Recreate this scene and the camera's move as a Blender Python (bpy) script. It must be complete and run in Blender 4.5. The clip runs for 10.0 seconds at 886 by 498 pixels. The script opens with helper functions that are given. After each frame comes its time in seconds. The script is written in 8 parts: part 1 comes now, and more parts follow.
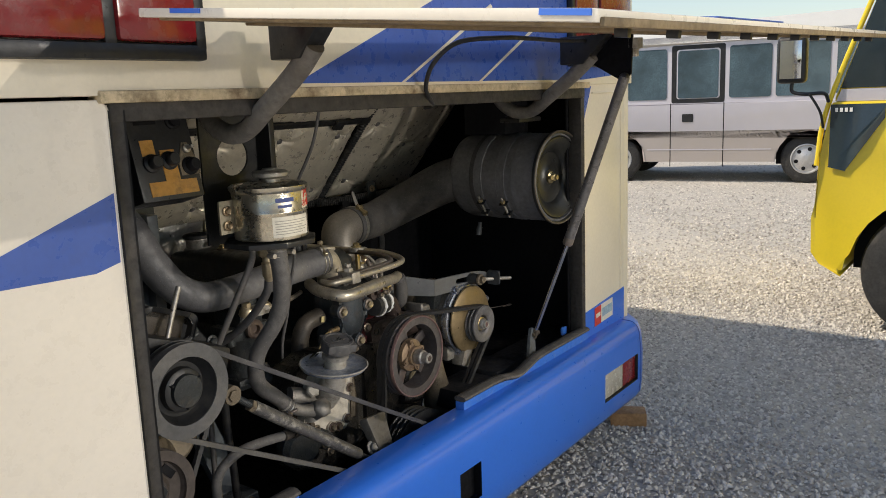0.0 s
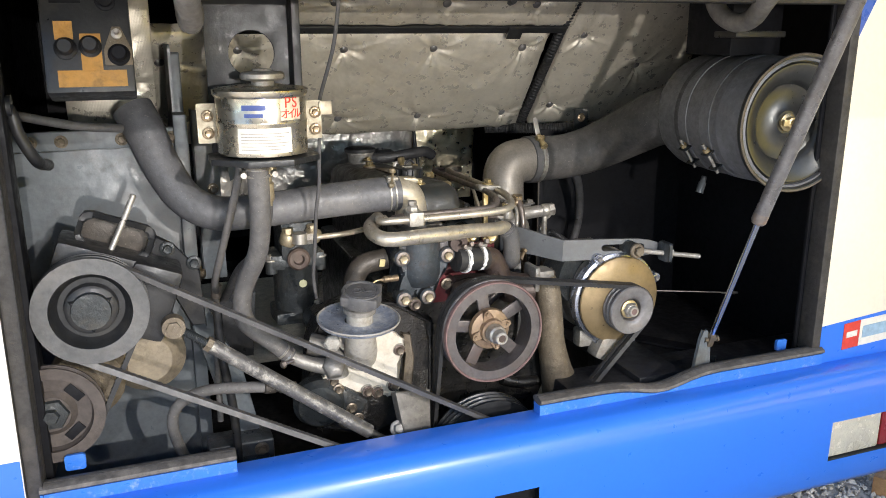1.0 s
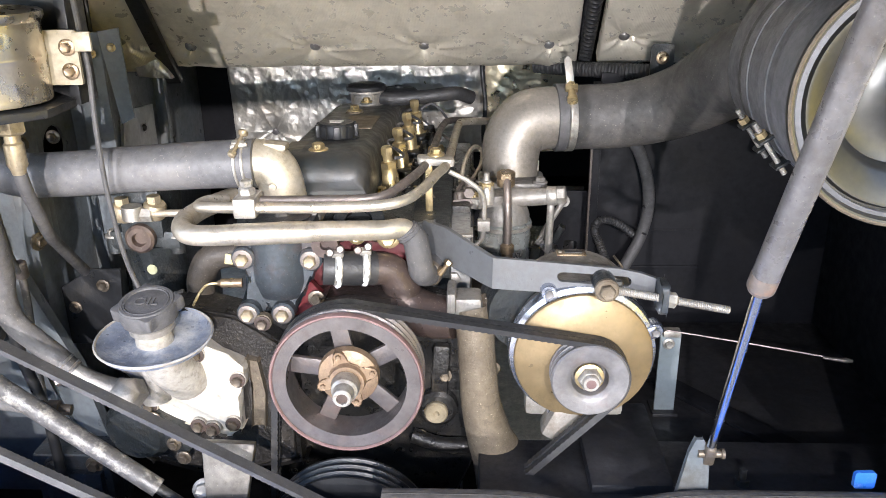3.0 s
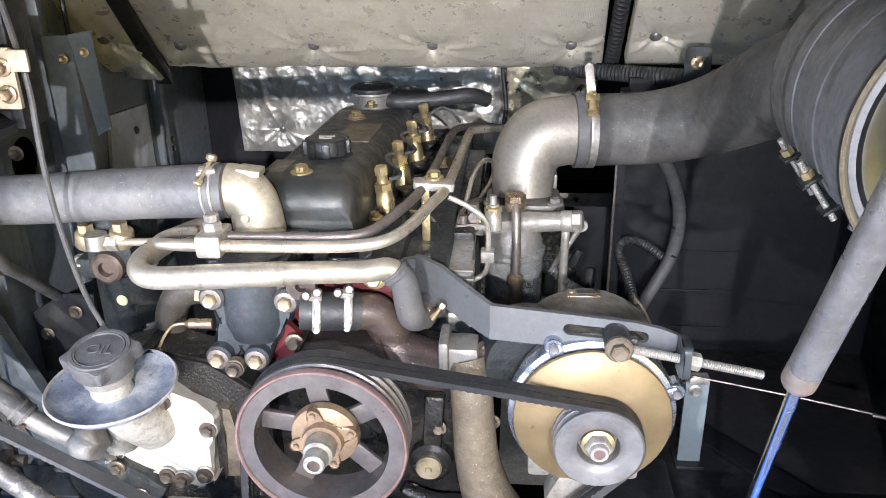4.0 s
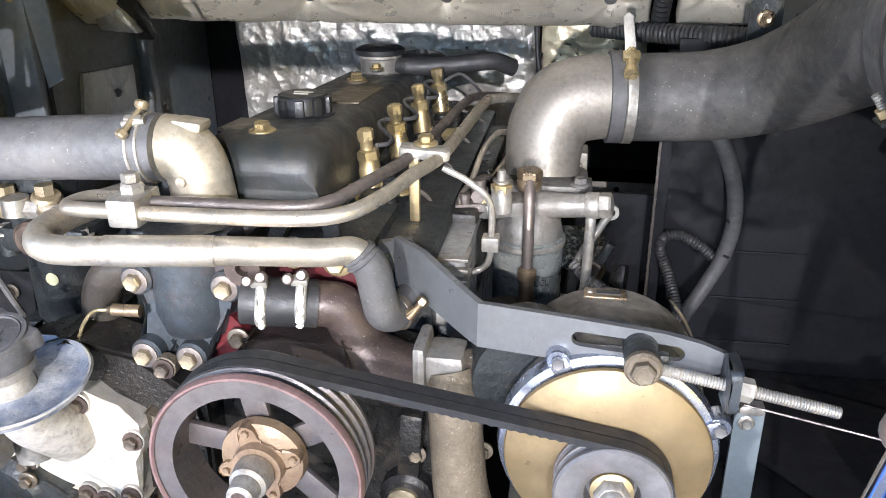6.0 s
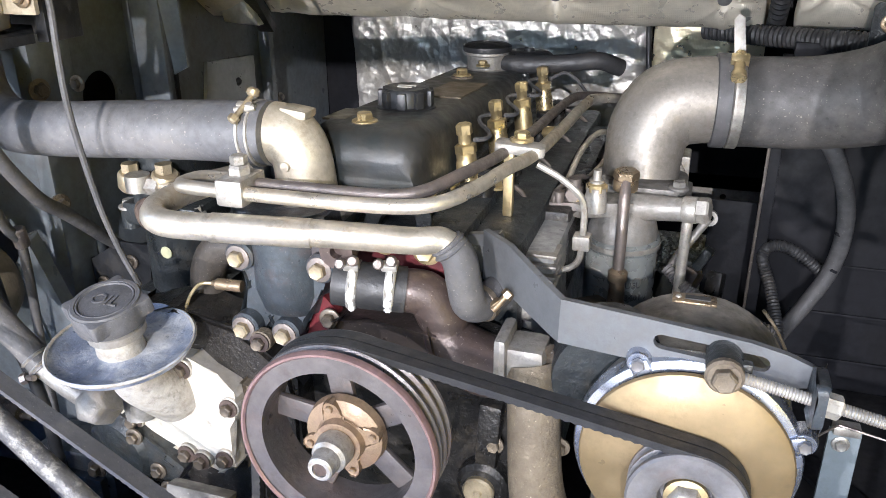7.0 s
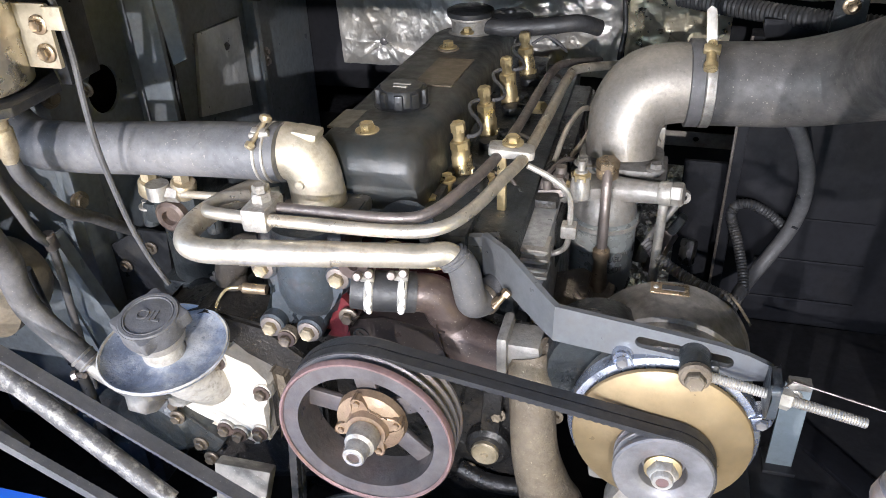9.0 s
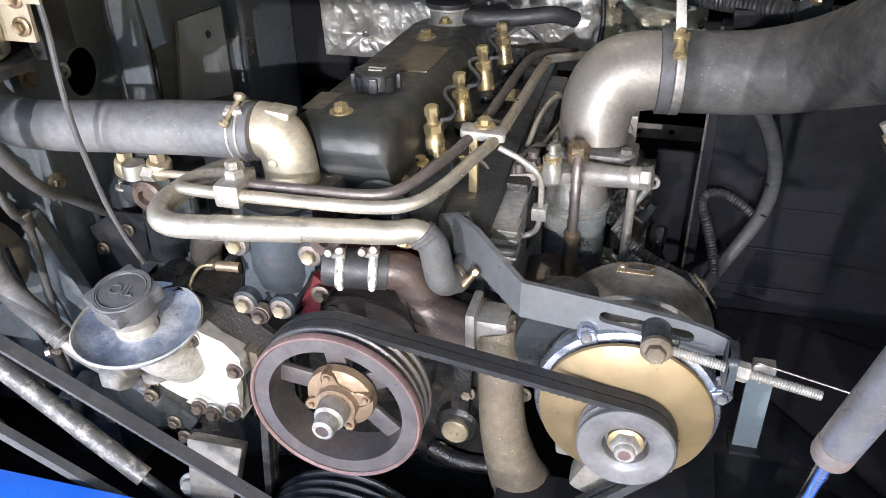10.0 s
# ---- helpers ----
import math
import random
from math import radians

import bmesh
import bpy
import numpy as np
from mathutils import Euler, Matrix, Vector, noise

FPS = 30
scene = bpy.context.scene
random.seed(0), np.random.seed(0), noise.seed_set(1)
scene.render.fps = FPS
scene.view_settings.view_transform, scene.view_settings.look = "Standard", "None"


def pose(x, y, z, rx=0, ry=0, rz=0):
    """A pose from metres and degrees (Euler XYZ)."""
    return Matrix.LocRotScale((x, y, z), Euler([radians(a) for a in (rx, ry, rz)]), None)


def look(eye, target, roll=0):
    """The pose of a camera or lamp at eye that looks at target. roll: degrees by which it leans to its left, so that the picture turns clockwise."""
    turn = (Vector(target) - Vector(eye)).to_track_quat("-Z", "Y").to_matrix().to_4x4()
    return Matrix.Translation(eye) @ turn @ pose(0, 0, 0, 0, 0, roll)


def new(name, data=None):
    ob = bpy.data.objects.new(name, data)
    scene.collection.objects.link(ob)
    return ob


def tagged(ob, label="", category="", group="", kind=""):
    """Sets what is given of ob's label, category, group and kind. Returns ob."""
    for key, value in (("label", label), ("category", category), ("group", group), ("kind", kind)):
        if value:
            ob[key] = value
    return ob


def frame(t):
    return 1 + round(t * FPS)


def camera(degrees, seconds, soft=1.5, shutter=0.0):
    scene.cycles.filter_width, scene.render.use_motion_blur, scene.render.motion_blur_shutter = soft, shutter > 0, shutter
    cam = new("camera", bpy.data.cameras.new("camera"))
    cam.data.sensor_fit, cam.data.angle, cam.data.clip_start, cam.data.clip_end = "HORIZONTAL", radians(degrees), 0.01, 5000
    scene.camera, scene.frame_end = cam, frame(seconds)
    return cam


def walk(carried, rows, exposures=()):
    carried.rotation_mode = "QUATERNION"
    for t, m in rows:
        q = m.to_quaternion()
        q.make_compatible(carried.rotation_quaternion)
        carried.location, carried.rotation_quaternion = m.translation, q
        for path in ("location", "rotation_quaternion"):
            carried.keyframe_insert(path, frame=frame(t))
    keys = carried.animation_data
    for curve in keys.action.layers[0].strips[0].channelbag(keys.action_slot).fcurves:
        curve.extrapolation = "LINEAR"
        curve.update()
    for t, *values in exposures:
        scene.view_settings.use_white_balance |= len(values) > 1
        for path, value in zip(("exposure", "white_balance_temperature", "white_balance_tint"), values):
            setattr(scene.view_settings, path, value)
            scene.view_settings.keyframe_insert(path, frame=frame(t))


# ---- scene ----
cam = camera(58.0, 10.0, 0.9)
EXPOSURES = [(0.0, 0.2, 7100, 11), (0.5, 0.7, 6800, 11), (1.0, 1.5, 6550, 12), (1.5, 1.95, 6250, 16), (2.0, 2.15, 6500, 16), (2.5, 2.2, 6500, 16), (3.5, 2.47, 6020, 15), (5.2, 2.48, 6000, 15), (6.5, 2.40, 5980, 15), (8.0, 2.27, 6050, 15), (9.0, 2.38, 6020, 15), (10.0, 2.41, 6000, 15)]
PATH = [
    (0, (0.039, 0.058, 1.405), (1.611, 1.236, 1.033), -2.3),
    (0.5, (0.622, -0.086, 1.353), (1.757, 1.501, 0.917), -1.4),
    (1, (1.088, -0.092, 1.319), (1.767, 1.717, 0.801), -0.2),
    (1.5, (1.452, 0.058, 1.311), (1.824, 1.937, 0.735), -0.0),
    (2, (1.767, 0.152, 1.295), (1.903, 2.049, 0.678), 0.2),
    (2.5, (1.937, 0.265, 1.292), (1.937, 2.15, 0.623), -0.2),
    (3.8, (2.056, 0.573, 1.34), (1.903, 2.408, 0.559), -0.9),
    (4, (2.072, 0.594, 1.343), (1.898, 2.425, 0.556), -1.0),
    (4.5, (2.085, 0.643, 1.334), (1.899, 2.47, 0.542), -2.2),
    (5, (2.083, 0.723, 1.288), (1.894, 2.551, 0.5), -2.3),
    (5.2, (2.08, 0.77, 1.251), (1.883, 2.604, 0.478), -2.0),
    (6.5, (2.161, 0.83, 1.218), (1.732, 2.618, 0.432), 0.1),
    (7, (2.16, 0.813, 1.22), (1.595, 2.565, 0.437), -0.3),
    (7.5, (2.155, 0.79, 1.273), (1.532, 2.496, 0.436), -1.9),
    (8, (2.132, 0.763, 1.368), (1.501, 2.403, 0.411), -3.5),
    (8.5, (2.137, 0.767, 1.409), (1.588, 2.394, 0.384), -2.9),
    (9, (2.136, 0.779, 1.423), (1.663, 2.411, 0.367), -2.1),
    (9.5, (2.14, 0.779, 1.422), (1.689, 2.414, 0.362), -2.0),
    (10, (2.169, 0.752, 1.402), (1.722, 2.396, 0.354), -1.1),
]
walk(cam, [(t, look(eye, target, roll)) for t, eye, target, roll in PATH], EXPOSURES)

# ---- light ----
world = bpy.data.worlds.new("sky")
scene.world = world
world.use_nodes = True
wn = world.node_tree
bg = wn.nodes["Background"]
sky = wn.nodes.new("ShaderNodeTexSky")
sky.sky_type, sky.sun_disc = "NISHITA", False
SUN_FROM = Vector((-0.70, 0.90, 1.20)).normalized()
sky.sun_elevation = math.asin(SUN_FROM.z)
sky.sun_rotation = math.atan2(SUN_FROM.x, SUN_FROM.y)
bg.inputs[1].default_value = 0.15
wn.links.new(sky.outputs[0], bg.inputs[0])
sun = new("sun", bpy.data.lights.new("sun", "SUN"))
sun.data.energy, sun.data.angle, sun.data.color = 3.3, radians(0.53), (1.0, 0.94, 0.84)
sun.matrix_world = look((0, 0, 20), Vector((0, 0, 20)) - SUN_FROM)
# lamps added out of view for reflected sunlight; the low one brightens the quilt
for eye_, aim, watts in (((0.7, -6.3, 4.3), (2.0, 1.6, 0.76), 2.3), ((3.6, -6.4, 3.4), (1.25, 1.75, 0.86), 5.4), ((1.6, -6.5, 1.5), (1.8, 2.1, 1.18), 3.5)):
    glint = new("added_bay_lamp", bpy.data.lights.new("added_bay_lamp", "AREA"))
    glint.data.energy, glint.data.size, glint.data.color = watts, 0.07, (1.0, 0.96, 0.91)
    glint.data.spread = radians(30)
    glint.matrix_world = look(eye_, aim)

# ---- building helpers ----
ORIGIN = {}


def finish(bm, name, smooth=38.0):
    bmesh.ops.recalc_face_normals(bm, faces=bm.faces)
    me = bpy.data.meshes.new(name)
    bm.to_mesh(me)
    bm.free()
    me.shade_smooth()
    me.set_sharp_from_angle(angle=radians(smooth))
    return me


def thing(name, base, label, category, group="", kind=""):
    """A top-level thing: an Empty at its base."""
    ob = new(name)
    ob.empty_display_size = 0.05
    ob.location = base
    ORIGIN[ob] = Vector(base)
    return tagged(ob, label, category, group, kind)


def part(name, bm, material, parent, label="", smooth=38.0):
    """A mesh, given in world metres, as one part of a thing or of a part."""
    base = ORIGIN[parent]
    bmesh.ops.translate(bm, vec=-base, verts=bm.verts)
    me = finish(bm, name, smooth)
    me.materials.append(material)
    ob = new(name, me)
    ob.parent = parent
    ORIGIN[ob] = base
    if label:
        ob["label"] = label
    return ob


def single(name, bm, material, label, category, group="", kind="", smooth=38.0):
    """A thing that is one mesh."""
    me = finish(bm, name, smooth)
    me.materials.append(material)
    ob = new(name, me)
    ORIGIN[ob] = Vector((0, 0, 0))
    return tagged(ob, label, category, group, kind)


def put(name, me, parent, m):
    """A part on shared mesh data at the world pose m."""
    ob = new(name, me)
    ob.parent = parent
    ob.matrix_local = Matrix.Translation(-ORIGIN[parent]) @ m
    ORIGIN[ob] = ORIGIN[parent]
    return ob


def facing(p, d, spin=0.0):
    """A pose at p whose z axis points along d."""
    return Matrix.Translation(p) @ Vector(d).to_track_quat("Z", "Y").to_matrix().to_4x4() @ pose(0, 0, 0, 0, 0, spin)


def nudge(ob, x, y, z):
    """Build the parts that follow under ob this far off."""
    ORIGIN[ob] = ORIGIN[ob] - Vector((x, y, z))


def merged(*bms):
    out = bmesh.new()
    for b in bms:
        me = bpy.data.meshes.new("tmp")
        b.to_mesh(me)
        b.free()
        out.from_mesh(me)
        bpy.data.meshes.remove(me)
    return out


def bevelled(bm, w, seg=2, angle=30):
    if w > 0:
        es = [e for e in bm.edges if len(e.link_faces) == 2 and e.calc_face_angle(0) > radians(angle)]
        bmesh.ops.bevel(bm, geom=es, offset=w, segments=seg, affect="EDGES", profile=0.6, clamp_overlap=True)
    return bm


def box(x0, x1, y0, y1, z0, z1, w=0.003, seg=2):
    bm = bmesh.new()
    bmesh.ops.create_cube(bm, size=1.0)
    for v in bm.verts:
        v.co = Vector((x0 + (v.co.x + 0.5) * (x1 - x0), y0 + (v.co.y + 0.5) * (y1 - y0), z0 + (v.co.z + 0.5) * (z1 - z0)))
    return bevelled(bm, w, seg)


def block(sx, sy, sz, m, w=0.003, seg=2):
    """A bevelled block of that size round the pose m."""
    bm = box(-sx / 2, sx / 2, -sy / 2, sy / 2, -sz / 2, sz / 2, w, seg)
    bm.transform(m)
    return bm


def lathe(profile, p, d, seg=36, spin=0.0, caps=True):
    """Revolve (radius, height) pairs round the axis d from p."""
    bm = bmesh.new()
    rings = []
    for r, h in profile:
        if r < 1e-6:
            rings.append([bm.verts.new((0, 0, h))])
        else:
            rings.append([bm.verts.new((r * math.cos(2 * math.pi * k / seg), r * math.sin(2 * math.pi * k / seg), h)) for k in range(seg)])
    for a, b in zip(rings, rings[1:]):
        for k in range(seg):
            j = (k + 1) % seg
            if len(a) == 1 and len(b) == 1:
                continue
            if len(a) == 1:
                bm.faces.new((a[0], b[k], b[j]))
            elif len(b) == 1:
                bm.faces.new((a[k], b[0], a[j]))
            else:
                bm.faces.new((a[k], b[k], b[j], a[j]))
    for ring, flip in ((rings[0], True), (rings[-1], False)):
        if caps and len(ring) > 1 and profile[0] != profile[-1]:
            bm.faces.new(ring[::-1] if flip else ring)
    bm.transform(facing(p, d, spin))
    return bm


def spline(pts, n=8):
    """Points along a smooth curve through pts; each may carry more numbers (a radius)."""
    a = np.array(pts, float)
    a = np.vstack([2 * a[0] - a[1], a, 2 * a[-1] - a[-2]])
    out = []
    for i in range(1, len(a) - 2):
        p0, p1, p2, p3 = a[i - 1:i + 3]
        for k in range(n):
            t = k / n
            out.append(0.5 * (2 * p1 + (p2 - p0) * t + (2 * p0 - 5 * p1 + 4 * p2 - p3) * t * t + (3 * p1 - p0 - 3 * p2 + p3) * t ** 3))
    out.append(a[-2])
    return np.array(out)


def tube(pts, r, seg=12, n=8, rib=None, smooth=True, hollow=False):
    """A tube along pts. r: a radius or one a point. rib: (pitch, depth) of corrugations."""
    rs = [r] * len(pts) if isinstance(r, (int, float)) else r
    data = np.hstack([np.array(pts, float), np.array(rs, float)[:, None]])
    if smooth and len(pts) > 2:
        data = spline(data, n)
    if rib:
        fine = [data[0]]
        for a, b in zip(data, data[1:]):
            k = max(1, int(np.linalg.norm(b[:3] - a[:3]) / (rib[0] / 4)))
            fine += [a + (b - a) * (i + 1) / k for i in range(k)]
        data = np.array(fine)
    bm = bmesh.new()
    tan = np.gradient(data[:, :3], axis=0)
    t0 = Vector(tan[0]).normalized()
    up = t0.orthogonal().normalized()
    rings, run = [], 0.0
    for i, row in enumerate(data):
        t = Vector(tan[i]).normalized()
        up = (up - t * up.dot(t)).normalized()
        side = t.cross(up)
        if i:
            run += float(np.linalg.norm(row[:3] - data[i - 1][:3]))
        rad = row[3] + (rib[1] * math.cos(2 * math.pi * run / rib[0]) if rib else 0)
        c = Vector(row[:3])
        rings.append([bm.verts.new(c + (up * math.cos(2 * math.pi * k / seg) + side * math.sin(2 * math.pi * k / seg)) * rad) for k in range(seg)])
    for a, b in zip(rings, rings[1:]):
        for k in range(seg):
            j = (k + 1) % seg
            bm.faces.new((a[k], a[j], b[j], b[k]))
    bm.faces.new(rings[0][::-1])
    bm.faces.new(rings[-1])
    return bm


def plate(outline, thick, m, holes=(), w=0.0):
    """A plate of that outline (2D, in the pose's xy) and thickness along its z, with holes through."""
    bm = bmesh.new()
    edges = []
    for loop in (outline, *holes):
        vs = [bm.verts.new((x, y, 0)) for x, y in loop]
        edges += [bm.edges.new((vs[i], vs[(i + 1) % len(vs)])) for i in range(len(vs))]
    if holes:
        bmesh.ops.triangle_fill(bm, edges=edges, use_beauty=True, use_dissolve=False)
    else:
        bm.faces.new(bm.verts)
    bmesh.ops.recalc_face_normals(bm, faces=bm.faces)
    got = bmesh.ops.extrude_face_region(bm, geom=list(bm.faces))
    bmesh.ops.translate(bm, vec=(0, 0, thick), verts=[v for v in got["geom"] if isinstance(v, bmesh.types.BMVert)])
    bmesh.ops.recalc_face_normals(bm, faces=bm.faces)
    if w:
        bevelled(bm, w, 1, 50)
    bm.transform(m)
    return bm


def rounded(x0, x1, y0, y1, r, n=5):
    out = []
    for cx, cy, a0 in ((x1 - r, y1 - r, 0), (x0 + r, y1 - r, 90), (x0 + r, y0 + r, 180), (x1 - r, y0 + r, 270)):
        out += [(cx + r * math.cos(radians(a0 + 90 * k / n)), cy + r * math.sin(radians(a0 + 90 * k / n))) for k in range(n + 1)]
    return out


def disc(cx, cy, r, n=20):
    return [(cx + r * math.cos(2 * math.pi * k / n), cy + r * math.sin(2 * math.pi * k / n)) for k in range(n)]


# plates that stand upright and face the back of the bus: outline x and z, thickness towards the engine
def upright(y):
    return Matrix(((1, 0, 0, 0), (0, 0, 1, y), (0, 1, 0, 0), (0, 0, 0, 1)))


def belt_loop(circles, y, width, thick, notch=0.86):
    """A cogged V belt round pulleys (x, z, radius) in the plane y."""
    pts = []
    for cx, cz, r in circles:
        pts += [(cx + r * math.cos(2 * math.pi * k / 90), cz + r * math.sin(2 * math.pi * k / 90)) for k in range(90)]
    pts = sorted(set(pts))

    def half(ps):
        h = []
        for p in ps:
            while len(h) > 1 and (h[-1][0] - h[-2][0]) * (p[1] - h[-2][1]) - (h[-1][1] - h[-2][1]) * (p[0] - h[-2][0]) <= 0:
                h.pop()
            h.append(p)
        return h[:-1]
    hull = half(pts) + half(pts[::-1])
    bm, rings = bmesh.new(), []
    dense = []
    for i, p in enumerate(hull):
        q = hull[(i + 1) % len(hull)]
        k = max(1, int(math.dist(p, q) / 0.0052))
        dense += [(p[0] + (q[0] - p[0]) * j / k, p[1] + (q[1] - p[1]) * j / k) for j in range(k)]
    hull = dense
    n = len(hull)
    for i, (x, z) in enumerate(hull):
        deep = thick if i % 2 else thick * notch
        a, b = Vector(hull[i - 1]), Vector(hull[(i + 1) % n])
        d = (b - a).normalized()
        ox, oz = d.y, -d.x
        rings.append([bm.verts.new((x + ox * o, y + s, z + oz * o)) for s, o in
                      ((-width / 2, 0), (width / 2, 0), (width / 2 * 0.7, -deep), (-width / 2 * 0.7, -deep))])
    for i in range(n):
        a, b = rings[i], rings[(i + 1) % n]
        for k in range(4):
            bm.faces.new((a[k], a[(k + 1) % 4], b[(k + 1) % 4], b[k]))
    return bm


# ---- materials ----
def mat(name, base, rough=0.5, metal=0.0, vary=0.25, scale=6.0, dirt=None, dirt_amount=0.4, dirt_scale=3.0, bump=0.15, bump_scale=60.0, coat=0.0,
        fine=75.0, per_piece=0.0, edge=0.16, speck=0.0, speck_colour=(0.42, 0.38, 0.32), spec=0.5):
    """A surface: colour with fine grain, patches of dirt at a larger scale, and a fine relief."""
    m = bpy.data.materials.new(name)
    m.use_nodes = True
    t = m.node_tree
    n, l = t.nodes, t.links
    b = n["Principled BSDF"]
    co = n.new("ShaderNodeTexCoord").outputs["Object"]

    def noise_at(s, detail=4.0, rough_=0.6):
        k = n.new("ShaderNodeTexNoise")
        k.inputs["Scale"].default_value, k.inputs["Detail"].default_value, k.inputs["Roughness"].default_value = s, detail, rough_
        l.new(co, k.inputs["Vector"])
        return k.outputs["Fac"]

    def mix(f, a, c):
        k = n.new("ShaderNodeMix")
        k.data_type = "RGBA"
        for sock, val in ((k.inputs[0], f), (k.inputs[6], a), (k.inputs[7], c)):
            if isinstance(val, (int, float)):
                sock.default_value = val
            elif isinstance(val, tuple):
                sock.default_value = (*val, 1)
            else:
                l.new(val, sock)
        return k.outputs[2]

    def ramp(f, lo, hi, a=0.0, c=1.0):
        k = n.new("ShaderNodeMapRange")
        for i, v in enumerate((lo, hi, a, c)):
            k.inputs[i + 1].default_value = v
        l.new(f, k.inputs[0])
        return k.outputs[0]

    dark = tuple(c * (1 - vary) for c in base)
    light = tuple(min(1, c * (1 + vary)) for c in base)
    big, small = noise_at(scale), noise_at(fine, 6.0)
    col = mix(ramp(big, 0.3, 0.7), dark, light)
    col = mix(ramp(small, 0.38, 0.70, 0, min(0.85, vary * 2.2)), col, tuple(c * 0.5 for c in base))
    if dirt:
        d = ramp(noise_at(dirt_scale, 8.0, 0.68), 0.62 - 0.3 * dirt_amount, 0.78 - 0.25 * dirt_amount, 0, min(1.0, dirt_amount * 1.6))
        col = mix(d, col, dirt)
        col = mix(ramp(noise_at(dirt_scale * 3.7, 9.0, 0.75), 0.54, 0.64, 0, 0.8 * dirt_amount), col, tuple(c * 0.45 for c in dirt))
    else:
        d = None
    if per_piece:
        info = n.new("ShaderNodeObjectInfo")
        col = mix(ramp(info.outputs["Random"], 0, 1, 0, per_piece), col, dark)
    if speck:
        col = mix(ramp(noise_at(260.0, 2.0), 0.66, 0.74, 0, speck), col, speck_colour)
        col = mix(ramp(noise_at(120.0, 3.0), 0.62, 0.72, 0, speck), col, tuple(c * 0.4 for c in base))
    b.inputs["Specular IOR Level"].default_value = spec
    l.new(col, b.inputs["Base Color"])
    b.inputs["Metallic"].default_value = metal
    if metal > 0.3 and d is not None:
        l.new(ramp(d, 0, 1, metal, metal * 0.25), b.inputs["Metallic"])
    rr = ramp(noise_at(fine * 0.5), 0.3, 0.7, max(0.03, rough - edge), min(1, rough + edge))
    l.new(rr, b.inputs["Roughness"])
    b.inputs["Coat Weight"].default_value = coat
    b.inputs["Coat Roughness"].default_value = 0.08
    if bump:
        k = n.new("ShaderNodeBump")
        k.inputs["Strength"].default_value, k.inputs["Distance"].default_value = min(1.0, bump * 2.2), 0.003
        l.new(noise_at(bump_scale, 5.0), k.inputs["Height"])
        l.new(k.outputs[0], b.inputs["Normal"])
    return m


CREAM = mat("cream_paint", (0.80, 0.72, 0.565), 0.35, 0, 0.05, 2.0, (0.62, 0.54, 0.40), 0.06, 2.0, 0.01, 6, coat=0.3, edge=0.03)
WHITE = mat("white_paint", (0.82, 0.75, 0.64), 0.35, 0, 0.04, 2.0, (0.6, 0.55, 0.45), 0.1, 2.0, 0.03, 20, coat=0.3)
BLUE = mat("blue_paint", (0.022, 0.155, 0.68), 0.3, 0, 0.03, 3.0, (0.03, 0.12, 0.46), 0.06, 3.0, 0.0, 8, coat=0.5, edge=0.03)
BLUE_DARK = mat("blue_stripe_paint", (0.035, 0.10, 0.40), 0.35, 0, 0.08, 3.0, (0.10, 0.14, 0.28), 0.15, 3.0, 0.03, 20, coat=0.3)
RUSTY_TRIM = mat("rust_stained_trim", (0.62, 0.50, 0.32), 0.65, 0, 0.25, 9.0, (0.12, 0.07, 0.03), 0.48, 12.0, 0.2, 50)
BROWN = mat("hatch_underside", (0.26, 0.19, 0.105), 0.7, 0, 0.3, 5.0, (0.12, 0.08, 0.045), 0.40, 8.0, 0.2, 40)
GREY = mat("grey_bay_paint", (0.118, 0.134, 0.146), 0.42, 0, 0.2, 3.0, (0.12, 0.105, 0.085), 0.35, 5.0, 0.1, 50)
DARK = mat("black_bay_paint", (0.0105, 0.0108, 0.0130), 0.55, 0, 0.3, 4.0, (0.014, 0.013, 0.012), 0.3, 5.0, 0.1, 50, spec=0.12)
BLACK = mat("black_steel", (0.022, 0.023, 0.025), 0.42, 0.2, 0.3, 8.0, (0.08, 0.07, 0.055), 0.3, 10.0, 0.15, 70)
RUBBER = mat("dusty_rubber", (0.088, 0.086, 0.087), 0.58, 0, 0.22, 8.0, (0.15, 0.138, 0.125), 0.35, 7.0, 0.12, 150, speck=0.3, spec=0.4)
RUBBER_NEW = mat("black_rubber", (0.025, 0.025, 0.026), 0.55, 0, 0.25, 8.0, (0.09, 0.08, 0.07), 0.3, 12.0, 0.15, 120)
BELT = mat("dusty_belt", (0.08, 0.078, 0.078), 0.5, 0, 0.2, 10.0, (0.14, 0.13, 0.12), 0.35, 10.0, 0.1, 150, speck=0.3)
SEAL = mat("worn_rubber_seal", (0.10, 0.09, 0.08), 0.7, 0, 0.3, 12.0, (0.26, 0.23, 0.20), 0.35, 20.0, 0.3, 90)
SEAL_DARK = mat("dark_rubber_seal", (0.040, 0.036, 0.032), 0.65, 0, 0.3, 12.0, (0.10, 0.085, 0.07), 0.3, 16.0, 0.25, 90)
CAST = mat("cast_aluminium", (0.37, 0.345, 0.305), 0.50, 0.55, 0.28, 6.0, (0.21, 0.155, 0.105), 0.44, 7.0, 0.08, 240, speck=0.45, speck_colour=(0.62, 0.58, 0.5))
CAST_DULL = mat("weathered_cast_aluminium", (0.31, 0.295, 0.27), 0.5, 0.5, 0.25, 9.0, (0.16, 0.135, 0.11), 0.45, 12.0, 0.15, 180, speck=0.3)
PUMPGREY = mat("grey_pump_casting", (0.40, 0.40, 0.39), 0.42, 0.45, 0.3, 7.0, (0.11, 0.09, 0.07), 0.4, 9.0, 0.08, 200, speck=0.4)
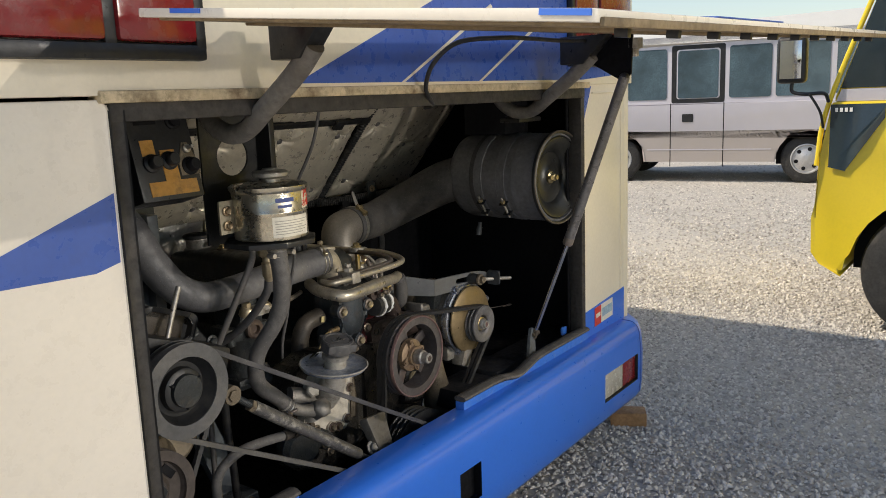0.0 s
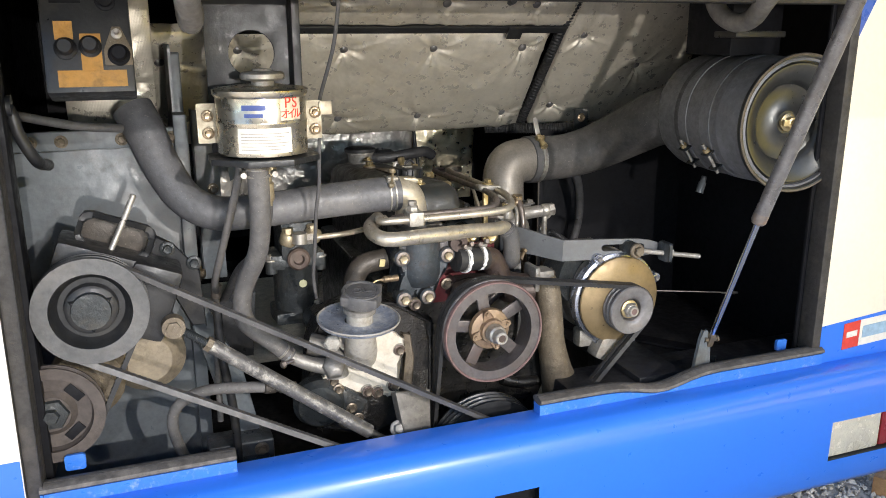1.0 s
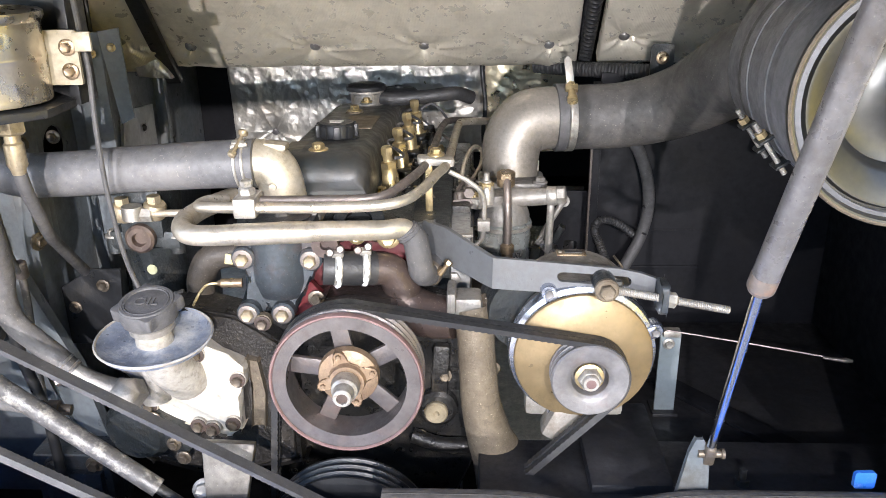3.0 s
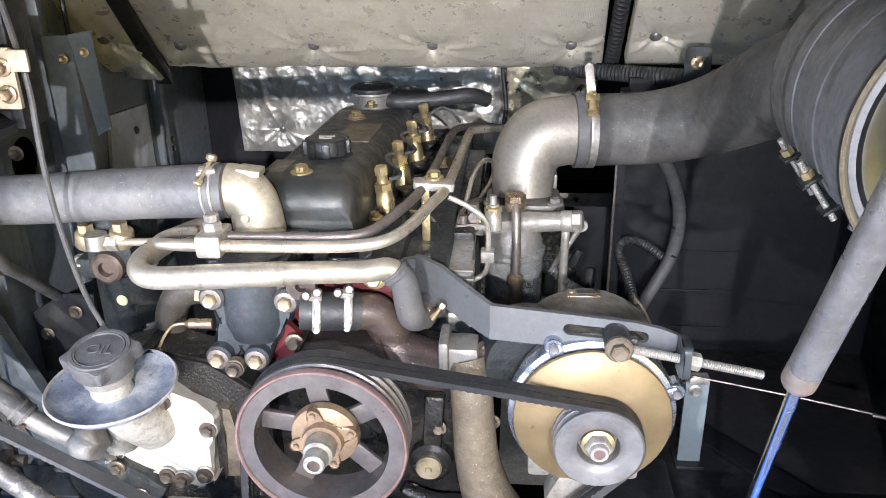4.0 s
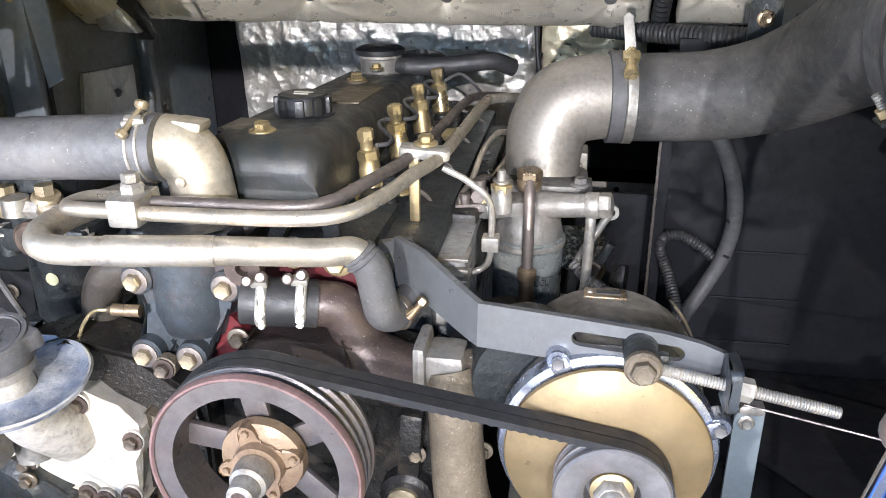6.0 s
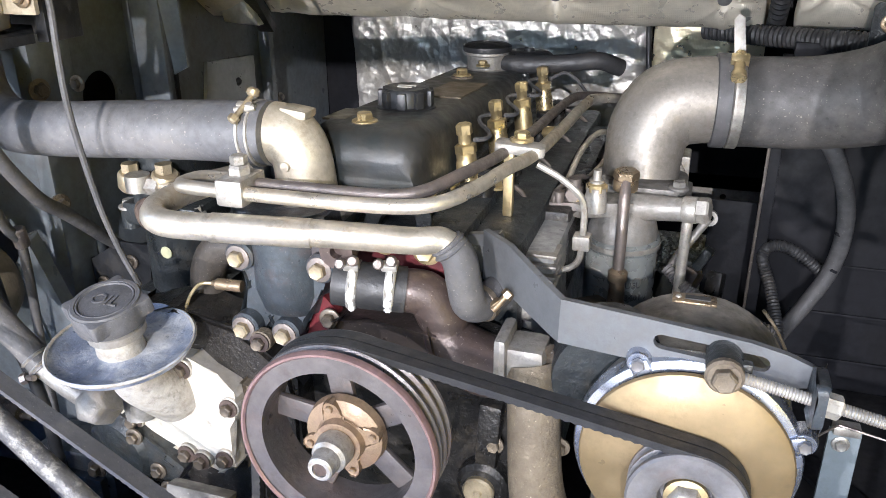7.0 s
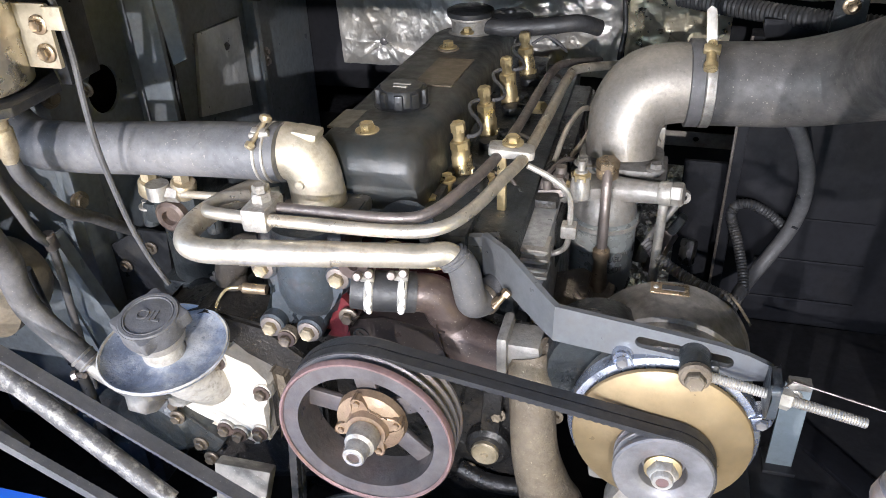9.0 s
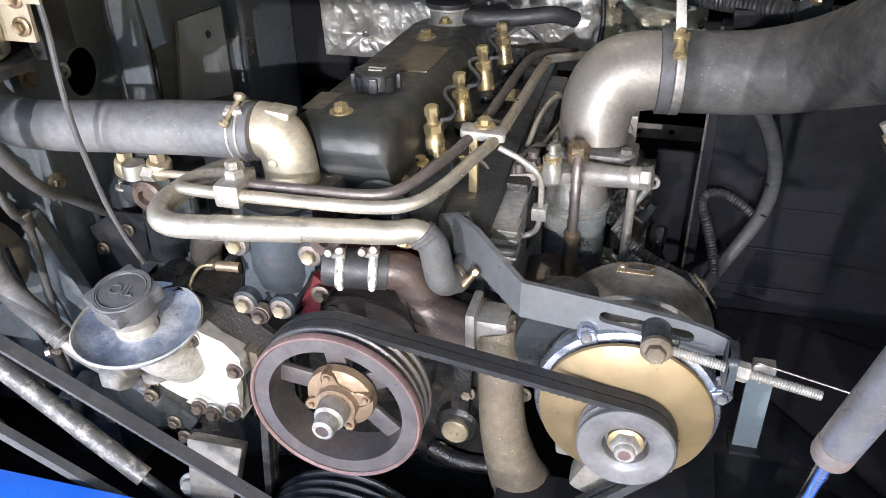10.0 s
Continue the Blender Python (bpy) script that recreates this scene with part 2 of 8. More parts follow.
WEATHERED = mat("weathered_alternator_case", (0.28, 0.262, 0.235), 0.55, 0.4, 0.3, 8.0, (0.09, 0.075, 0.06), 0.45, 9.0, 0.1, 180, speck=0.4)
HOSE_PALE = mat("pale_dusty_rubber", (0.118, 0.112, 0.108), 0.6, 0, 0.25, 8.0, (0.24, 0.22, 0.195), 0.35, 8.0, 0.15, 120, speck=0.4, spec=0.35)
ELBOW = mat("golden_cast_aluminium", (0.54, 0.485, 0.385), 0.5, 0.55, 0.2, 7.0, (0.34, 0.27, 0.17), 0.36, 11.0, 0.08, 220, speck=0.4)
COVER = mat("pale_cast_cover", (0.47, 0.44, 0.385), 0.6, 0.25, 0.22, 8.0, (0.17, 0.135, 0.10), 0.44, 16.0, 0.15, 190, speck=0.6)
IRON = mat("grimy_painted_iron", (0.034, 0.039, 0.041), 0.40, 0.3, 0.35, 9.0, (0.075, 0.062, 0.046), 0.35, 16.0, 0.3, 110, speck=0.25, speck_colour=(0.24, 0.21, 0.17))
IRON_BLUE = mat("grey_blue_casting", (0.066, 0.078, 0.088), 0.40, 0.35, 0.35, 14.0, (0.085, 0.05, 0.04), 0.42, 16.0, 0.15, 140, speck=0.35, speck_colour=(0.30, 0.27, 0.24))
ARM = mat("dusty_arm_paint", (0.20, 0.185, 0.165), 0.7, 0, 0.25, 8.0, (0.10, 0.085, 0.07), 0.35, 9.0, 0.1, 90)
POLISHED = mat("polished_cast_bracket", (0.44, 0.47, 0.55), 0.26, 0.9, 0.06, 12.0, (0.30, 0.26, 0.21), 0.12, 16.0, 0.006, 150, edge=0.05)
DRAB = mat("drab_cast_arm", (0.066, 0.056, 0.046), 0.5, 0.3, 0.25, 10.0, (0.10, 0.08, 0.065), 0.35, 14.0, 0.15, 160, speck=0.4)
OILY = mat("oily_black_casting", (0.018, 0.017, 0.016), 0.35, 0.2, 0.4, 10.0, (0.10, 0.08, 0.055), 0.3, 20.0, 0.35, 110)
RUST = mat("rusty_casting", (0.080, 0.057, 0.049), 0.42, 0.35, 0.25, 9.0, (0.17, 0.125, 0.09), 0.36, 9.0, 0.10, 190, speck=0.35)
BRONZE = mat("browned_bronze", (0.32, 0.245, 0.16), 0.34, 0.8, 0.25, 20.0, (0.16, 0.10, 0.06), 0.4, 26.0, 0.08, 200)
SAND = mat("sandy_casting", (0.175, 0.142, 0.10), 0.58, 0.3, 0.2, 14.0, (0.085, 0.062, 0.045), 0.35, 12.0, 0.3, 190, speck=0.6, speck_colour=(0.48, 0.41, 0.30))
PULLEY = mat("pulley_steel", (0.19, 0.183, 0.183), 0.5, 0.4, 0.2, 20.0, (0.20, 0.11, 0.09), 0.25, 14.0, 0.1, 120)
PULLEY_RUST = mat("pulley_rim", (0.235, 0.15, 0.14), 0.5, 0.5, 0.2, 20.0, (0.15, 0.09, 0.07), 0.3, 18.0, 0.1, 120)
TAN = mat("tan_fan_plate", (0.265, 0.195, 0.105), 0.42, 0.55, 0.12, 10.0, (0.24, 0.17, 0.095), 0.3, 8.0, 0.04, 90)
BOLT_DARK = mat("browned_bolt", (0.20, 0.165, 0.125), 0.42, 0.65, 0.25, 30.0, (0.09, 0.07, 0.055), 0.4, 40.0, 0.1, 200)
STEEL = mat("zinc_steel", (0.47, 0.445, 0.40), 0.46, 0.65, 0.25, 30.0, (0.17, 0.13, 0.095), 0.42, 45.0, 0.1, 200)
PIPE = mat("plated_pipe", (0.56, 0.51, 0.42), 0.40, 0.75, 0.2, 20.0, (0.27, 0.19, 0.105), 0.45, 9.0, 0.1, 200)
PIPE_DARK = mat("worn_steel_line", (0.22, 0.19, 0.17), 0.45, 0.7, 0.2, 20.0, (0.14, 0.10, 0.08), 0.4, 20.0, 0.15, 200)
BRASS = mat("yellow_zinc", (0.56, 0.445, 0.245), 0.36, 0.8, 0.22, 30.0, (0.26, 0.20, 0.12), 0.25, 30.0, 0.1, 200)
RED = mat("red_engine_paint", (0.115, 0.011, 0.015), 0.5, 0, 0.25, 10.0, (0.10, 0.05, 0.04), 0.35, 14.0, 0.2, 100)
ROD = mat("polished_rod", (0.66, 0.68, 0.72), 0.16, 1.0, 0.05, 20.0, None, bump=0.0)
RODTUBE = mat("flaked_white_tube", (0.105, 0.10, 0.096), 0.45, 0.3, 0.25, 20.0, (0.74, 0.70, 0.60), 0.36, 32.0, 0.2, 120)
CHALK = mat("white_sealant", (0.75, 0.74, 0.72), 0.7, 0, 0.1, 20.0, None, bump=0.4, bump_scale=150)
YELLOW = mat("yellow_label", (0.50, 0.25, 0.05), 0.6, 0, 0.2, 14.0, (0.12, 0.085, 0.05), 0.4, 14.0, 0.05, 60)
PAPER = mat("paper_label", (0.74, 0.70, 0.60), 0.6, 0, 0.08, 10.0, (0.45, 0.38, 0.25), 0.25, 14.0, 0.03, 60)
LABEL_BLUE = mat("printed_blue", (0.05, 0.08, 0.25), 0.5, 0, 0.1)
LABEL_RED = mat("printed_red", (0.62, 0.05, 0.03), 0.5, 0, 0.1)
LABEL_BLACK = mat("printed_black", (0.045, 0.045, 0.045), 0.6, 0, 0.1)
LABEL_GREY = mat("printed_grey", (0.30, 0.28, 0.24), 0.6, 0, 0.1)
CANMETAL = mat("brass_toned_tin", (0.56, 0.51, 0.41), 0.3, 0.9, 0.12, 6.0, (0.25, 0.2, 0.12), 0.2, 12.0, 0.05, 60)
CHIPBLUE = mat("chipped_blue_paint", (0.03, 0.17, 0.62), 0.4, 0, 0.1, 8.0, (0.7, 0.72, 0.75), 0.22, 40.0, 0.1, 60)


def foil_material(name, base, rough, metal, dust, dust_amount, crease, relief=0.016, weave=0.0):
    """Aluminium-faced insulation: crumpled film with dust in patches."""
    m = mat(name, base, rough, metal, 0.10, 6.0, dust, dust_amount, 4.0, 0.0, speck=weave if weave > 0.5 else 0.0, speck_colour=(0.95, 0.93, 0.88))
    t = m.node_tree
    n, l = t.nodes, t.links
    b = n["Principled BSDF"]
    co = n.new("ShaderNodeTexCoord").outputs["Object"]
    v = n.new("ShaderNodeTexVoronoi")
    v.feature, v.inputs["Scale"].default_value = "DISTANCE_TO_EDGE", crease
    w = n.new("ShaderNodeTexNoise")
    w.inputs["Scale"].default_value, w.inputs["Detail"].default_value = crease * 0.6, 6
    add = n.new("ShaderNodeVectorMath")
    add.operation = "MULTIPLY_ADD"
    l.new(w.outputs["Color"], add.inputs[0])
    add.inputs[1].default_value = (0.12, 0.12, 0.12)
    l.new(co, add.inputs[2])
    l.new(add.outputs[0], v.inputs["Vector"])
    l.new(co, w.inputs["Vector"])
    grid = n.new("ShaderNodeTexNoise")
    grid.inputs["Scale"].default_value, grid.inputs["Detail"].default_value = crease * 8, 3
    l.new(co, grid.inputs["Vector"])
    mx = n.new("ShaderNodeMath")
    mx.operation = "MULTIPLY_ADD"
    mx.inputs[1].default_value = 0.10
    l.new(grid.outputs["Fac"], mx.inputs[0])
    l.new(v.outputs["Distance"], mx.inputs[2])
    k = n.new("ShaderNodeBump")
    k.inputs["Strength"].default_value, k.inputs["Distance"].default_value = 0.8, relief
    l.new(mx.outputs[0], k.inputs["Height"])
    l.new(k.outputs[0], b.inputs["Normal"])
    if weave:
        # woven scrim under the film: two crossing sets of fine threads
        height = None
        for axis in ("X", "Z"):
            threads = n.new("ShaderNodeTexWave")
            threads.bands_direction = axis
            threads.inputs["Scale"].default_value = 95.0
            threads.inputs["Distortion"].default_value = 0.6
            l.new(co, threads.inputs["Vector"])
            if height is None:
                height = threads.outputs["Fac"]
            else:
                both = n.new("ShaderNodeMath")
                both.operation = "MULTIPLY"
                l.new(height, both.inputs[0])
                l.new(threads.outputs["Fac"], both.inputs[1])
                height = both.outputs[0]
        fine = n.new("ShaderNodeBump")
        fine.inputs["Strength"].default_value, fine.inputs["Distance"].default_value = 0.22, 0.0009
        l.new(height, fine.inputs["Height"])
        l.new(k.outputs[0], fine.inputs["Normal"])
        l.new(fine.outputs[0], b.inputs["Normal"])
    return m


FOIL = foil_material("crumpled_foil", (0.60, 0.585, 0.55), 0.43, 0.75, (0.50, 0.41, 0.27), 0.30, 16.0, 0.007, 0.5)
GOLD_FOIL = foil_material("yellowed_foil", (0.92, 0.82, 0.60), 0.36, 0.75, (0.80, 0.62, 0.36), 0.14, 11.0, 0.004, 0.5)
DULL_FOIL = foil_material("dull_foil", (0.50, 0.51, 0.51), 0.42, 0.45, (0.36, 0.35, 0.33), 0.15, 16.0, 0.004, 0.2)
QUILT = foil_material("dusty_foil_quilt", (0.72, 0.665, 0.555), 0.36, 0.5, (0.56, 0.495, 0.385), 0.30, 7.0, 0.005, 0.5)
# the black bay paint made lighter to carry the light on the floor
FLOOR = mat("dusty_lit_black_floor", (0.017, 0.017, 0.019), 0.5, 0, 0.3, 5.0, (0.06, 0.055, 0.05), 0.3, 7.0, 0.1, 60)
TAB = mat("dull_brass_tab", (0.42, 0.37, 0.275), 0.5, 0.5, 0.2, 14.0, (0.20, 0.16, 0.11), 0.35, 16.0, 0.08, 150)
STRUT = mat("grey_strut_paint", (0.16, 0.155, 0.158), 0.36, 0.3, 0.25, 12.0, (0.085, 0.075, 0.065), 0.45, 14.0, 0.1, 90, speck=0.3)
ZINC = mat("pale_zinc", (0.46, 0.385, 0.26), 0.42, 0.7, 0.2, 30.0, (0.24, 0.18, 0.11), 0.42, 50.0, 0.1, 200)

GRAVEL = mat("gravel_ground", (0.52, 0.485, 0.43), 0.9, 0, 0.25, 25.0, (0.58, 0.53, 0.455), 0.4, 1.2, 0.6, 70, fine=110)
STONE = mat("gravel_stone", (0.285, 0.27, 0.26), 0.85, 0, 0.5, 45.0, (0.31, 0.225, 0.165), 0.42, 34.0, 0.3, 90)
TYRE = mat("tyre_rubber", (0.028, 0.028, 0.028), 0.75, 0, 0.2, 10.0, (0.10, 0.09, 0.08), 0.3, 8.0, 0.2, 60)
RIM = mat("painted_wheel", (0.55, 0.55, 0.55), 0.4, 0.6, 0.1, 10.0, (0.25, 0.22, 0.18), 0.25, 10.0, 0.05, 60)
VAN = mat("lilac_silver_paint", (0.58, 0.56, 0.61), 0.34, 0.2, 0.03, 2.0, None, bump=0.0, coat=0.4, edge=0.02)
VAN_TAN = mat("tan_silver_paint", (0.44, 0.395, 0.37), 0.36, 0.2, 0.03, 2.0, None, bump=0.0, coat=0.4, edge=0.02)
VAN_WHITE = mat("roof_white_paint", (0.80, 0.79, 0.77), 0.35, 0, 0.03, 2.0, None, bump=0.0, coat=0.3, edge=0.02)
YPAINT = mat("yellow_bus_paint", (0.86, 0.64, 0.035), 0.3, 0, 0.04, 2.0, (0.6, 0.42, 0.05), 0.05, 2.0, 0.0, 30, coat=0.4, edge=0.02)
GLASS = mat("tinted_glass", (0.02, 0.035, 0.045), 0.05, 0.0, 0.1, 2.0, None, bump=0.0)
VAN_GLASS = mat("pale_tinted_glass", (0.085, 0.135, 0.165), 0.05, 0.0, 0.6, 1.4, None, bump=0.0)
GLASS.node_tree.nodes["Principled BSDF"].inputs["IOR"].default_value = 1.6
LENS_RED = mat("red_lens", (0.20, 0.012, 0.015), 0.22, 0, 0.15, 6.0, (0.28, 0.10, 0.09), 0.2, 5.0, 0.1, 80, coat=0.4)
LENS_CLEAR = mat("clear_lens", (0.62, 0.58, 0.48), 0.2, 0.2, 0.15, 10.0, (0.35, 0.3, 0.2), 0.2, 8.0, 0.3, 150, coat=0.5)
WOOD = mat("chock_wood", (0.36, 0.20, 0.09), 0.75, 0, 0.25, 12.0, (0.15, 0.09, 0.05), 0.3, 10.0, 0.3, 60)

# ---- fasteners ----
FAST = {}


def bolt(parent, p, d, s=0.009, material=None, washer=True, name="bolt", spin=None):
    """A flanged hexagon bolt; s is the half width of its head."""
    material = material or STEEL
    s *= 0.88
    key = (round(s, 4), material.name, washer)
    if key not in FAST:
        hexa = lathe([(s * 1.1, 0.0), (s * 1.15, s * 0.15), (s * 1.15, s * 0.95), (s * 0.95, s * 1.15), (s * 0.55, s * 1.05), (0, s * 1.05)], (0, 0, 0), (0, 0, 1), 6)
        parts = [hexa]
        if washer:
            parts.append(lathe([(s * 1.75, -s * 0.3), (s * 1.75, s * 0.08), (s * 1.5, s * 0.22), (s * 1.1, s * 0.25)], (0, 0, 0), (0, 0, 1), 18))
        me = finish(merged(*parts), name)
        me.materials.append(material)
        FAST[key] = me
    turn_by = spin if spin is not None else (p[0] * 977 + p[2] * 613) % 60
    return put(name, FAST[key], parent, facing(p, d, turn_by))


BACK = (0, -1, 0)
UP = (0, 0, 1)

# ---- the ground ----
def ground():
    bm = bmesh.new()
    xs = [-400, -60, -15, -4] + [-3 + 0.5 * k for k in range(1, 44)] + [22, 40, 120, 400]
    ys = [-400, -60, -15, -5] + [-4 + 0.5 * k for k in range(1, 36)] + [18, 40, 120, 400]
    grid_ = [[bm.verts.new((x, y, 0.012 * (noise.noise((x * 0.6, y * 0.6, 0)) - 0.2) if abs(x) < 60 and abs(y) < 60 else 0)) for y in ys] for x in xs]
    for i in range(len(xs) - 1):
        for j in range(len(ys) - 1):
            bm.faces.new((grid_[i][j], grid_[i + 1][j], grid_[i + 1][j + 1], grid_[i][j + 1]))
    single("ground", bm, GRAVEL, "pale grey gravel yard", "ground", kind="structure", smooth=180)


ground()


# ---- the white and blue bus ----
bus = thing("bus", (1.8, 5.4, 0), "cream and blue bus with its rear engine hatch raised", "bus")
XL, XR, YR, ZTOP, YF = 0.50, 3.10, 1.385, 3.02, 9.4
OX0, OX1, OZ0, OZ1 = 0.842, 2.685, 0.505, 1.402


# rear skin, one sheet with the opening of the engine bay left out
part("rear_panel_left", bevelled(plate([(XL, 0.46), (0.829, 0.46), (0.836, 1.41), (0.826, 1.425), (XL, 1.425)], 0.03, upright(YR)), 0.005), WHITE, bus, "white rear corner panel with a blue stripe")
part("rear_panel_right", bevelled(box(OX1, XR - 0.035, YR, YR + 0.03, 0.46, 1.432, 0.0), 0.006), CREAM, bus, "cream rear corner panel with a blue foot")
part("rear_upper_panel", box(XL, XR, YR - 0.004, YR + 0.03, 1.431, ZTOP, 0.004), CREAM, bus, "cream upper rear panel with a blue swoosh")
part("rain_gutter", box(OX0 - 0.02, OX1 + 0.03, YR - 0.012, YR + 0.03, 1.418, 1.440, 0.004), RUSTY_TRIM, bus, "rust-stained lip over the engine opening")
part("corner_post", tube([(XR - 0.045, YR + 0.04, 0.45), (XR - 0.045, YR + 0.04, 1.45)], 0.045, 16, smooth=False), CREAM, bus)
part("side_panel", box(XL, XL + 0.04, YR + 0.02, YF, 0.30, ZTOP - 0.1, 0.01), CREAM, bus)
part("side_panel", box(XR - 0.04, XR, YR + 0.06, YF, 0.30, ZTOP - 0.1, 0.01), CREAM, bus)
part("roof", box(XL, XR, YR, YF, ZTOP - 0.12, ZTOP, 0.08, 3), WHITE, bus)
part("front_panel", box(XL, XR, YF - 0.04, YF, 0.30, ZTOP - 0.1, 0.02), CREAM, bus)
part("underfloor", box(XL + 0.06, XR - 0.06, 2.90, YF - 0.06, 0.42, 0.50, 0.0), DARK, bus)

# painted bands on the skin, as thin films
def film(pts, y, material, name="painted_band", label=""):
    part(name, plate(pts, 0.0012, upright(y - 0.0012)), material, bus, label)


film([(XL + 0.02, 1.088), (0.617, 1.127), (0.781, 1.122), (0.830, 1.134), (0.832, 1.260), (0.624, 1.182), (XL + 0.02, 1.14)], YR, BLUE_DARK)
film([(1.29, 1.448), (OX1 - 0.01, 1.448), (OX1 + 0.36, 1.47), (3.04, 1.90), (2.45, 1.98), (1.95, 1.72)], YR - 0.004, BLUE_DARK)
film([(1.655, 1.448), (1.668, 1.448), (2.09, 1.66), (2.08, 1.668)], YR - 0.0056, CREAM, "painted_line")
film([(2.01, 1.448), (2.024, 1.448), (2.42, 1.648), (2.41, 1.656)], YR - 0.0056, CREAM, "painted_line")
film([(OX1 + 0.004, 0.462), (3.05, 0.462), (3.05, 0.615), (OX1 + 0.004, 0.585)], YR, BLUE, "painted_foot")
film([(OX1 + 0.004, 1.425), (2.745, 1.425), (OX1 + 0.004, 1.31)], YR, BLUE_DARK)
film([(XL + 0.02, 0.462), (0.826, 0.462), (0.827, 0.58), (XL + 0.02, 0.575)], YR, BLUE, "painted_foot")
# sticker
film([(2.765, 0.511), (2.820, 0.515), (2.820, 0.588), (2.765, 0.583)], YR - 0.0014, LABEL_RED, "sticker", "small red and white sticker")
film([(2.821, 0.515), (2.925, 0.521), (2.925, 0.594), (2.821, 0.588)], YR - 0.0014, PAPER, "sticker")
film([(2.775, 0.543), (2.811, 0.546), (2.811, 0.562), (2.775, 0.559)], YR - 0.0028, PAPER, "printed_bar")
film([(2.830, 0.537), (2.915, 0.542), (2.915, 0.575), (2.830, 0.570)], YR - 0.0028, mat("pale_blue_print", (0.35, 0.5, 0.62), 0.5), "printed_bar")
# seam of the right panel
part("panel_seam", tube([(3.0, YR - 0.001, 0.62), (3.0, YR - 0.001, 1.37), (2.985, YR - 0.001, 1.395), (2.95, YR - 0.001, 1.40), (2.75, YR - 0.001, 1.40)], 0.004, 6, 4), CREAM, bus)

# frame of the opening: dark rubber edges
part("door_seal", bevelled(plate([(0.832, OZ0 - 0.02), (0.858, OZ0 - 0.02), (0.866, 1.40), (0.838, 1.40)], 0.054, upright(YR - 0.004)), 0.006), SEAL_DARK, bus, "worn rubber seal of the engine opening")
part("door_seal", box(OX0 - 0.002, OX1 + 0.002, YR - 0.006, YR + 0.06, OZ1 - 0.018, 1.419, 0.006), SEAL_DARK, bus)
part("door_seal", box(OX1 - 0.022, OX1 + 0.006, YR - 0.002, YR + 0.05, OZ0 + 0.01, 1.385, 0.006), SEAL_DARK, bus)

# sill and its bulb seal, broken in the middle where the belts pass
def sill(x0, x1, wave):
    pts = []
    for k in range(25):
        x = x0 + (x1 - x0) * k / 24
        dip = wave * math.exp(-((x - 2.20) / 0.085) ** 2)
        pts.append((x, YR + 0.006, 0.517 - dip + 0.004 * max(0.0, min(1.0, (x - 2.2) * 8))))
    seal = tube(pts, 0.0095, 10, 2)
    for v in seal.verts:
        v.co.y = YR + 0.006 + (v.co.y - YR - 0.006) * 2.3
    strip = part("sill_seal", seal, SEAL, bus, "worn rubber sealing strip on the sill")
    for dy_ in (-0.0125, 0.0, 0.0125):
        part("seal_groove", tube([(p_[0], p_[1] + dy_, p_[2] + 0.0078 - 25 * dy_ * dy_) for p_ in pts], 0.0022, 6), SEAL_DARK, strip)
    low = [(x0, 0.480)] + [(p[0], p[2] - 0.009) for p in pts] + [(x1, 0.480)]
    part("sill_lip", plate(low, 0.03, upright(YR - 0.008)), CHIPBLUE, bus, "chipped blue sill lip")


sill(OX0 + 0.01, 1.203, 0.0)
sill(1.872, OX1 + 0.01, 0.022)
part("latch_tab", bevelled(plate(rounded(2.590, 2.622, 0.515, 0.545, 0.006), 0.006, upright(1.43)), 0.001), CHIPBLUE, bus, "chipped blue latch tab")
part("latch_tab", bevelled(plate(rounded(0.893, 0.930, 0.52, 0.552, 0.006), 0.006, upright(1.43)), 0.001), CHIPBLUE, bus, "chipped blue latch tab")

# bumper: a rolled beam with a lamp recess and a square tow hole
def bumper():
    prof = [(1.418, 0.480), (1.375, 0.484), (1.335, 0.481), (1.312, 0.467), (1.300, 0.438), (1.297, 0.405), (1.293, 0.360), (1.294, 0.250), (1.300, 0.185), (1.312, 0.165), (1.345, 0.160), (1.450, 0.160)]
    xs = [XL - 0.02, XL + 0.02, 0.8, 1.2, 1.71, 1.725, 1.832, 1.845, 2.2, 2.5, 2.655, 2.668, 2.972, 2.985, 3.03, 3.07, 3.10, 3.115]
    bm = bmesh.new()
    rows = []
    for x in xs:
        k = max(0, (x - 3.0) / 0.115)
        k2 = max(0, (XL + 0.05 - x) / 0.07)
        s = (k * k + k2 * k2) * 0.07
        rows.append([bm.verts.new((x, y + s, z)) for y, z in prof])
    for i in range(len(xs) - 1):
        mid = (xs[i] + xs[i + 1]) / 2
        for j in range(len(prof) - 1):
            zz = (prof[j][1] + prof[j + 1][1]) / 2
            if 2.665 < mid < 2.975 and 0.25 < zz < 0.37:
                continue
            if 1.722 < mid < 1.835 and 0.25 < zz < 0.37:
                continue
            bm.faces.new((rows[i][j], rows[i + 1][j], rows[i + 1][j + 1], rows[i][j + 1]))
    bm.faces.new(rows[0])
    bm.faces.new(rows[-1][::-1])
    return bm


part("bumper", bumper(), BLUE, bus, "glossy blue rear bumper beam", smooth=60)
part("tow_recess", merged(box(1.72, 1.838, 1.325, 1.385, 0.245, 0.365, 0), box(1.838, 1.842, 1.296, 1.36, 0.245, 0.365, 0), box(1.716, 1.720, 1.296, 1.36, 0.245, 0.365, 0)), DARK, bus, "dark square recess")
part("bumper_seam", tube([(3.0, y_ - 0.0004, z_) for y_, z_ in ((1.375, 0.484), (1.335, 0.481), (1.312, 0.467), (1.300, 0.438), (1.297, 0.405), (1.293, 0.360), (1.294, 0.250), (1.300, 0.185))], 0.0016, 6), BLUE_DARK, bus, "joint of the bumper corner")
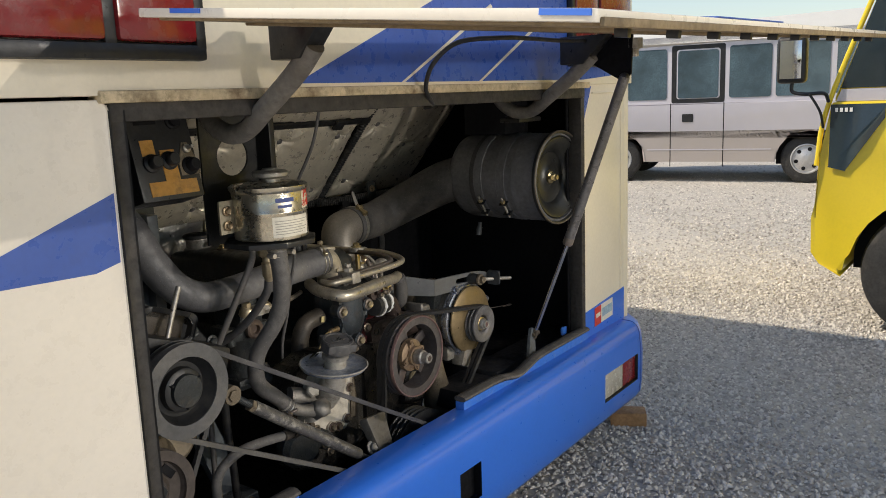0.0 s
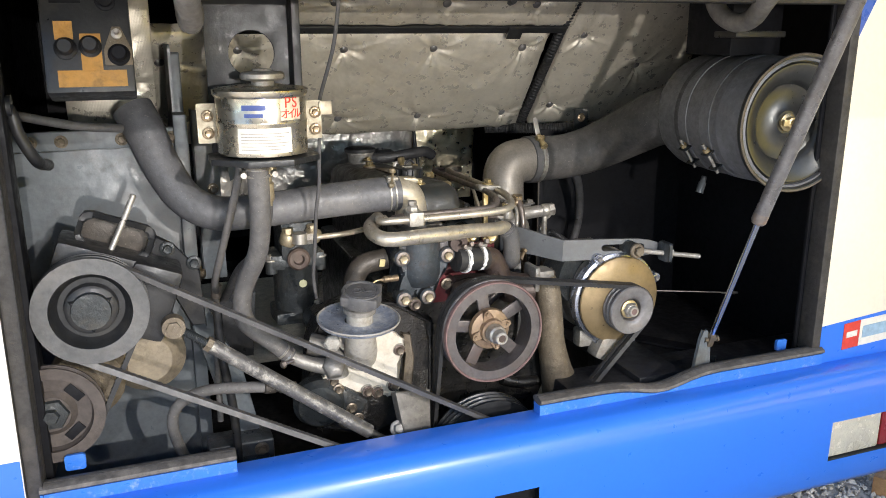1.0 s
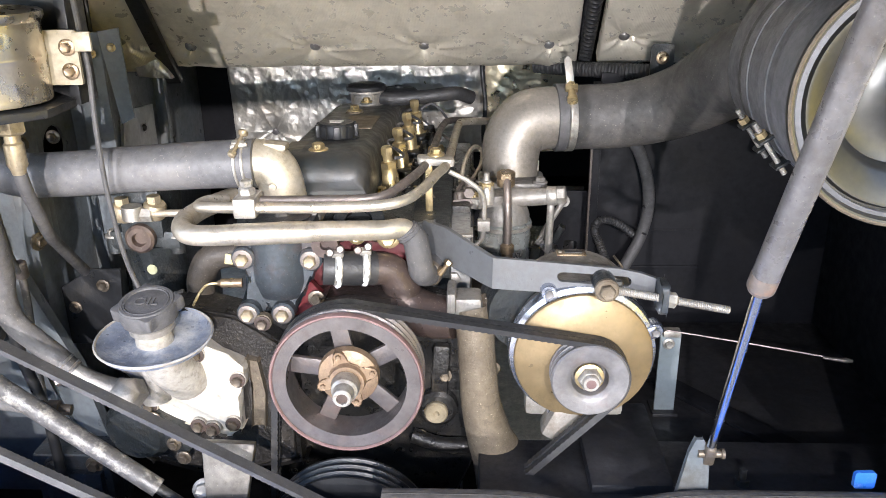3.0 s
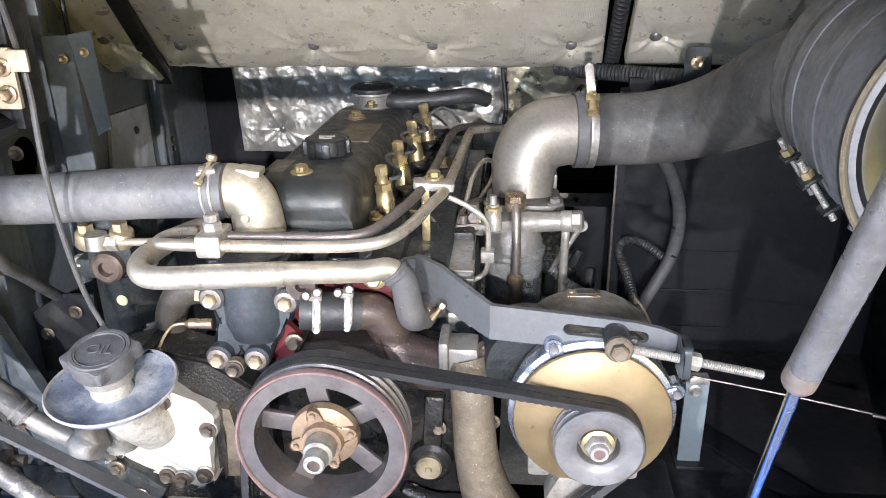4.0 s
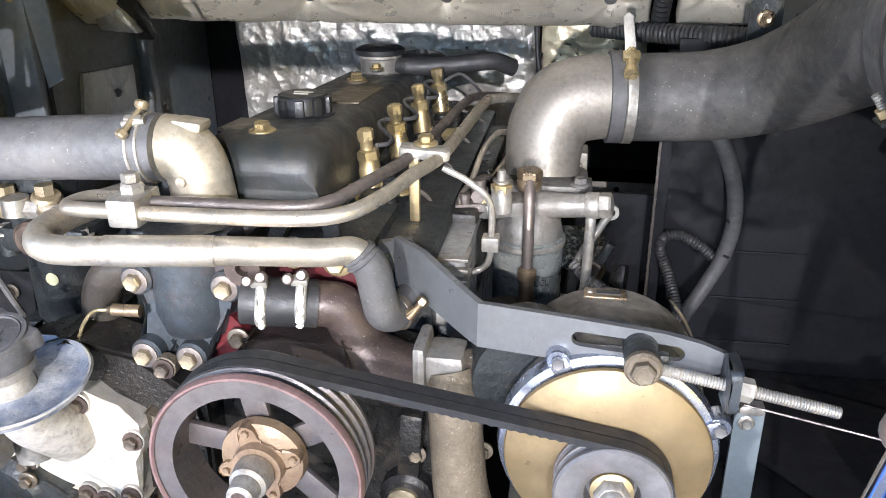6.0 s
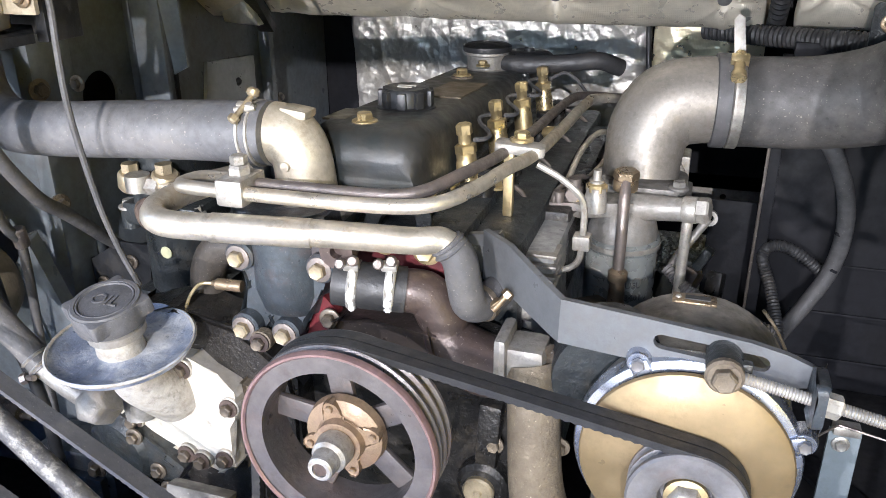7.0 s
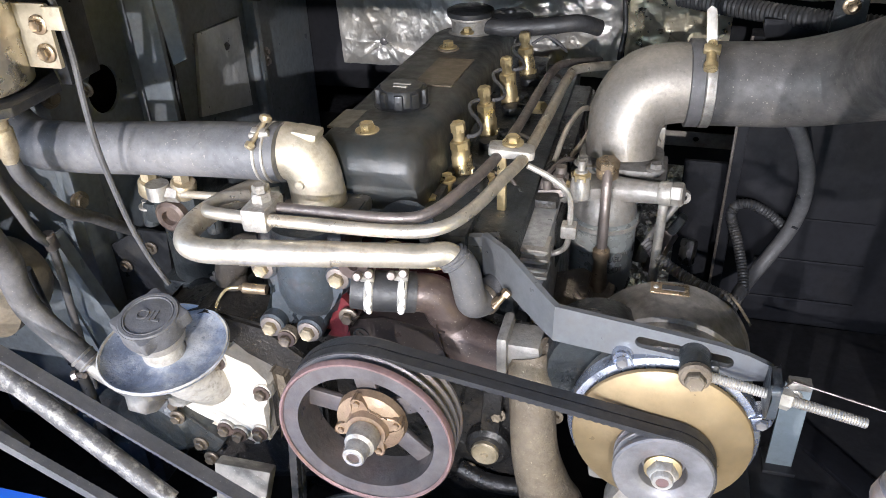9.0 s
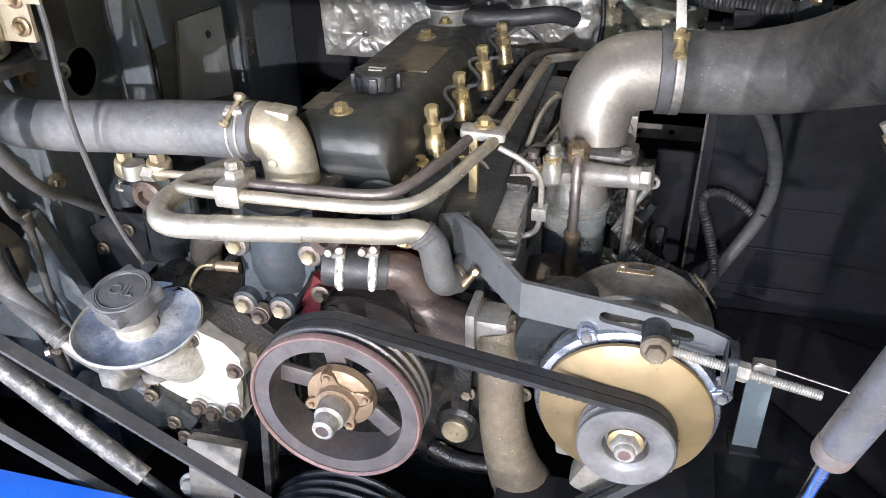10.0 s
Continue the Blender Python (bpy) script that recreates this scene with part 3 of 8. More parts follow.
lamp = part("reversing_lamp", box(2.672, 2.848, 1.302, 1.36, 0.254, 0.362, 0.008), LENS_CLEAR, bus, "clear reversing lamp let into the bumper")
part("rear_fog_lamp", box(2.852, 2.970, 1.303, 1.36, 0.254, 0.362, 0.008), LENS_RED, bus, "red lamp let into the bumper")
for j, (x0, x1, z0, z1) in enumerate(((2.660, 2.982, 0.364, 0.372), (2.660, 2.982, 0.244, 0.252), (2.660, 2.670, 0.252, 0.364), (2.972, 2.982, 0.252, 0.364))):
    part("lamp_bezel", box(x0, x1, 1.296, 1.345, z0, z1, 0.002), BLACK, bus)

# upper tail lamps, two red lenses in a dark frame
part("lamp_frame", merged(box(0.56, 1.045, YR - 0.028, YR + 0.0, 1.492, 1.522, 0.008), box(1.022, 1.045, YR - 0.028, YR, 1.51, 1.78, 0.006), box(0.835, 0.858, YR - 0.026, YR, 1.51, 1.78, 0.004), box(0.56, 1.045, YR - 0.012, YR, 1.50, 1.78, 0.004)), BLACK, bus, "dark frame of the tail lamps")
for x0, x1 in ((0.575, 0.835), (0.858, 1.022)):
    part("tail_lamp", box(x0, x1, YR - 0.034, YR - 0.01, 1.524, 1.78, 0.012), LENS_RED, bus, "dull red tail lamp lens")
single("wooden_chock", block(0.15, 0.09, 0.06, pose(3.085, 1.385, 0.030, 0, 0, -62), 0.008), WOOD, "bare brown wooden block lying on gravel", "wooden block")

part("lamp_frame", merged(box(2.555, 3.04, YR - 0.028, YR, 1.492, 1.522, 0.008), box(2.555, 2.578, YR - 0.028, YR, 1.51, 1.78, 0.006), box(2.742, 2.765, YR - 0.026, YR, 1.51, 1.78, 0.004), box(2.555, 3.04, YR - 0.012, YR, 1.50, 1.78, 0.004)), BLACK, bus, "dark frame of the tail lamps")
for x0, x1 in ((2.765, 3.025), (2.578, 2.742)):
    part("tail_lamp", box(x0, x1, YR - 0.034, YR - 0.01, 1.524, 1.78, 0.012), LENS_RED, bus, "dull red tail lamp lens")

# the raised hatch
hatch_m = Matrix.Translation((0, 1.21, 1.525)) @ pose(0, 0, 0, 5.4, -1.6, 0)
hatch = part("engine_hatch", bevelled(plate(rounded(0.80, 2.73, -0.785, 0.0, 0.012), 0.014, hatch_m), 0.003), WHITE, bus, "raised white and blue engine hatch")
part("hatch_stripe", plate([(1.2, -0.78), (1.55, -0.78), (2.3, -0.01), (1.7, -0.01)], 0.002, hatch_m @ pose(0, 0, 0.0145)), BLUE_DARK, hatch)
part("hatch_lining", bevelled(plate(rounded(0.812, 2.718, -0.780, -0.03, 0.02), 0.006, hatch_m @ pose(0, 0, -0.004)), 0.002), BROWN, hatch, "rusty tan inner frame of the hatch")
for k in range(4):
    part("hatch_rib", block(0.05, 0.68, 0.006, hatch_m @ pose(1.0 + 0.5 * k, -0.39, -0.006), 0.002), BROWN, hatch)
part("hatch_lip", block(1.90, 0.006, 0.010, hatch_m @ pose(1.765, -0.787, 0.001), 0.002), BROWN, hatch, "rusty folded lip of the hatch")
for y_, w_ in ((-0.752, 0.060), (-0.125, 0.070)):
    part("edge_stripe", block(0.003, w_, 0.007, hatch_m @ pose(0.7995, y_, 0.010), 0), BLUE, hatch)
for k in range(11):
    part("hatch_clip", block(0.012, 0.018, 0.012, hatch_m @ pose(0.95 + 0.165 * k, -0.75, -0.009), 0.002), BLACK, hatch)
part("hatch_latch", lathe([(0.03, 0), (0.03, 0.03), (0.018, 0.035), (0.018, 0.055), (0, 0.055)], hatch_m @ Vector((2.44, -0.12, -0.02)), (0, 0, -1), 16), STEEL, hatch)
for x, xb in ((1.165, 1.19), (2.36, 2.42)):
    part("hinge_bracket", bevelled(plate([(-0.035, -0.03), (0.125, -0.03), (0.125, 0.055), (0.045, 0.055)], 0.05, Matrix(((0, 0, 1, x - 0.025), (1, 0, 0, 1.165), (0, -1, 0, 1.545), (0, 0, 0, 1)))), 0.004), BLACK, bus, "dark steel hinge bracket")
    part("hinge_arm", tube([(x, 1.19, 1.515), (x + 0.005, 1.25, 1.465), ((x + xb) / 2, 1.36, 1.395), (xb, 1.44, 1.352), (xb, 1.50, 1.345), (xb, 1.56, 1.375), (xb, 1.60, 1.44)], 0.022, 14), ARM, bus, "bent steel hinge arm, grey with dust")
part("hatch_cable", tube([(2.37, 1.20, 1.560), (2.20, 1.215, 1.556), (2.02, 1.215, 1.556), (1.86, 1.21, 1.552), (1.74, 1.26, 1.540), (1.70, 1.31, 1.49), (1.73, 1.36, 1.43), (1.79, 1.385, 1.388), (1.80, 1.42, 1.38)], 0.006, 8), RUBBER_NEW, bus, "black cable hanging to the hatch")
part("hatch_gusset", bevelled(plate([(-0.03, -0.02), (0.18, -0.02), (0.175, 0.10), (0.15, 0.125), (0.0, 0.04)], 0.006, Matrix(((0, 0, 1, 2.41), (-1, 0, 0, 1.26), (0, -1, 0, 1.555), (0, 0, 0, 1)))), 0.001), DARK, bus, "dark triangular gusset")

# gas strut that holds the hatch
strut = thing("gas_strut", (2.356, 1.405, 0.58), "grey gas strut with a bright rod, standing on the sill", "gas strut")
foot, joint, top = Vector((2.362, 1.416, 0.586)), Vector((2.348, 1.277, 0.917)), Vector((2.392, 1.098, 1.445))
part("cylinder", tube([joint, joint.lerp(top, 0.5), top], 0.0165, 18, smooth=False), STRUT, strut, "dusty grey strut cylinder")
part("collar", lathe([(0.009, -0.006), (0.014, -0.004), (0.0169, 0.002), (0.0169, 0.022), (0.0165, 0.022)], joint, top - joint, 18), mat("scuffed_strut_end", (0.20, 0.17, 0.15), 0.5, 0.2, 0.2, 20.0, (0.33, 0.17, 0.08), 0.4, 40.0), strut)
part("rod", tube([foot + (joint - foot) * 0.05, joint], 0.0068, 14, smooth=False), ROD, strut, "bright blue-grey piston rod")
part("top_joint", lathe([(0.010, -0.014), (0.013, -0.008), (0.013, 0.008), (0.010, 0.014)], top, (1, 0, 0), 16), BLACK, strut)
part("foot_clevis", merged(block(0.016, 0.020, 0.038, facing(foot, joint - foot), 0.004), lathe([(0.0065, -0.017), (0.0065, 0.017), (0.0085, 0.017), (0.0085, 0.022), (0, 0.022)], foot, (1, 0, 0), 10)), BOLT_DARK, strut)
part("foot_bracket", bevelled(plate([(-0.028, -0.085), (0.022, -0.085), (0.016, 0.0), (0.006, 0.022), (-0.006, 0.022), (-0.014, 0.0)], 0.008, Matrix(((1, 0, 0, 2.346), (0, 0, 1, 1.416), (0, 1, 0, 0.588), (0, 0, 0, 1)))), 0.0015), GREY, strut)

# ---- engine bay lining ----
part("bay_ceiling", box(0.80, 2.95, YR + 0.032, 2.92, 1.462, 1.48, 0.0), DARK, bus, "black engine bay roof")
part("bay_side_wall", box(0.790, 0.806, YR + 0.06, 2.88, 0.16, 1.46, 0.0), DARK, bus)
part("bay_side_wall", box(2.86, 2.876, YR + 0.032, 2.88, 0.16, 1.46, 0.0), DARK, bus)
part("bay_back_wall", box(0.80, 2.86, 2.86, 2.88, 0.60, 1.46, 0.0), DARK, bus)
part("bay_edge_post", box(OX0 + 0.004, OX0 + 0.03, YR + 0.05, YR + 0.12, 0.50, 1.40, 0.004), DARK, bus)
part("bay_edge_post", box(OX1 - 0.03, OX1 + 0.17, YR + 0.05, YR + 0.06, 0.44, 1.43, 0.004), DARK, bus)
# grey bulkhead behind the compressor, with a folded top edge
part("bulkhead", merged(box(0.806, 1.155, 1.820, 1.826, 0.16, 1.085, 0.001), box(0.806, 1.155, 1.80, 1.826, 1.08, 1.122, 0.004)), GREY, bus, "grey painted sheet bulkhead")
for x in (0.865, 0.925, 1.046, 1.150):
    bolt(bus, (x, 1.80, 1.10), BACK, 0.009, SAND)
part("bulkhead_post", box(1.155, 1.185, 1.79, 1.86, 0.16, 1.15, 0.005), GREY, bus)
# deep side wall with ribs, round hole and foil patch
wall_hole = disc(1.955, 0.922, 0.044, 24)
part("deep_side_wall", plate(rounded(1.86, 2.85, 0.16, 1.30, 0.01), 0.006, Matrix(((0, 0, -1, 1.165), (1, 0, 0, 0), (0, 1, 0, 0), (0, 0, 0, 1))), [wall_hole]), GREY, bus, "grey painted side wall of the bay")
# dark block added behind the round hole to give the shade inside
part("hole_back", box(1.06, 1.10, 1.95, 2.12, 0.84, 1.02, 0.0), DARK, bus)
for y, w_ in ((1.86, 0.02), (2.045, 0.03), (2.075, 0.012), (2.50, 0.03)):
    part("wall_rib", box(1.163, 1.163 + w_, y, y + 0.022, 0.16, 1.28, 0.004), GREY, bus)
part("hanging_flap", bevelled(plate([(1.268, 1.143), (1.312, 1.150), (1.318, 0.972), (1.290, 0.958)], 0.003, upright(2.0)), 0.001), GREY, bus, "grey hanging steel flap")
part("wall_pillar", merged(box(1.205, 1.266, 2.01, 2.02, 0.70, 1.14, 0.002), box(1.205, 1.211, 2.01, 2.06, 0.70, 1.14, 0.002)), GREY, bus)
for x, z in ((1.250, 1.10), (1.292, 1.112)):
    bolt(bus, (x, 2.0, z), BACK, 0.006, BRASS)
for y, z in ((1.80, 0.965), (1.795, 0.778)):
    bolt(bus, (1.186, y, z), (1, -0.3, 0), 0.0115, SAND)
for y, z in ((1.886, 0.585), (1.966, 0.582), (2.092, 0.824), (2.58, 0.79), (2.58, 0.765)):
    bolt(bus, (1.166, y, z), (1, 0, 0), 0.008, STEEL)
part("wall_plate", bevelled(plate([(1.19, 0.54), (1.30, 0.54), (1.315, 0.705), (1.255, 0.705), (1.19, 0.665)], 0.006, upright(1.835)), 0.0015), BLACK, bus, "bolted black plate")
for p in ((1.213, 1.829, 0.624), (1.277, 1.829, 0.672), (1.233, 1.829, 0.972)):
    bolt(bus, p, BACK, 0.0085, BOLT_DARK)
part("wiring_conduit", tube([(1.19, 2.14, 1.25), (1.19, 2.14, 0.9), (1.19, 2.13, 0.5)], 0.005, 8), BLACK, bus)


def foil_sheet(name, corners, nx, ny, bulge, buttons, material, label, seed, creases=0.004, hem=0.012, crumple=0.0011, folds=0.0, grain=1.0, knob=1.0, soft=75):
    """A padded sheet between four corners (lower left, lower right, upper right, upper left) with pulled-in buttons."""
    a, b, c, d = (Vector(v) for v in corners)
    n = (b - a).cross(d - a).normalized()
    wide, high = (b - a).length, (d - a).length
    bm = bmesh.new()
    rows = []
    for j in range(ny + 1):
        v = j / ny
        row = []
        for i in range(nx + 1):
            u = i / nx
            p = (a * (1 - u) + b * u) * (1 - v) + (d * (1 - u) + c * u) * v
            edge = min(u * wide, (1 - u) * wide, v * high, (1 - v) * high)
            h = bulge * (1 - math.exp(-edge / 0.035))
            for bu, bv in buttons:
                dx, dy = (u - bu) * wide, (v - bv) * high
                rr = math.hypot(dx, dy)
                h -= bulge * 1.15 * math.exp(-(rr / 0.022) ** 1.2)
                if rr > 1e-4:
                    th = math.atan2(dy, dx)
                    sharp = 1 - 2 * abs(math.sin(4.5 * th + seed * 2.1 + bu * 9 + 0.7 * math.sin(2 * th + bv * 5))) ** 0.6
                    fold = sharp * (0.5 + 0.5 * math.sin(3 * th + bu * 21)) * math.exp(-rr / 0.06) * (1 - math.exp(-rr / 0.012))
                    h += fold * creases * 2.3
            q = p * 9 + Vector((seed * 7.7, 0, 0))
            h += creases * (noise.noise(q) + 0.6 * noise.noise(q * 2.7))
            ridge = sum((0.48 ** o) * (1 - 2.2 * abs(noise.noise(q * (1.6 * grain * 2.1 ** o) + Vector((0, 3.1 * o, 0))))) for o in range(3))
            h += crumple * ridge
            if folds:
                # long sharp pleats, mostly upright, each broken into facets
                bent = Vector((u * wide * 13 + 0.9 * noise.noise(q * 0.5), v * high * 3.5, seed * 3.3))
                h += folds * (1 - 2 * abs(noise.noise(bent))) + 0.45 * folds * (1 - 2 * abs(noise.noise(bent * 2.3 + Vector((4.1, 0, 0)))))
            row.append(bm.verts.new(p + n * h))
        rows.append(row)
    for j in range(ny):
        for i in range(nx):
            bm.faces.new((rows[j][i], rows[j][i + 1], rows[j + 1][i + 1], rows[j + 1][i]))
    rim = [e for e in bm.edges if len(e.link_faces) == 1]
    got = bmesh.ops.extrude_edge_only(bm, edges=rim)
    bmesh.ops.translate(bm, vec=-n * (bulge + hem), verts=[v for v in got["geom"] if isinstance(v, bmesh.types.BMVert)])
    ob = part(name, bm, material, bus, label, smooth=soft)
    for bu, bv in buttons:
        p = (a * (1 - bu) + b * bu) * (1 - bv) + (d * (1 - bu) + c * bu) * bv
        part("quilt_button", lathe([(0.014 * knob, -0.006), (0.014 * knob, 0.0), (0.012 * knob, 0.005), (0.007 * knob, 0.009), (0, 0.010)], p - n * 0.003, n, 16), STRUT, ob)
    return ob


# the sloped quilt over the engine: lower row of buttons low and deep, upper row higher and nearer the back
def on_slope(x, k):
    return (x, 2.318 - 0.245 * k, 1.040 + 0.290 * k)


foil_sheet("insulation_quilt", (on_slope(1.30, -0.05), on_slope(2.252, -0.05), on_slope(2.240, 1), on_slope(1.27, 1)), 220, 80, 0.020,
           ((0.06, 0.17), (0.365, 0.17), (0.63, 0.17), (0.93, 0.17), (0.07, 0.84), (0.365, 0.84), (0.635, 0.84), (0.925, 0.84)), QUILT, "dusty foil-faced insulation quilt with sunk buttons", 1)
foil_sheet("insulation_quilt", ((1.27, 2.045, 1.345), (2.30, 2.045, 1.345), (2.30, 1.955, 1.455), (1.27, 1.955, 1.455)), 160, 30, 0.016, ((0.3, 0.5), (0.6, 0.5), (0.86, 0.5)), QUILT, "dusty foil-faced insulation quilt", 2)
foil_sheet("insulation_quilt", (on_slope(2.30, -0.03), on_slope(2.80, -0.03), on_slope(2.80, 1.3), on_slope(2.30, 1.3)), 120, 100, 0.020, ((0.10, 0.17), (0.12, 0.74), (0.6, 0.5)), QUILT, "dusty foil-faced insulation quilt", 3)
foil_sheet("insulation_quilt", ((1.185, 2.30, 1.02), (1.29, 2.30, 1.02), (1.27, 2.10, 1.33), (1.02, 2.02, 1.33)), 50, 60, 0.016, ((0.45, 0.25), (0.4, 0.75)), QUILT, "dusty foil-faced insulation quilt", 4)
foil_sheet("insulation_quilt", ((0.93, 1.99, 1.10), (1.13, 1.99, 1.10), (1.13, 1.93, 1.42), (0.93, 1.93, 1.42)), 50, 50, 0.016, ((0.7, 0.35),), QUILT, "dusty foil-faced insulation quilt", 5)
# quilt fixing bars
part("quilt_bar", block(1.0, 0.022, 0.022, pose(1.78, 2.055, 1.337, 40, 0, 0), 0.003), BLACK, bus)
part("quilt_bar", tube([(2.272, 2.335, 1.03), (2.272, 2.065, 1.335), (2.29, 1.96, 1.455)], 0.015, 10, rib=(0.012, 0.0015), smooth=False), BLACK, bus, "black corrugated conduit")
part("quilt_bar", block(0.035, 0.02, 0.46, Matrix.Translation((1.285, 2.19, 1.165)) @ pose(0, 0, 0, 41, 0, 0), 0.003), BLACK, bus)
part("hook_plate", block(0.045, 0.012, 0.04, pose(2.11, 2.045, 1.325, 40, 0, 0), 0.002), BLACK, bus)
# bright foil behind the engine
foil_sheet("foil_lining", ((1.285, 2.80, 0.697), (2.040, 2.80, 0.697), (2.040, 2.76, 1.10), (1.285, 2.76, 1.10)), 240, 120, 0.020, ((0.161, 0.165), (0.626, 0.22)), FOIL, "bright crumpled foil lining", 6, 0.005, crumple=0.0019, folds=0.0026, grain=2.2, soft=14)
foil_sheet("foil_lining", ((2.046, 2.80, 0.697), (2.29, 2.80, 0.697), (2.29, 2.76, 1.10), (2.046, 2.76, 1.10)), 80, 120, 0.018, ((0.62, 0.2),), GOLD_FOIL, "yellowed foil lining with a woven backing", 9, 0.005, crumple=0.0016, folds=0.0022, grain=2.0, soft=14)
part("lining_cable", tube([(2.030, 2.735, 1.06), (2.038, 2.735, 0.93), (2.046, 2.725, 0.85), (2.040, 2.70, 0.78), (2.046, 2.66, 0.70)], 0.0065, 10), BLACK, bus, "black cable over the foil seam")
foil_sheet("foil_patch", ((1.172, 2.232, 0.755), (1.172, 2.458, 0.695), (1.172, 2.461, 0.912), (1.172, 2.275, 0.927)), 24, 30, 0.006, ((0.62, 0.74),), DULL_FOIL, "dull foil patch on the side wall", 7, 0.002, crumple=0.0007, grain=2.0, knob=0.75)
foil_sheet("foil_patch", ((1.222, 2.28, 1.011), (1.302, 2.28, 1.006), (1.250, 2.278, 1.084), (1.206, 2.278, 1.083)), 24, 24, 0.008, (), FOIL, "crumpled foil patch", 8, 0.004, crumple=0.003)
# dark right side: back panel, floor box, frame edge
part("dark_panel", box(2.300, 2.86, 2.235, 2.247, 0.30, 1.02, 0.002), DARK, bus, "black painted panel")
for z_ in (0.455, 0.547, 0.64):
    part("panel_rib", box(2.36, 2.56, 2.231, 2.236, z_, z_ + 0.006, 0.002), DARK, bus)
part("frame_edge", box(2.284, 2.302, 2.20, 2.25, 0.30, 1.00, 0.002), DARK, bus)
part("edge_lip", box(2.279, 2.284, 2.198, 2.204, 0.30, 1.00, 0.001), DRAB, bus, "worn edge of the frame")
part("drilled_strap", plate(rounded(2.10, 2.33, 0.603, 0.640, 0.003), 0.004, upright(2.62), [disc(2.161, 0.618, 0.007, 12), disc(2.238, 0.622, 0.007, 12)]), CAST, bus, "drilled grey steel strap")
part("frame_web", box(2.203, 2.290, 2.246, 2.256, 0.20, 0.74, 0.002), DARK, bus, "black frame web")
part("floor_box", box(2.27, 2.86, 1.60, 2.23, 0.30, 0.402, 0.006), FLOOR, bus, "black floor box")
part("front_shelf", box(2.02, 2.86, YR + 0.035, 1.62, 0.40, 0.468, 0.006), FLOOR, bus)
part("step_box", box(2.20, 2.335, 1.47, 1.72, 0.38, 0.485, 0.008), FLOOR, bus)
part("frame_brace", block(0.05, 0.55, 0.01, pose(2.47, 1.86, 0.41, 0, 0, 38), 0.003), DARK, bus)
part("undertray", box(0.81, 2.05, YR + 0.04, 2.63, 0.17, 0.185, 0.0), DARK, bus)
part("undertray", box(2.05, 2.28, YR + 0.04, 2.0, 0.17, 0.185, 0.0), DARK, bus)
part("floor_bolt", lathe([(0.012, 0), (0.012, 0.012), (0.006, 0.012), (0.006, 0.03), (0, 0.03)], (2.45, 1.50, 0.468), UP, 10), BLACK, bus)

# ---- the engine ----
engine = thing("engine", (1.80, 2.0, 0.25), "grimy grey diesel engine with belts and pulleys facing back", "engine")
# block and head, a stepped casting with a red-painted strip
part("engine_block", merged(box(1.62, 1.99, 1.70, 2.52, 0.25, 0.70, 0.02), box(1.66, 1.97, 1.72, 2.50, 0.69, 0.83, 0.012)), IRON, engine, "dark cast engine block", smooth=50)
part("cylinder_head", box(1.655, 1.90, 1.71, 2.50, 0.795, 0.845, 0.006), IRON, engine, "dark cylinder head")
part("block_face", box(1.66, 1.895, 1.690, 1.702, 0.64, 0.832, 0.004), RED, engine, "red painted front face of the block")
front = [(1.60, 0.70), (1.66, 0.735), (1.90, 0.74), (2.0, 0.715), (2.04, 0.62), (2.03, 0.45), (1.98, 0.33), (1.62, 0.33), (1.57, 0.45), (1.565, 0.62)]
part("front_cover", bevelled(plate(front, 0.04, upright(1.655)), 0.008, 2), OILY, engine, "oily dark front cover")
part("cover_boss", merged(lathe([(0.035, 0), (0.035, 0.02), (0.028, 0.026), (0, 0.026)], (1.947, 1.655, 0.52), BACK, 20), block(0.03, 0.02, 0.12, pose(1.952, 1.645, 0.585, 0, 4, 0), 0.006)), OILY, engine)
part("core_plug", lathe([(0.0215, 0), (0.0215, 0.006), (0.019, 0.009), (0.006, 0.009), (0.004, 0.012), (0, 0.012)], (1.945, 1.629, 0.518), BACK, 24), ZINC, engine, "round pale core plug")
for p in ((1.960, 1.642, 0.583), (2.045, 1.64, 0.60), (1.915, 1.645, 0.455), (1.96, 1.645, 0.70), (1.64, 1.645, 0.70), (1.975, 1.645, 0.43)):
    bolt(engine, p, BACK, 0.0085, SAND)
part("oil_passage", tube([(1.90, 1.64, 0.46), (1.95, 1.635, 0.445), (2.0, 1.64, 0.44)], 0.014, 10), OILY, engine)
part("front_rib", merged(*[block(0.012, 0.03, 0.13, pose(1.625 + 0.022 * k, 1.645, 0.50, 0, -55 + 18 * k, 0), 0.004) for k in range(4)]), SAND, engine)

# rocker cover
def rocker():
    prof = [(-0.086, 0.0), (-0.084, 0.055), (-0.078, 0.085), (-0.060, 0.100), (0.060, 0.100), (0.078, 0.085), (0.084, 0.055), (0.086, 0.0)]
    ys = [(1.738, 0.55, 0.94), (1.750, 0.86, 0.97), (1.770, 0.965, 0.99), (1.80, 0.97, 1.0), (2.10, 0.79, 1.0), (2.42, 0.60, 1.0), (2.46, 0.52, 0.98)]
    bm, rows = bmesh.new(), []
    for y, kz, kx in ys:
        rows.append([bm.verts.new((1.741 + x * kx * 1.03, y, 0.858 + z * kz)) for x, z in prof])
    for a, b in zip(rows, rows[1:]):
        for k in range(len(prof) - 1):
            bm.faces.new((a[k], a[k + 1], b[k + 1], b[k]))
    bm.faces.new(rows[0][::-1])
    bm.faces.new(rows[-1])
    return bevelled(bm, 0.006, 2, 24)


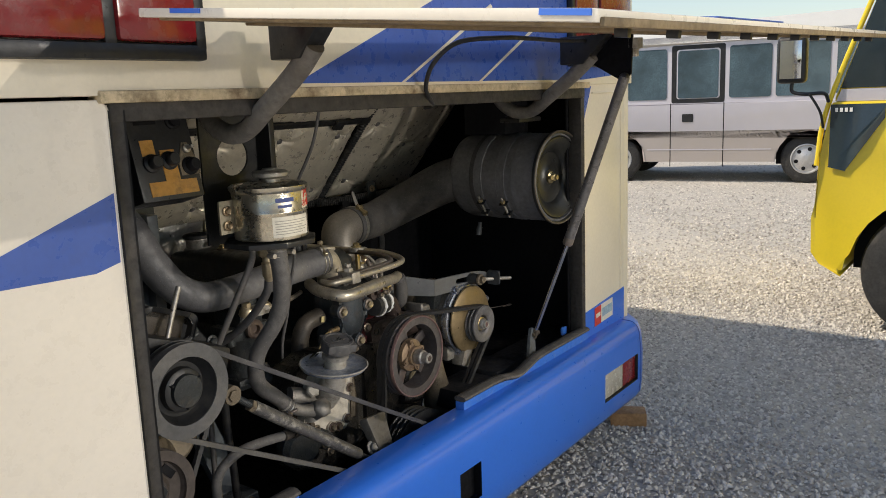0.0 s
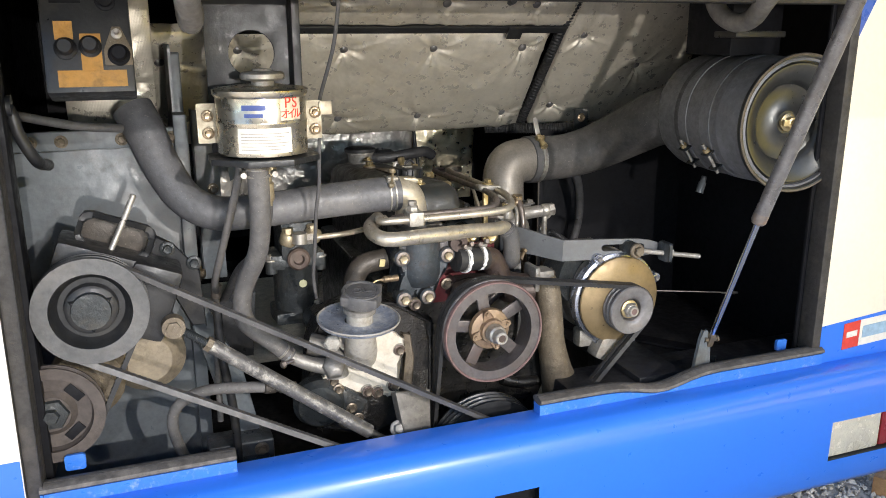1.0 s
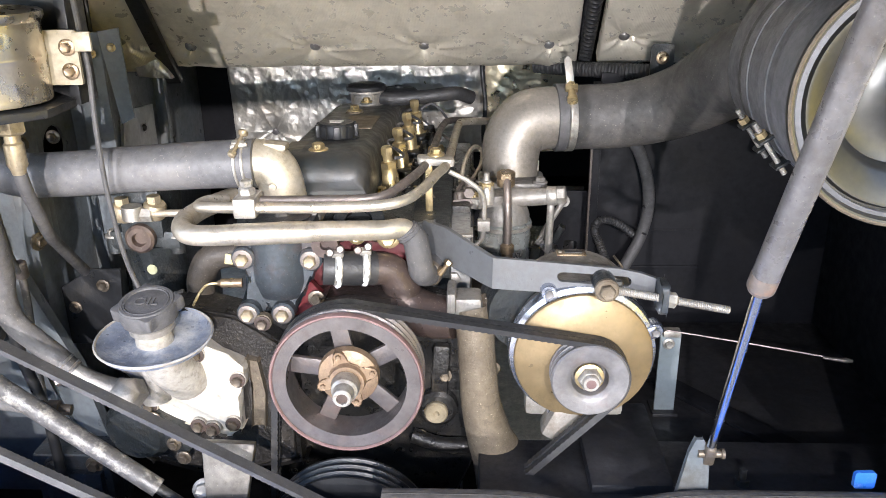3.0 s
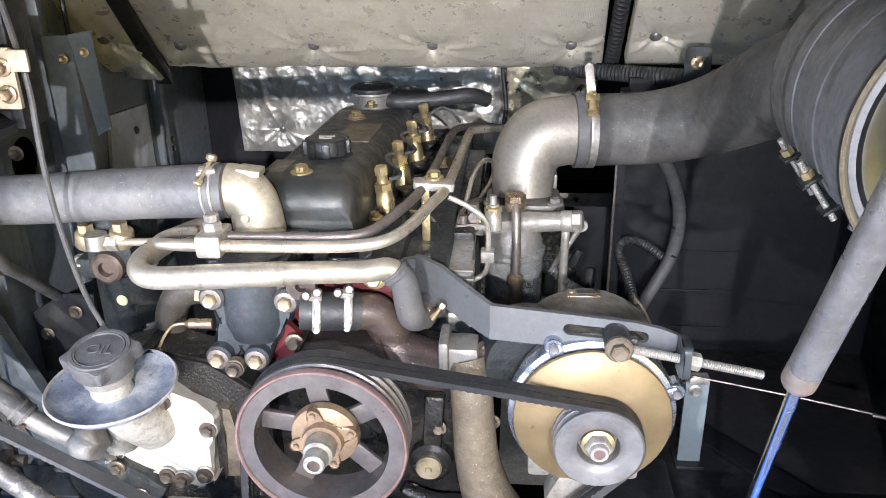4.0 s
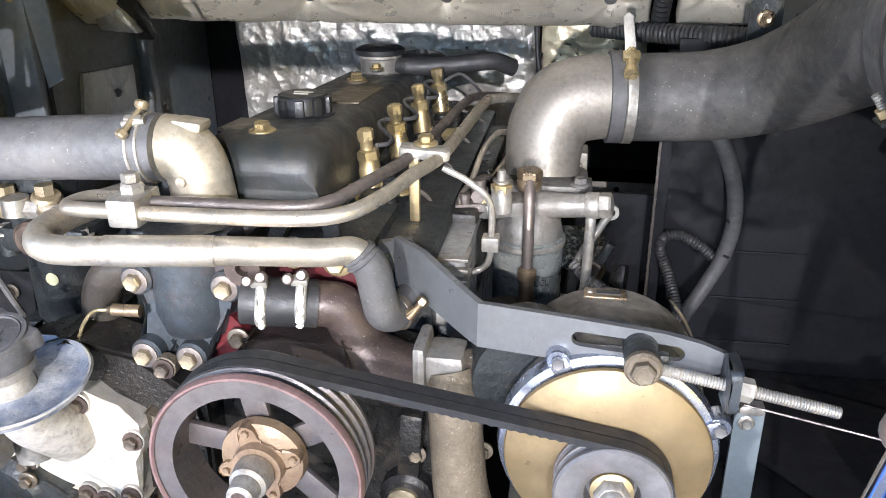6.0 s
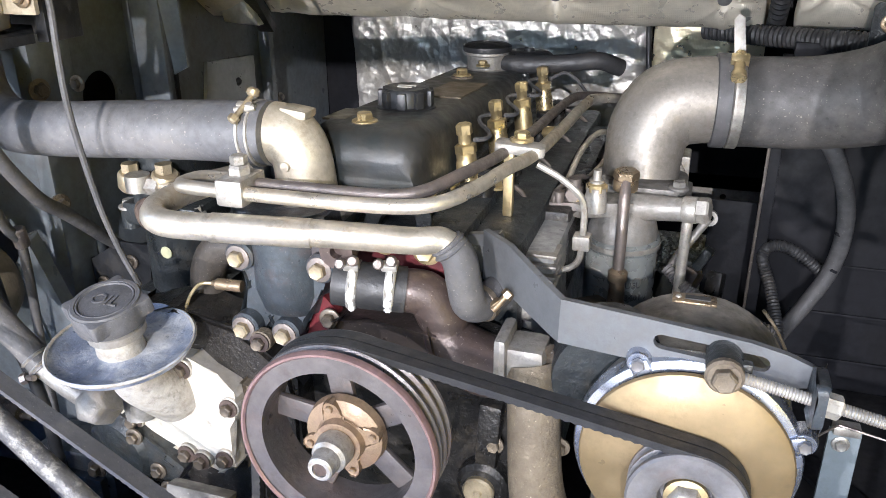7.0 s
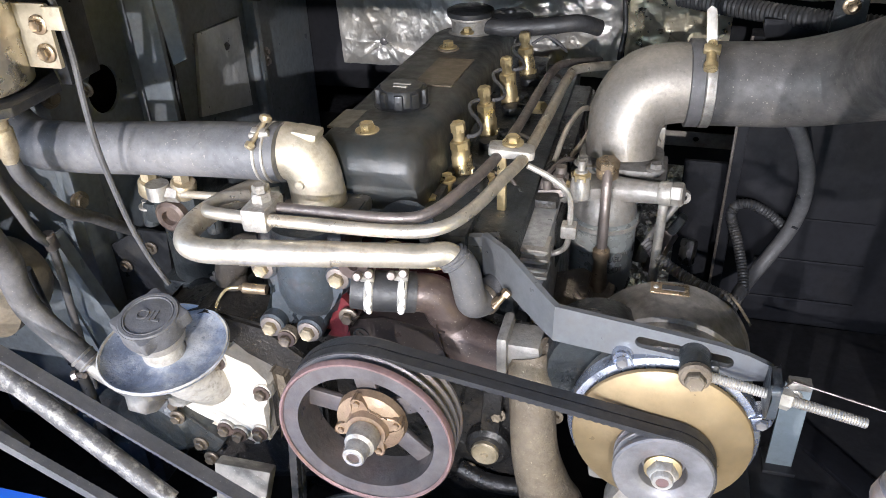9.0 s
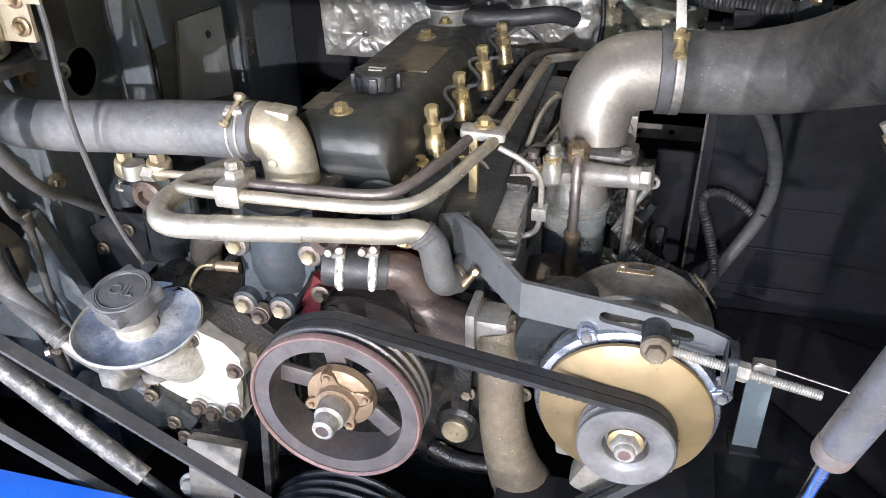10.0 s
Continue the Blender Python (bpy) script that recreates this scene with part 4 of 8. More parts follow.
part("rocker_cover", rocker(), mat("grey_green_cover_paint", (0.027, 0.034, 0.036), 0.46, 0.15, 0.2, 6.0, (0.055, 0.044, 0.033), 0.50, 5.0, 0.1, 90), engine, "dark grey-green rocker cover", smooth=50)
part("cover_flange", box(1.652, 1.842, 1.745, 2.47, 0.845, 0.860, 0.004), IRON, engine)
part("cover_plate", block(0.068, 0.17, 0.003, pose(1.766, 2.11, 0.9375, -3.4, 0, 0), 0.0), mat("worn_data_plate", (0.15, 0.118, 0.078), 0.5, 0.3, 0.2, 30.0, (0.09, 0.075, 0.055), 0.4, 30.0), engine, "worn brown data plate")
for k in range(5):
    part("plate_line", block(0.052 - 0.010 * (k % 3), 0.008, 0.002, pose(1.766, 2.05 + 0.028 * k, 0.9415 - 0.00168 * k, -3.4, 0, 0), 0), LABEL_GREY, engine)
part("cover_sticker", block(0.034, 0.08, 0.003, pose(1.684, 1.84, 0.9515, -3.4, 0, 0), 0.0), mat("faded_sticker", (0.135, 0.12, 0.09), 0.55, 0, 0.2, 30.0), engine)
for y, ztop in ((1.797, 0.956), (2.262, 0.933)):
    bolt(engine, (1.732, y, ztop), UP, 0.0115, BRASS)
    part("washer", lathe([(0.021, -0.004), (0.021, -0.001), (0.016, 0.001)], (1.732, y, ztop - 0.001), UP, 20), SAND, engine)
capm = part("oil_cap", lathe([(0.045, 0.0), (0.045, 0.006), (0.036, 0.008), (0.036, 0.030), (0.033, 0.034), (0, 0.034)], (1.745, 1.925, 0.944), UP, 30), BLACK, engine, "black notched oil filler cap")
for k in range(9):
    a = 2 * math.pi * k / 9
    part("cap_lug", block(0.010, 0.014, 0.024, Matrix.Translation((1.745 + 0.037 * math.cos(a), 1.925 + 0.037 * math.sin(a), 0.963)) @ pose(0, 0, 0, 0, 0, math.degrees(a)), 0.003), BLACK, capm)
part("cap_letters", merged(block(0.028, 0.004, 0.002, pose(1.745, 1.931, 0.9785), 0), block(0.022, 0.004, 0.002, pose(1.745, 1.919, 0.9785), 0)), LABEL_GREY, capm)
part("breather", lathe([(0.047, 0), (0.047, 0.006), (0.040, 0.009), (0.041, 0.034), (0.044, 0.036), (0.044, 0.042), (0.0, 0.042)], (1.742, 2.41, 0.914), UP, 30), CAST_DULL, engine, "round breather with a flat cap")
part("breather_top", lathe([(0.049, 0.0), (0.050, 0.004), (0.050, 0.010), (0.042, 0.014), (0, 0.015)], (1.742, 2.41, 0.956), UP, 30), BLACK, engine, "flat black breather top")
part("breather_cap", lathe([(0.048, 0), (0.048, 0.008), (0.040, 0.014), (0.012, 0.015), (0.010, 0.021), (0.0, 0.021)], (1.820, 2.45, 0.938), UP, 30), BLACK, engine)
part("breather_hose", tube([(1.770, 2.405, 0.934), (1.82, 2.405, 0.932), (1.90, 2.41, 0.938), (1.965, 2.43, 0.942), (2.005, 2.46, 0.925)], 0.0175, 14), RUBBER_NEW, engine, "short black breather hose")
for p in ((1.750, 2.345, 0.938),):
    bolt(engine, p, UP, 0.009, BRASS)
# head bolts and the lifting eye in front of the rocker cover
for p in ((1.690, 1.660, 0.872), (1.731, 1.736, 0.866), (1.828, 1.783, 0.850), (1.648, 1.69, 0.87)):
    part("stud_boss", lathe([(0.016, -0.03), (0.016, 0.0), (0.013, 0.004), (0, 0.004)], p, UP, 14), IRON, engine)
    bolt(engine, (p[0], p[1], p[2] + 0.004), UP, 0.0105, CAST_DULL if p[0] < 1.8 else BRASS)
eye = [(0.046 * math.cos(radians(a)), 0.046 * math.sin(radians(a))) for a in range(0, 181, 15)] + [(-0.046, -0.03), (-0.026, -0.03)] + [(0.026 * math.cos(radians(a)), 0.026 * math.sin(radians(a))) for a in range(180, -1, -20)] + [(0.026, -0.03), (0.046, -0.03)]
part("lifting_eye", plate(eye, 0.010, Matrix(((1, 0, 0, 1.812), (0, 0.6, 0.80, 1.700), (0, 0.80, -0.6, 0.848), (0, 0, 0, 1)))), IRON, engine, "grey lifting eye")

# injectors with their lines
for k in range(4):
    p = Vector((1.852 + 0.007 * k, 1.893 + 0.157 * k, 0.850))
    inj = part("injector", lathe([(0.0165, -0.03), (0.0165, 0.030), (0.0150, 0.033), (0.0150, 0.046), (0.0115, 0.050), (0.0115, 0.056), (0.0095, 0.058), (0.0095, 0.070), (0.0110, 0.072), (0.0110, 0.078), (0, 0.078)], p, (-0.10, 0, 1), 18), BRASS, engine, "yellow-plated fuel injector")
    part("injector_nut", lathe([(0.0165, 0), (0.0165, 0.012), (0.0135, 0.014)], p + Vector((-0.004, 0, 0.044)), (-0.10, 0, 1), 6), BRASS, inj)
    part("injector_tip", lathe([(0.0122, 0), (0.0122, 0.013), (0.009, 0.016), (0, 0.016)], p + Vector((-0.0068, 0, 0.072)), (-0.10, 0, 1), 6), BRASS, inj)
    q = p + Vector((0.004, 0, 0.066))
    loop_ = ((0.004, 0.0, -0.002), (0.015, 0.016, -0.004), (0.015, 0.045, -0.006), (0.002, 0.078, -0.006), (-0.015, 0.104, -0.004), (-0.023, 0.130, -0.002), (-0.018, 0.150, -0.002), (-0.004, 0.158, -0.002))
    if k == 3:
        loop_ = ((0.004, 0.0, -0.002), (0.016, 0.014, 0.004), (0.030, 0.030, 0.006), (0.050, 0.050, -0.012), (0.065, 0.080, -0.040))
    part("return_line", tube([q + Vector(d_) for d_ in loop_], 0.0034, 10), RUBBER, engine, "thin looped fuel return line")
    part("delivery_line", tube([p + Vector((0.012, 0, 0.005)), p + Vector((0.045, 0.005, 0.004)), p + Vector((0.075, 0.02, -0.015)), p + Vector((0.11, 0.0, -0.05)), (2.03, 1.98 + 0.05 * k, 0.80)], 0.0035, 8), PIPE_DARK, engine, "thin steel delivery line")
    part("line_nut", lathe([(0.010, 0), (0.010, 0.018), (0.006, 0.020), (0, 0.02)], p + Vector((0.012, 0, 0.002)), (1, 0, 0.1), 6), BRASS, engine)
for p in ((1.838, 1.845, 0.862), (1.90, 1.87, 0.855)):
    bolt(engine, p, UP, 0.009, BRASS)
for k in range(4):
    cx, cy = 1.882 + 0.007 * k, 1.862 + 0.157 * k
    part("injector_clamp", bevelled(plate(rounded(-0.040, 0.018, -0.016, 0.016, 0.012), 0.014, pose(cx, cy, 0.846, 0, 0, 35)), 0.003), BLACK, engine)
    part("clamp_stud", lathe([(0.013, -0.03), (0.013, 0.014), (0.010, 0.016), (0.010, 0.024), (0, 0.024)], (cx + 0.004, cy - 0.006, 0.852), UP, 14), OILY, engine)
    bolt(engine, (cx + 0.004, cy - 0.006, 0.874), UP, 0.0085, BLACK, False)
part("injector_post", tube([(1.838, 1.845, 0.86), (1.832, 1.83, 0.80)], [0.010, 0.005], 12, smooth=False), BRASS, engine)
part("intake_manifold", merged(box(1.89, 2.012, 1.86, 2.45, 0.70, 0.800, 0.016), box(1.93, 2.005, 1.88, 2.40, 0.79, 0.822, 0.008)), OILY, engine, "dark intake manifold")
part("pump_body", merged(box(1.868, 2.008, 1.752, 1.95, 0.62, 0.752, 0.016), box(1.900, 1.985, 1.735, 1.80, 0.60, 0.70, 0.02)), PUMPGREY, engine, "grey cast injection pump body", smooth=50)
part("pump_deck", box(1.880, 2.006, 1.765, 1.95, 0.748, 0.808, 0.006), PUMPGREY, engine)
for k in range(4):
    part("housing_fin", box(1.888, 2.010, 1.755, 1.80, 0.757 + 0.015 * k, 0.762 + 0.015 * k, 0.0015), CAST, engine, "bright rib of the pump housing")
part("deck_plug", lathe([(0.012, 0), (0.012, 0.010), (0.008, 0.012), (0, 0.012)], (1.975, 1.752, 0.726), BACK, 6), STEEL, engine)
for p in ((1.890, 1.750, 0.735), (1.995, 1.750, 0.66), (1.884, 1.750, 0.66)):
    bolt(engine, p, BACK, 0.009, PIPE_DARK)

# thermostat elbow, its block and bolts
nudge(engine, -0.012, 0.010, -0.012)
part("thermostat_elbow", tube([(1.640, 1.70, 0.966), (1.660, 1.70, 0.966), (1.680, 1.70, 0.958), (1.692, 1.70, 0.934), (1.697, 1.70, 0.880)], [0.0395, 0.0405, 0.0400, 0.0390, 0.0405], 30), ELBOW, engine, "pale cast thermostat elbow")
part("elbow_foot", box(1.655, 1.765, 1.655, 1.745, 0.868, 0.892, 0.008), CAST_DULL, engine)
part("elbow_tab", block(0.038, 0.034, 0.012, pose(1.690, 1.700, 0.9965, 0, 7, 0), 0.005), ELBOW, engine)
part("elbow_mark", lathe([(0.007, 0), (0.006, 0.004), (0, 0.004)], (1.688, 1.661, 0.935), BACK, 12), ELBOW, engine)
nudge(engine, 0.012, -0.010, 0.012)
tb = [(1.624, 0.875), (1.750, 0.875), (1.752, 0.815), (1.742, 0.778), (1.712, 0.735), (1.704, 0.702), (1.678, 0.700), (1.662, 0.728), (1.646, 0.702), (1.620, 0.702), (1.618, 0.735), (1.634, 0.775), (1.620, 0.812)]
part("water_outlet", merged(bevelled(plate(tb, 0.085, upright(1.628)), 0.006, 3), lathe([(0.020, 0), (0.046, 0.012), (0.054, 0.04), (0.055, 0.15)], (1.684, 1.662, 0.728), UP, 30)), IRON_BLUE, engine, "grey-blue water outlet casting", smooth=50)
for p in ((1.629, 1.618, 0.816), (1.741, 1.620, 0.813), (1.630, 1.612, 0.718), (1.689, 1.612, 0.718)):
    part("bolt_boss", lathe([(0.020, -0.03), (0.020, 0.0), (0.017, 0.003), (0, 0.003)], p, BACK, 18), IRON_BLUE, engine)
    bolt(engine, (p[0], p[1] - 0.004, p[2]), BACK, 0.0108, ZINC, False)
    part("washer", lathe([(0.0165, 0.0), (0.0165, 0.003), (0.013, 0.004)], (p[0], p[1] - 0.002, p[2]), BACK, 18), PIPE_DARK, engine)
part("outlet_plug", lathe([(0.022, 0), (0.022, 0.018), (0.008, 0.018), (0.008, 0.006), (0, 0.006)], (1.768, 1.628, 0.842), BACK, 22), RUST, engine, "round rusty plug")
bolt(engine, (1.815, 1.65, 0.846), BACK, 0.011, BRASS)
bolt(engine, (1.868, 1.655, 0.840), BACK, 0.013, BRASS)
part("sensor", lathe([(0.008, 0), (0.008, 0.035), (0.005, 0.038), (0.004, 0.042), (0, 0.042)], (1.620, 1.63, 0.767), (-1, -0.1, 0.02), 10), BRONZE, engine, "brass temperature sensor")
part("sensor_wire", tube([(1.582, 1.626, 0.768), (1.562, 1.622, 0.766), (1.545, 1.622, 0.748), (1.53, 1.625, 0.722), (1.515, 1.63, 0.705)], 0.0024, 8), BRASS, engine)

# plated pipes across the front
part("coolant_pipe", tube([(1.598, 1.71, 0.895), (1.560, 1.64, 0.893), (1.552, 1.575, 0.890), (1.577, 1.545, 0.884), (1.65, 1.553, 0.882), (1.76, 1.582, 0.877), (1.86, 1.615, 0.867), (1.895, 1.632, 0.864), (1.913, 1.637, 0.846)], 0.0165, 16), PIPE, engine, "bright plated coolant pipe")
part("pipe_sleeve", tube([(1.64, 1.551, 0.882), (1.754, 1.580, 0.877)], 0.0176, 16, smooth=False), PIPE, engine)
part("coolant_hose", tube([(1.899, 1.634, 0.862), (1.914, 1.637, 0.842), (1.920, 1.641, 0.805), (1.924, 1.650, 0.779), (1.934, 1.675, 0.768), (1.945, 1.705, 0.772), (1.952, 1.73, 0.778)], [0.0205, 0.0212, 0.0215, 0.0222, 0.0218, 0.0215, 0.0215], 20), RUBBER, engine, "short grey rubber elbow hose")
part("hose_bead", merged(*[lathe([(0.0195, -0.003), (0.0228, 0.0), (0.0195, 0.003)], (1.901 + d_ * 0.6, 1.635, 0.859 - d_ * 0.8), (0.55, 0.1, -0.8), 24) for d_ in (0.0, 0.007)]), RUBBER, engine)
part("hose_band", lathe([(0.0222, -0.006), (0.0240, -0.004), (0.0240, 0.004), (0.0222, 0.006)], (1.934, 1.675, 0.768), (0.38, 0.9, 0.1), 24), BOLT_DARK, engine, "dark hose band")
part("band_screw", merged(tube([(1.952, 1.651, 0.772), (1.966, 1.664, 0.788)], 0.0046, 10, smooth=False), block(0.014, 0.010, 0.010, pose(1.955, 1.658, 0.778, 0, -35, 30), 0.002), lathe([(0.0075, 0), (0.0075, 0.007), (0.005, 0.009), (0, 0.009)], (1.965, 1.663, 0.787), (0.6, 0.4, 0.7), 6)), BRONZE, engine, "brass clamp screw")
part("fuel_pipe", tube([(1.600, 1.660, 0.905), (1.578, 1.632, 0.912), (1.573, 1.598, 0.914), (1.60, 1.586, 0.915), (1.72, 1.588, 0.914), (1.84, 1.592, 0.915), (1.895, 1.608, 0.918), (1.925, 1.66, 0.922), (1.945, 1.74, 0.924), (1.960, 1.83, 0.918), (1.968, 2.0, 0.912), (1.976, 2.20, 0.908), (1.99, 2.26, 0.905), (2.06, 2.34, 0.89)], 0.0088, 12), PIPE, engine, "plated steel pipe bent round the front")
part("fuel_pipe", tube([(1.62, 1.655, 0.905), (1.64, 1.616, 0.917), (1.72, 1.614, 0.918), (1.83, 1.616, 0.919), (1.872, 1.635, 0.922), (1.900, 1.70, 0.926), (1.920, 1.80, 0.922), (1.930, 1.95, 0.915), (1.940, 2.22, 0.905), (1.96, 2.30, 0.90), (2.02, 2.37, 0.885)], 0.0078, 12), PIPE_DARK, engine, "worn steel pipe bent round the front")
part("pipe_clamp", box(1.634, 1.670, 1.574, 1.632, 0.899, 0.932, 0.005), STEEL, engine, "plated pipe clamp")
part("stud_boss", lathe([(0.014, -0.02), (0.014, 0.004), (0.011, 0.007), (0, 0.007)], (1.651, 1.606, 0.936), UP, 6), STEEL, engine)
bolt(engine, (1.651, 1.606, 0.944), UP, 0.0105, STEEL, False)
part("pipe_bridge", bevelled(plate([(-0.034, -0.010), (-0.028, -0.016), (0.028, -0.016), (0.034, -0.010), (0.034, 0.014), (0.025, 0.020), (-0.025, 0.020), (-0.034, 0.014)], 0.014, Matrix.Translation((1.940, 1.832, 0.918)) @ pose(0, 0, 0, 0, 6, 8)), 0.004), COVER, engine, "pale double pipe clamp")
bolt(engine, (1.941, 1.840, 0.936), UP, 0.0105, BRASS)
part("line_nut", lathe([(0.011, -0.016), (0.012, -0.012), (0.012, 0.012), (0.011, 0.016)], (1.927, 2.155, 0.864), (0.8, -0.5, 0.2), 6), BRASS, engine, "golden union nut")
part("intake_boss", merged(box(2.118, 2.160, 2.17, 2.23, 0.785, 0.835, 0.004), lathe([(0.014, 0), (0.014, 0.012), (0, 0.012)], (2.139, 2.168, 0.812), BACK, 6)), CAST, engine, "bright square boss")
part("side_plate", bevelled(plate([(-0.05, -0.03), (0.05, -0.035), (0.055, 0.02), (0.0, 0.045), (-0.045, 0.03)], 0.010, Matrix.Translation((2.050, 1.885, 0.650)) @ pose(0, 0, 0, 35, 0, 0)), 0.003), SAND, engine, "brownish bracket plate")
bolt(engine, (2.056, 1.873, 0.663), (0, -0.55, 0.8), 0.0105, BOLT_DARK)
part("bridge_stay", block(0.014, 0.012, 0.09, pose(1.928, 1.825, 0.875), 0.003), BRASS, engine)
part("drain_line", tube([(1.965, 1.83, 0.905), (2.0, 1.835, 0.885), (2.028, 1.84, 0.855), (2.03, 1.84, 0.80), (2.025, 1.84, 0.765), (1.995, 1.84, 0.745)], 0.0048, 8), STEEL, engine, "thin bright drain line")
part("line_clip", box(2.018, 2.042, 1.828, 1.852, 0.787, 0.808, 0.003), STEEL, engine)

# cast water elbow and sandy downpipe
part("short_hose", tube([(1.762, 1.618, 0.800), (1.80, 1.625, 0.796), (1.845, 1.640, 0.790)], 0.029, 20), RUBBER_NEW, engine, "short black hose with white sealant")
for x, y in ((1.785, 1.621), (1.829, 1.633)):
    clamp_m = facing((x, y, 0.798), (1, 0.25, -0.1))
    clamp_ = part("hose_clamp", merged(*[lathe([(0.0295, -0.0018), (0.0312, 0.0), (0.0295, 0.0018)], clamp_m @ Vector((0, 0, s_)), (1, 0.25, -0.1), 24) for s_ in (-0.0045, 0.0045)]), STEEL, engine, "double wire clamp smeared with white sealant")
    smear = []
    for k in range(15):
        a = 2.1 + 0.22 * k
        wob = noise.noise((x * 90, k * 0.6, 1.3))
        smear.append((tuple(clamp_m @ Vector((0.0300 * math.cos(a), 0.0300 * math.sin(a), 0.004 * wob))), 0.0030 + 0.0050 * abs(noise.noise((k * 0.9, x * 50, 0)))))
    part("sealant_smear", tube([s_[0] for s_ in smear], [s_[1] for s_ in smear], 8), CHALK, clamp_, "rough white sealant")
    part("clamp_screw", block(0.020, 0.012, 0.010, pose(x + 0.004, y - 0.014, 0.829, 20, 0, 10), 0.003), STEEL, clamp_)
    for dx, dz in ((-0.007, 0.004), (0.010, 0.010)):
        part("screw_head", lathe([(0.0068, 0), (0.0068, 0.004), (0.005, 0.007), (0, 0.007)], (x + dx, y - 0.020, 0.829 + dz), (0.1, -1, 0.35), 14), PIPE_DARK, clamp_)
part("water_elbow", tube([(1.84, 1.640, 0.790), (1.868, 1.650, 0.782), (1.885, 1.655, 0.755), (1.895, 1.655, 0.725), (1.93, 1.650, 0.700), (1.98, 1.635, 0.700)], [0.027, 0.029, 0.031, 0.034, 0.040, 0.036], 20), RUST, engine, "rust-brown cast water elbow")
part("pump_casting", bevelled(plate([(1.752, 0.690), (1.748, 0.722), (1.760, 0.742), (1.800, 0.748), (1.880, 0.742), (1.890, 0.70), (1.86, 0.675), (1.79, 0.675)], 0.030, upright(1.630)), 0.010, 3), mat("dark_brown_casting", (0.058, 0.046, 0.042), 0.40, 0.4, 0.25, 9.0, (0.10, 0.075, 0.06), 0.3, 12.0, 0.10, 160, speck=0.3), engine, "dark brown cast pump housing", smooth=50)
part("casting_mark", merged(lathe([(0.0095, 0), (0.0115, 0.001), (0.0115, 0.003), (0.0095, 0.003), (0.0095, 0)], (1.768, 1.6165, 0.722), BACK, 20), block(0.009, 0.002, 0.003, pose(1.768, 1.615, 0.722, 0, 40, 0), 0)), IRON, engine)
part("red_flange", bevelled(plate([(1.700, 0.690), (1.748, 0.690), (1.752, 0.745), (1.735, 0.765), (1.712, 0.760)], 0.010, upright(1.640)), 0.002), RED, engine, "red painted flange")
bolt(engine, (1.744, 1.630, 0.738), BACK, 0.0095, BOLT_DARK)
part("copper_line", tube([(2.035, 1.628, 0.735), (2.058, 1.632, 0.735), (2.075, 1.640, 0.725), (2.092, 1.655, 0.722), (2.110, 1.675, 0.730)], 0.0048, 10), RUST, engine, "thin browned line")
part("line_nut", lathe([(0.008, 0), (0.008, 0.016), (0.006, 0.018), (0, 0.018)], (2.030, 1.629, 0.735), (1, 0.1, 0), 6), STEEL, engine)
part("downpipe_flange", merged(box(1.974, 2.026, 1.605, 1.660, 0.708, 0.750, 0.012), box(1.966, 1.982, 1.598, 1.665, 0.698, 0.762, 0.008)), CAST_DULL, engine, "brownish flange over the downpipe")
bolt(engine, (2.028, 1.630, 0.733), (1, -0.5, 0), 0.010, BOLT_DARK)
part("downpipe", tube([(2.006, 1.628, 0.722), (2.013, 1.618, 0.69), (2.018, 1.61, 0.62), (2.024, 1.61, 0.55), (2.040, 1.612, 0.48), (2.056, 1.618, 0.43), (2.064, 1.625, 0.36)], [0.030, 0.032, 0.0325, 0.035, 0.041, 0.047, 0.046], 22), SAND, engine, "sandy rough cast downpipe")

# pulleys
def grooved(rim_r, depth, grooves, pitch, inner):
    prof = [(inner, 0.0), (rim_r, 0.0)]
    h = 0.004
    for _ in range(grooves):
        prof += [(rim_r, h), (rim_r - depth, h + pitch * 0.35), (rim_r - depth, h + pitch * 0.5), (rim_r, h + pitch * 0.85)]
        h += pitch
    return prof + [(rim_r, h + 0.002), (inner, h + 0.002), (inner, 0.0)]


wp = Vector((1.810, 1.495, 0.652))
WPMAT = mat("worn_pulley", (0.135, 0.122, 0.118), 0.42, 0.5, 0.2, 20.0, (0.17, 0.105, 0.085), 0.3, 14.0, 0.12, 120)
HUB = mat("browned_hub", (0.27, 0.19, 0.12), 0.5, 0.4, 0.25, 20.0, (0.14, 0.08, 0.06), 0.4, 24.0, 0.2, 150)
wpp = part("water_pump_pulley", lathe(grooved(0.122, 0.012, 3, 0.017, 0.096), wp, (0, 1, 0), 64), WPMAT, engine, "spoked steel water pump pulley", smooth=30)
part("pulley_rim", lathe([(0.117, -0.0015), (0.119, -0.004), (0.1215, -0.004), (0.1235, 0.0), (0.1235, 0.005), (0.1222, 0.006)], wp, (0, 1, 0), 64, caps=False), PULLEY_RUST, wpp, "rust-tinted front rim")
for k in range(5):
    a = math.radians(100 + 72 * k)
    c = wp + Vector((0.062 * math.cos(a), 0.044, 0.062 * math.sin(a)))
    part("spoke", block(0.072, 0.010, 0.030, Matrix.Translation(c) @ pose(0, 0, 0, 0, -math.degrees(a), 0), 0.004), WPMAT, wpp)
part("pulley_hub", lathe([(0.050, 0.034), (0.048, 0.022), (0.034, 0.016), (0.030, 0.016), (0.028, 0.004), (0, 0.004)], wp, (0, 1, 0), 36), HUB, wpp, "browned hub")
hubf = [(0.030 + 0.021 * max(0.0, math.cos(2 * (radians(a) - 0.3)) ** 2 * 2 - 1), radians(a)) for a in range(0, 360, 6)]
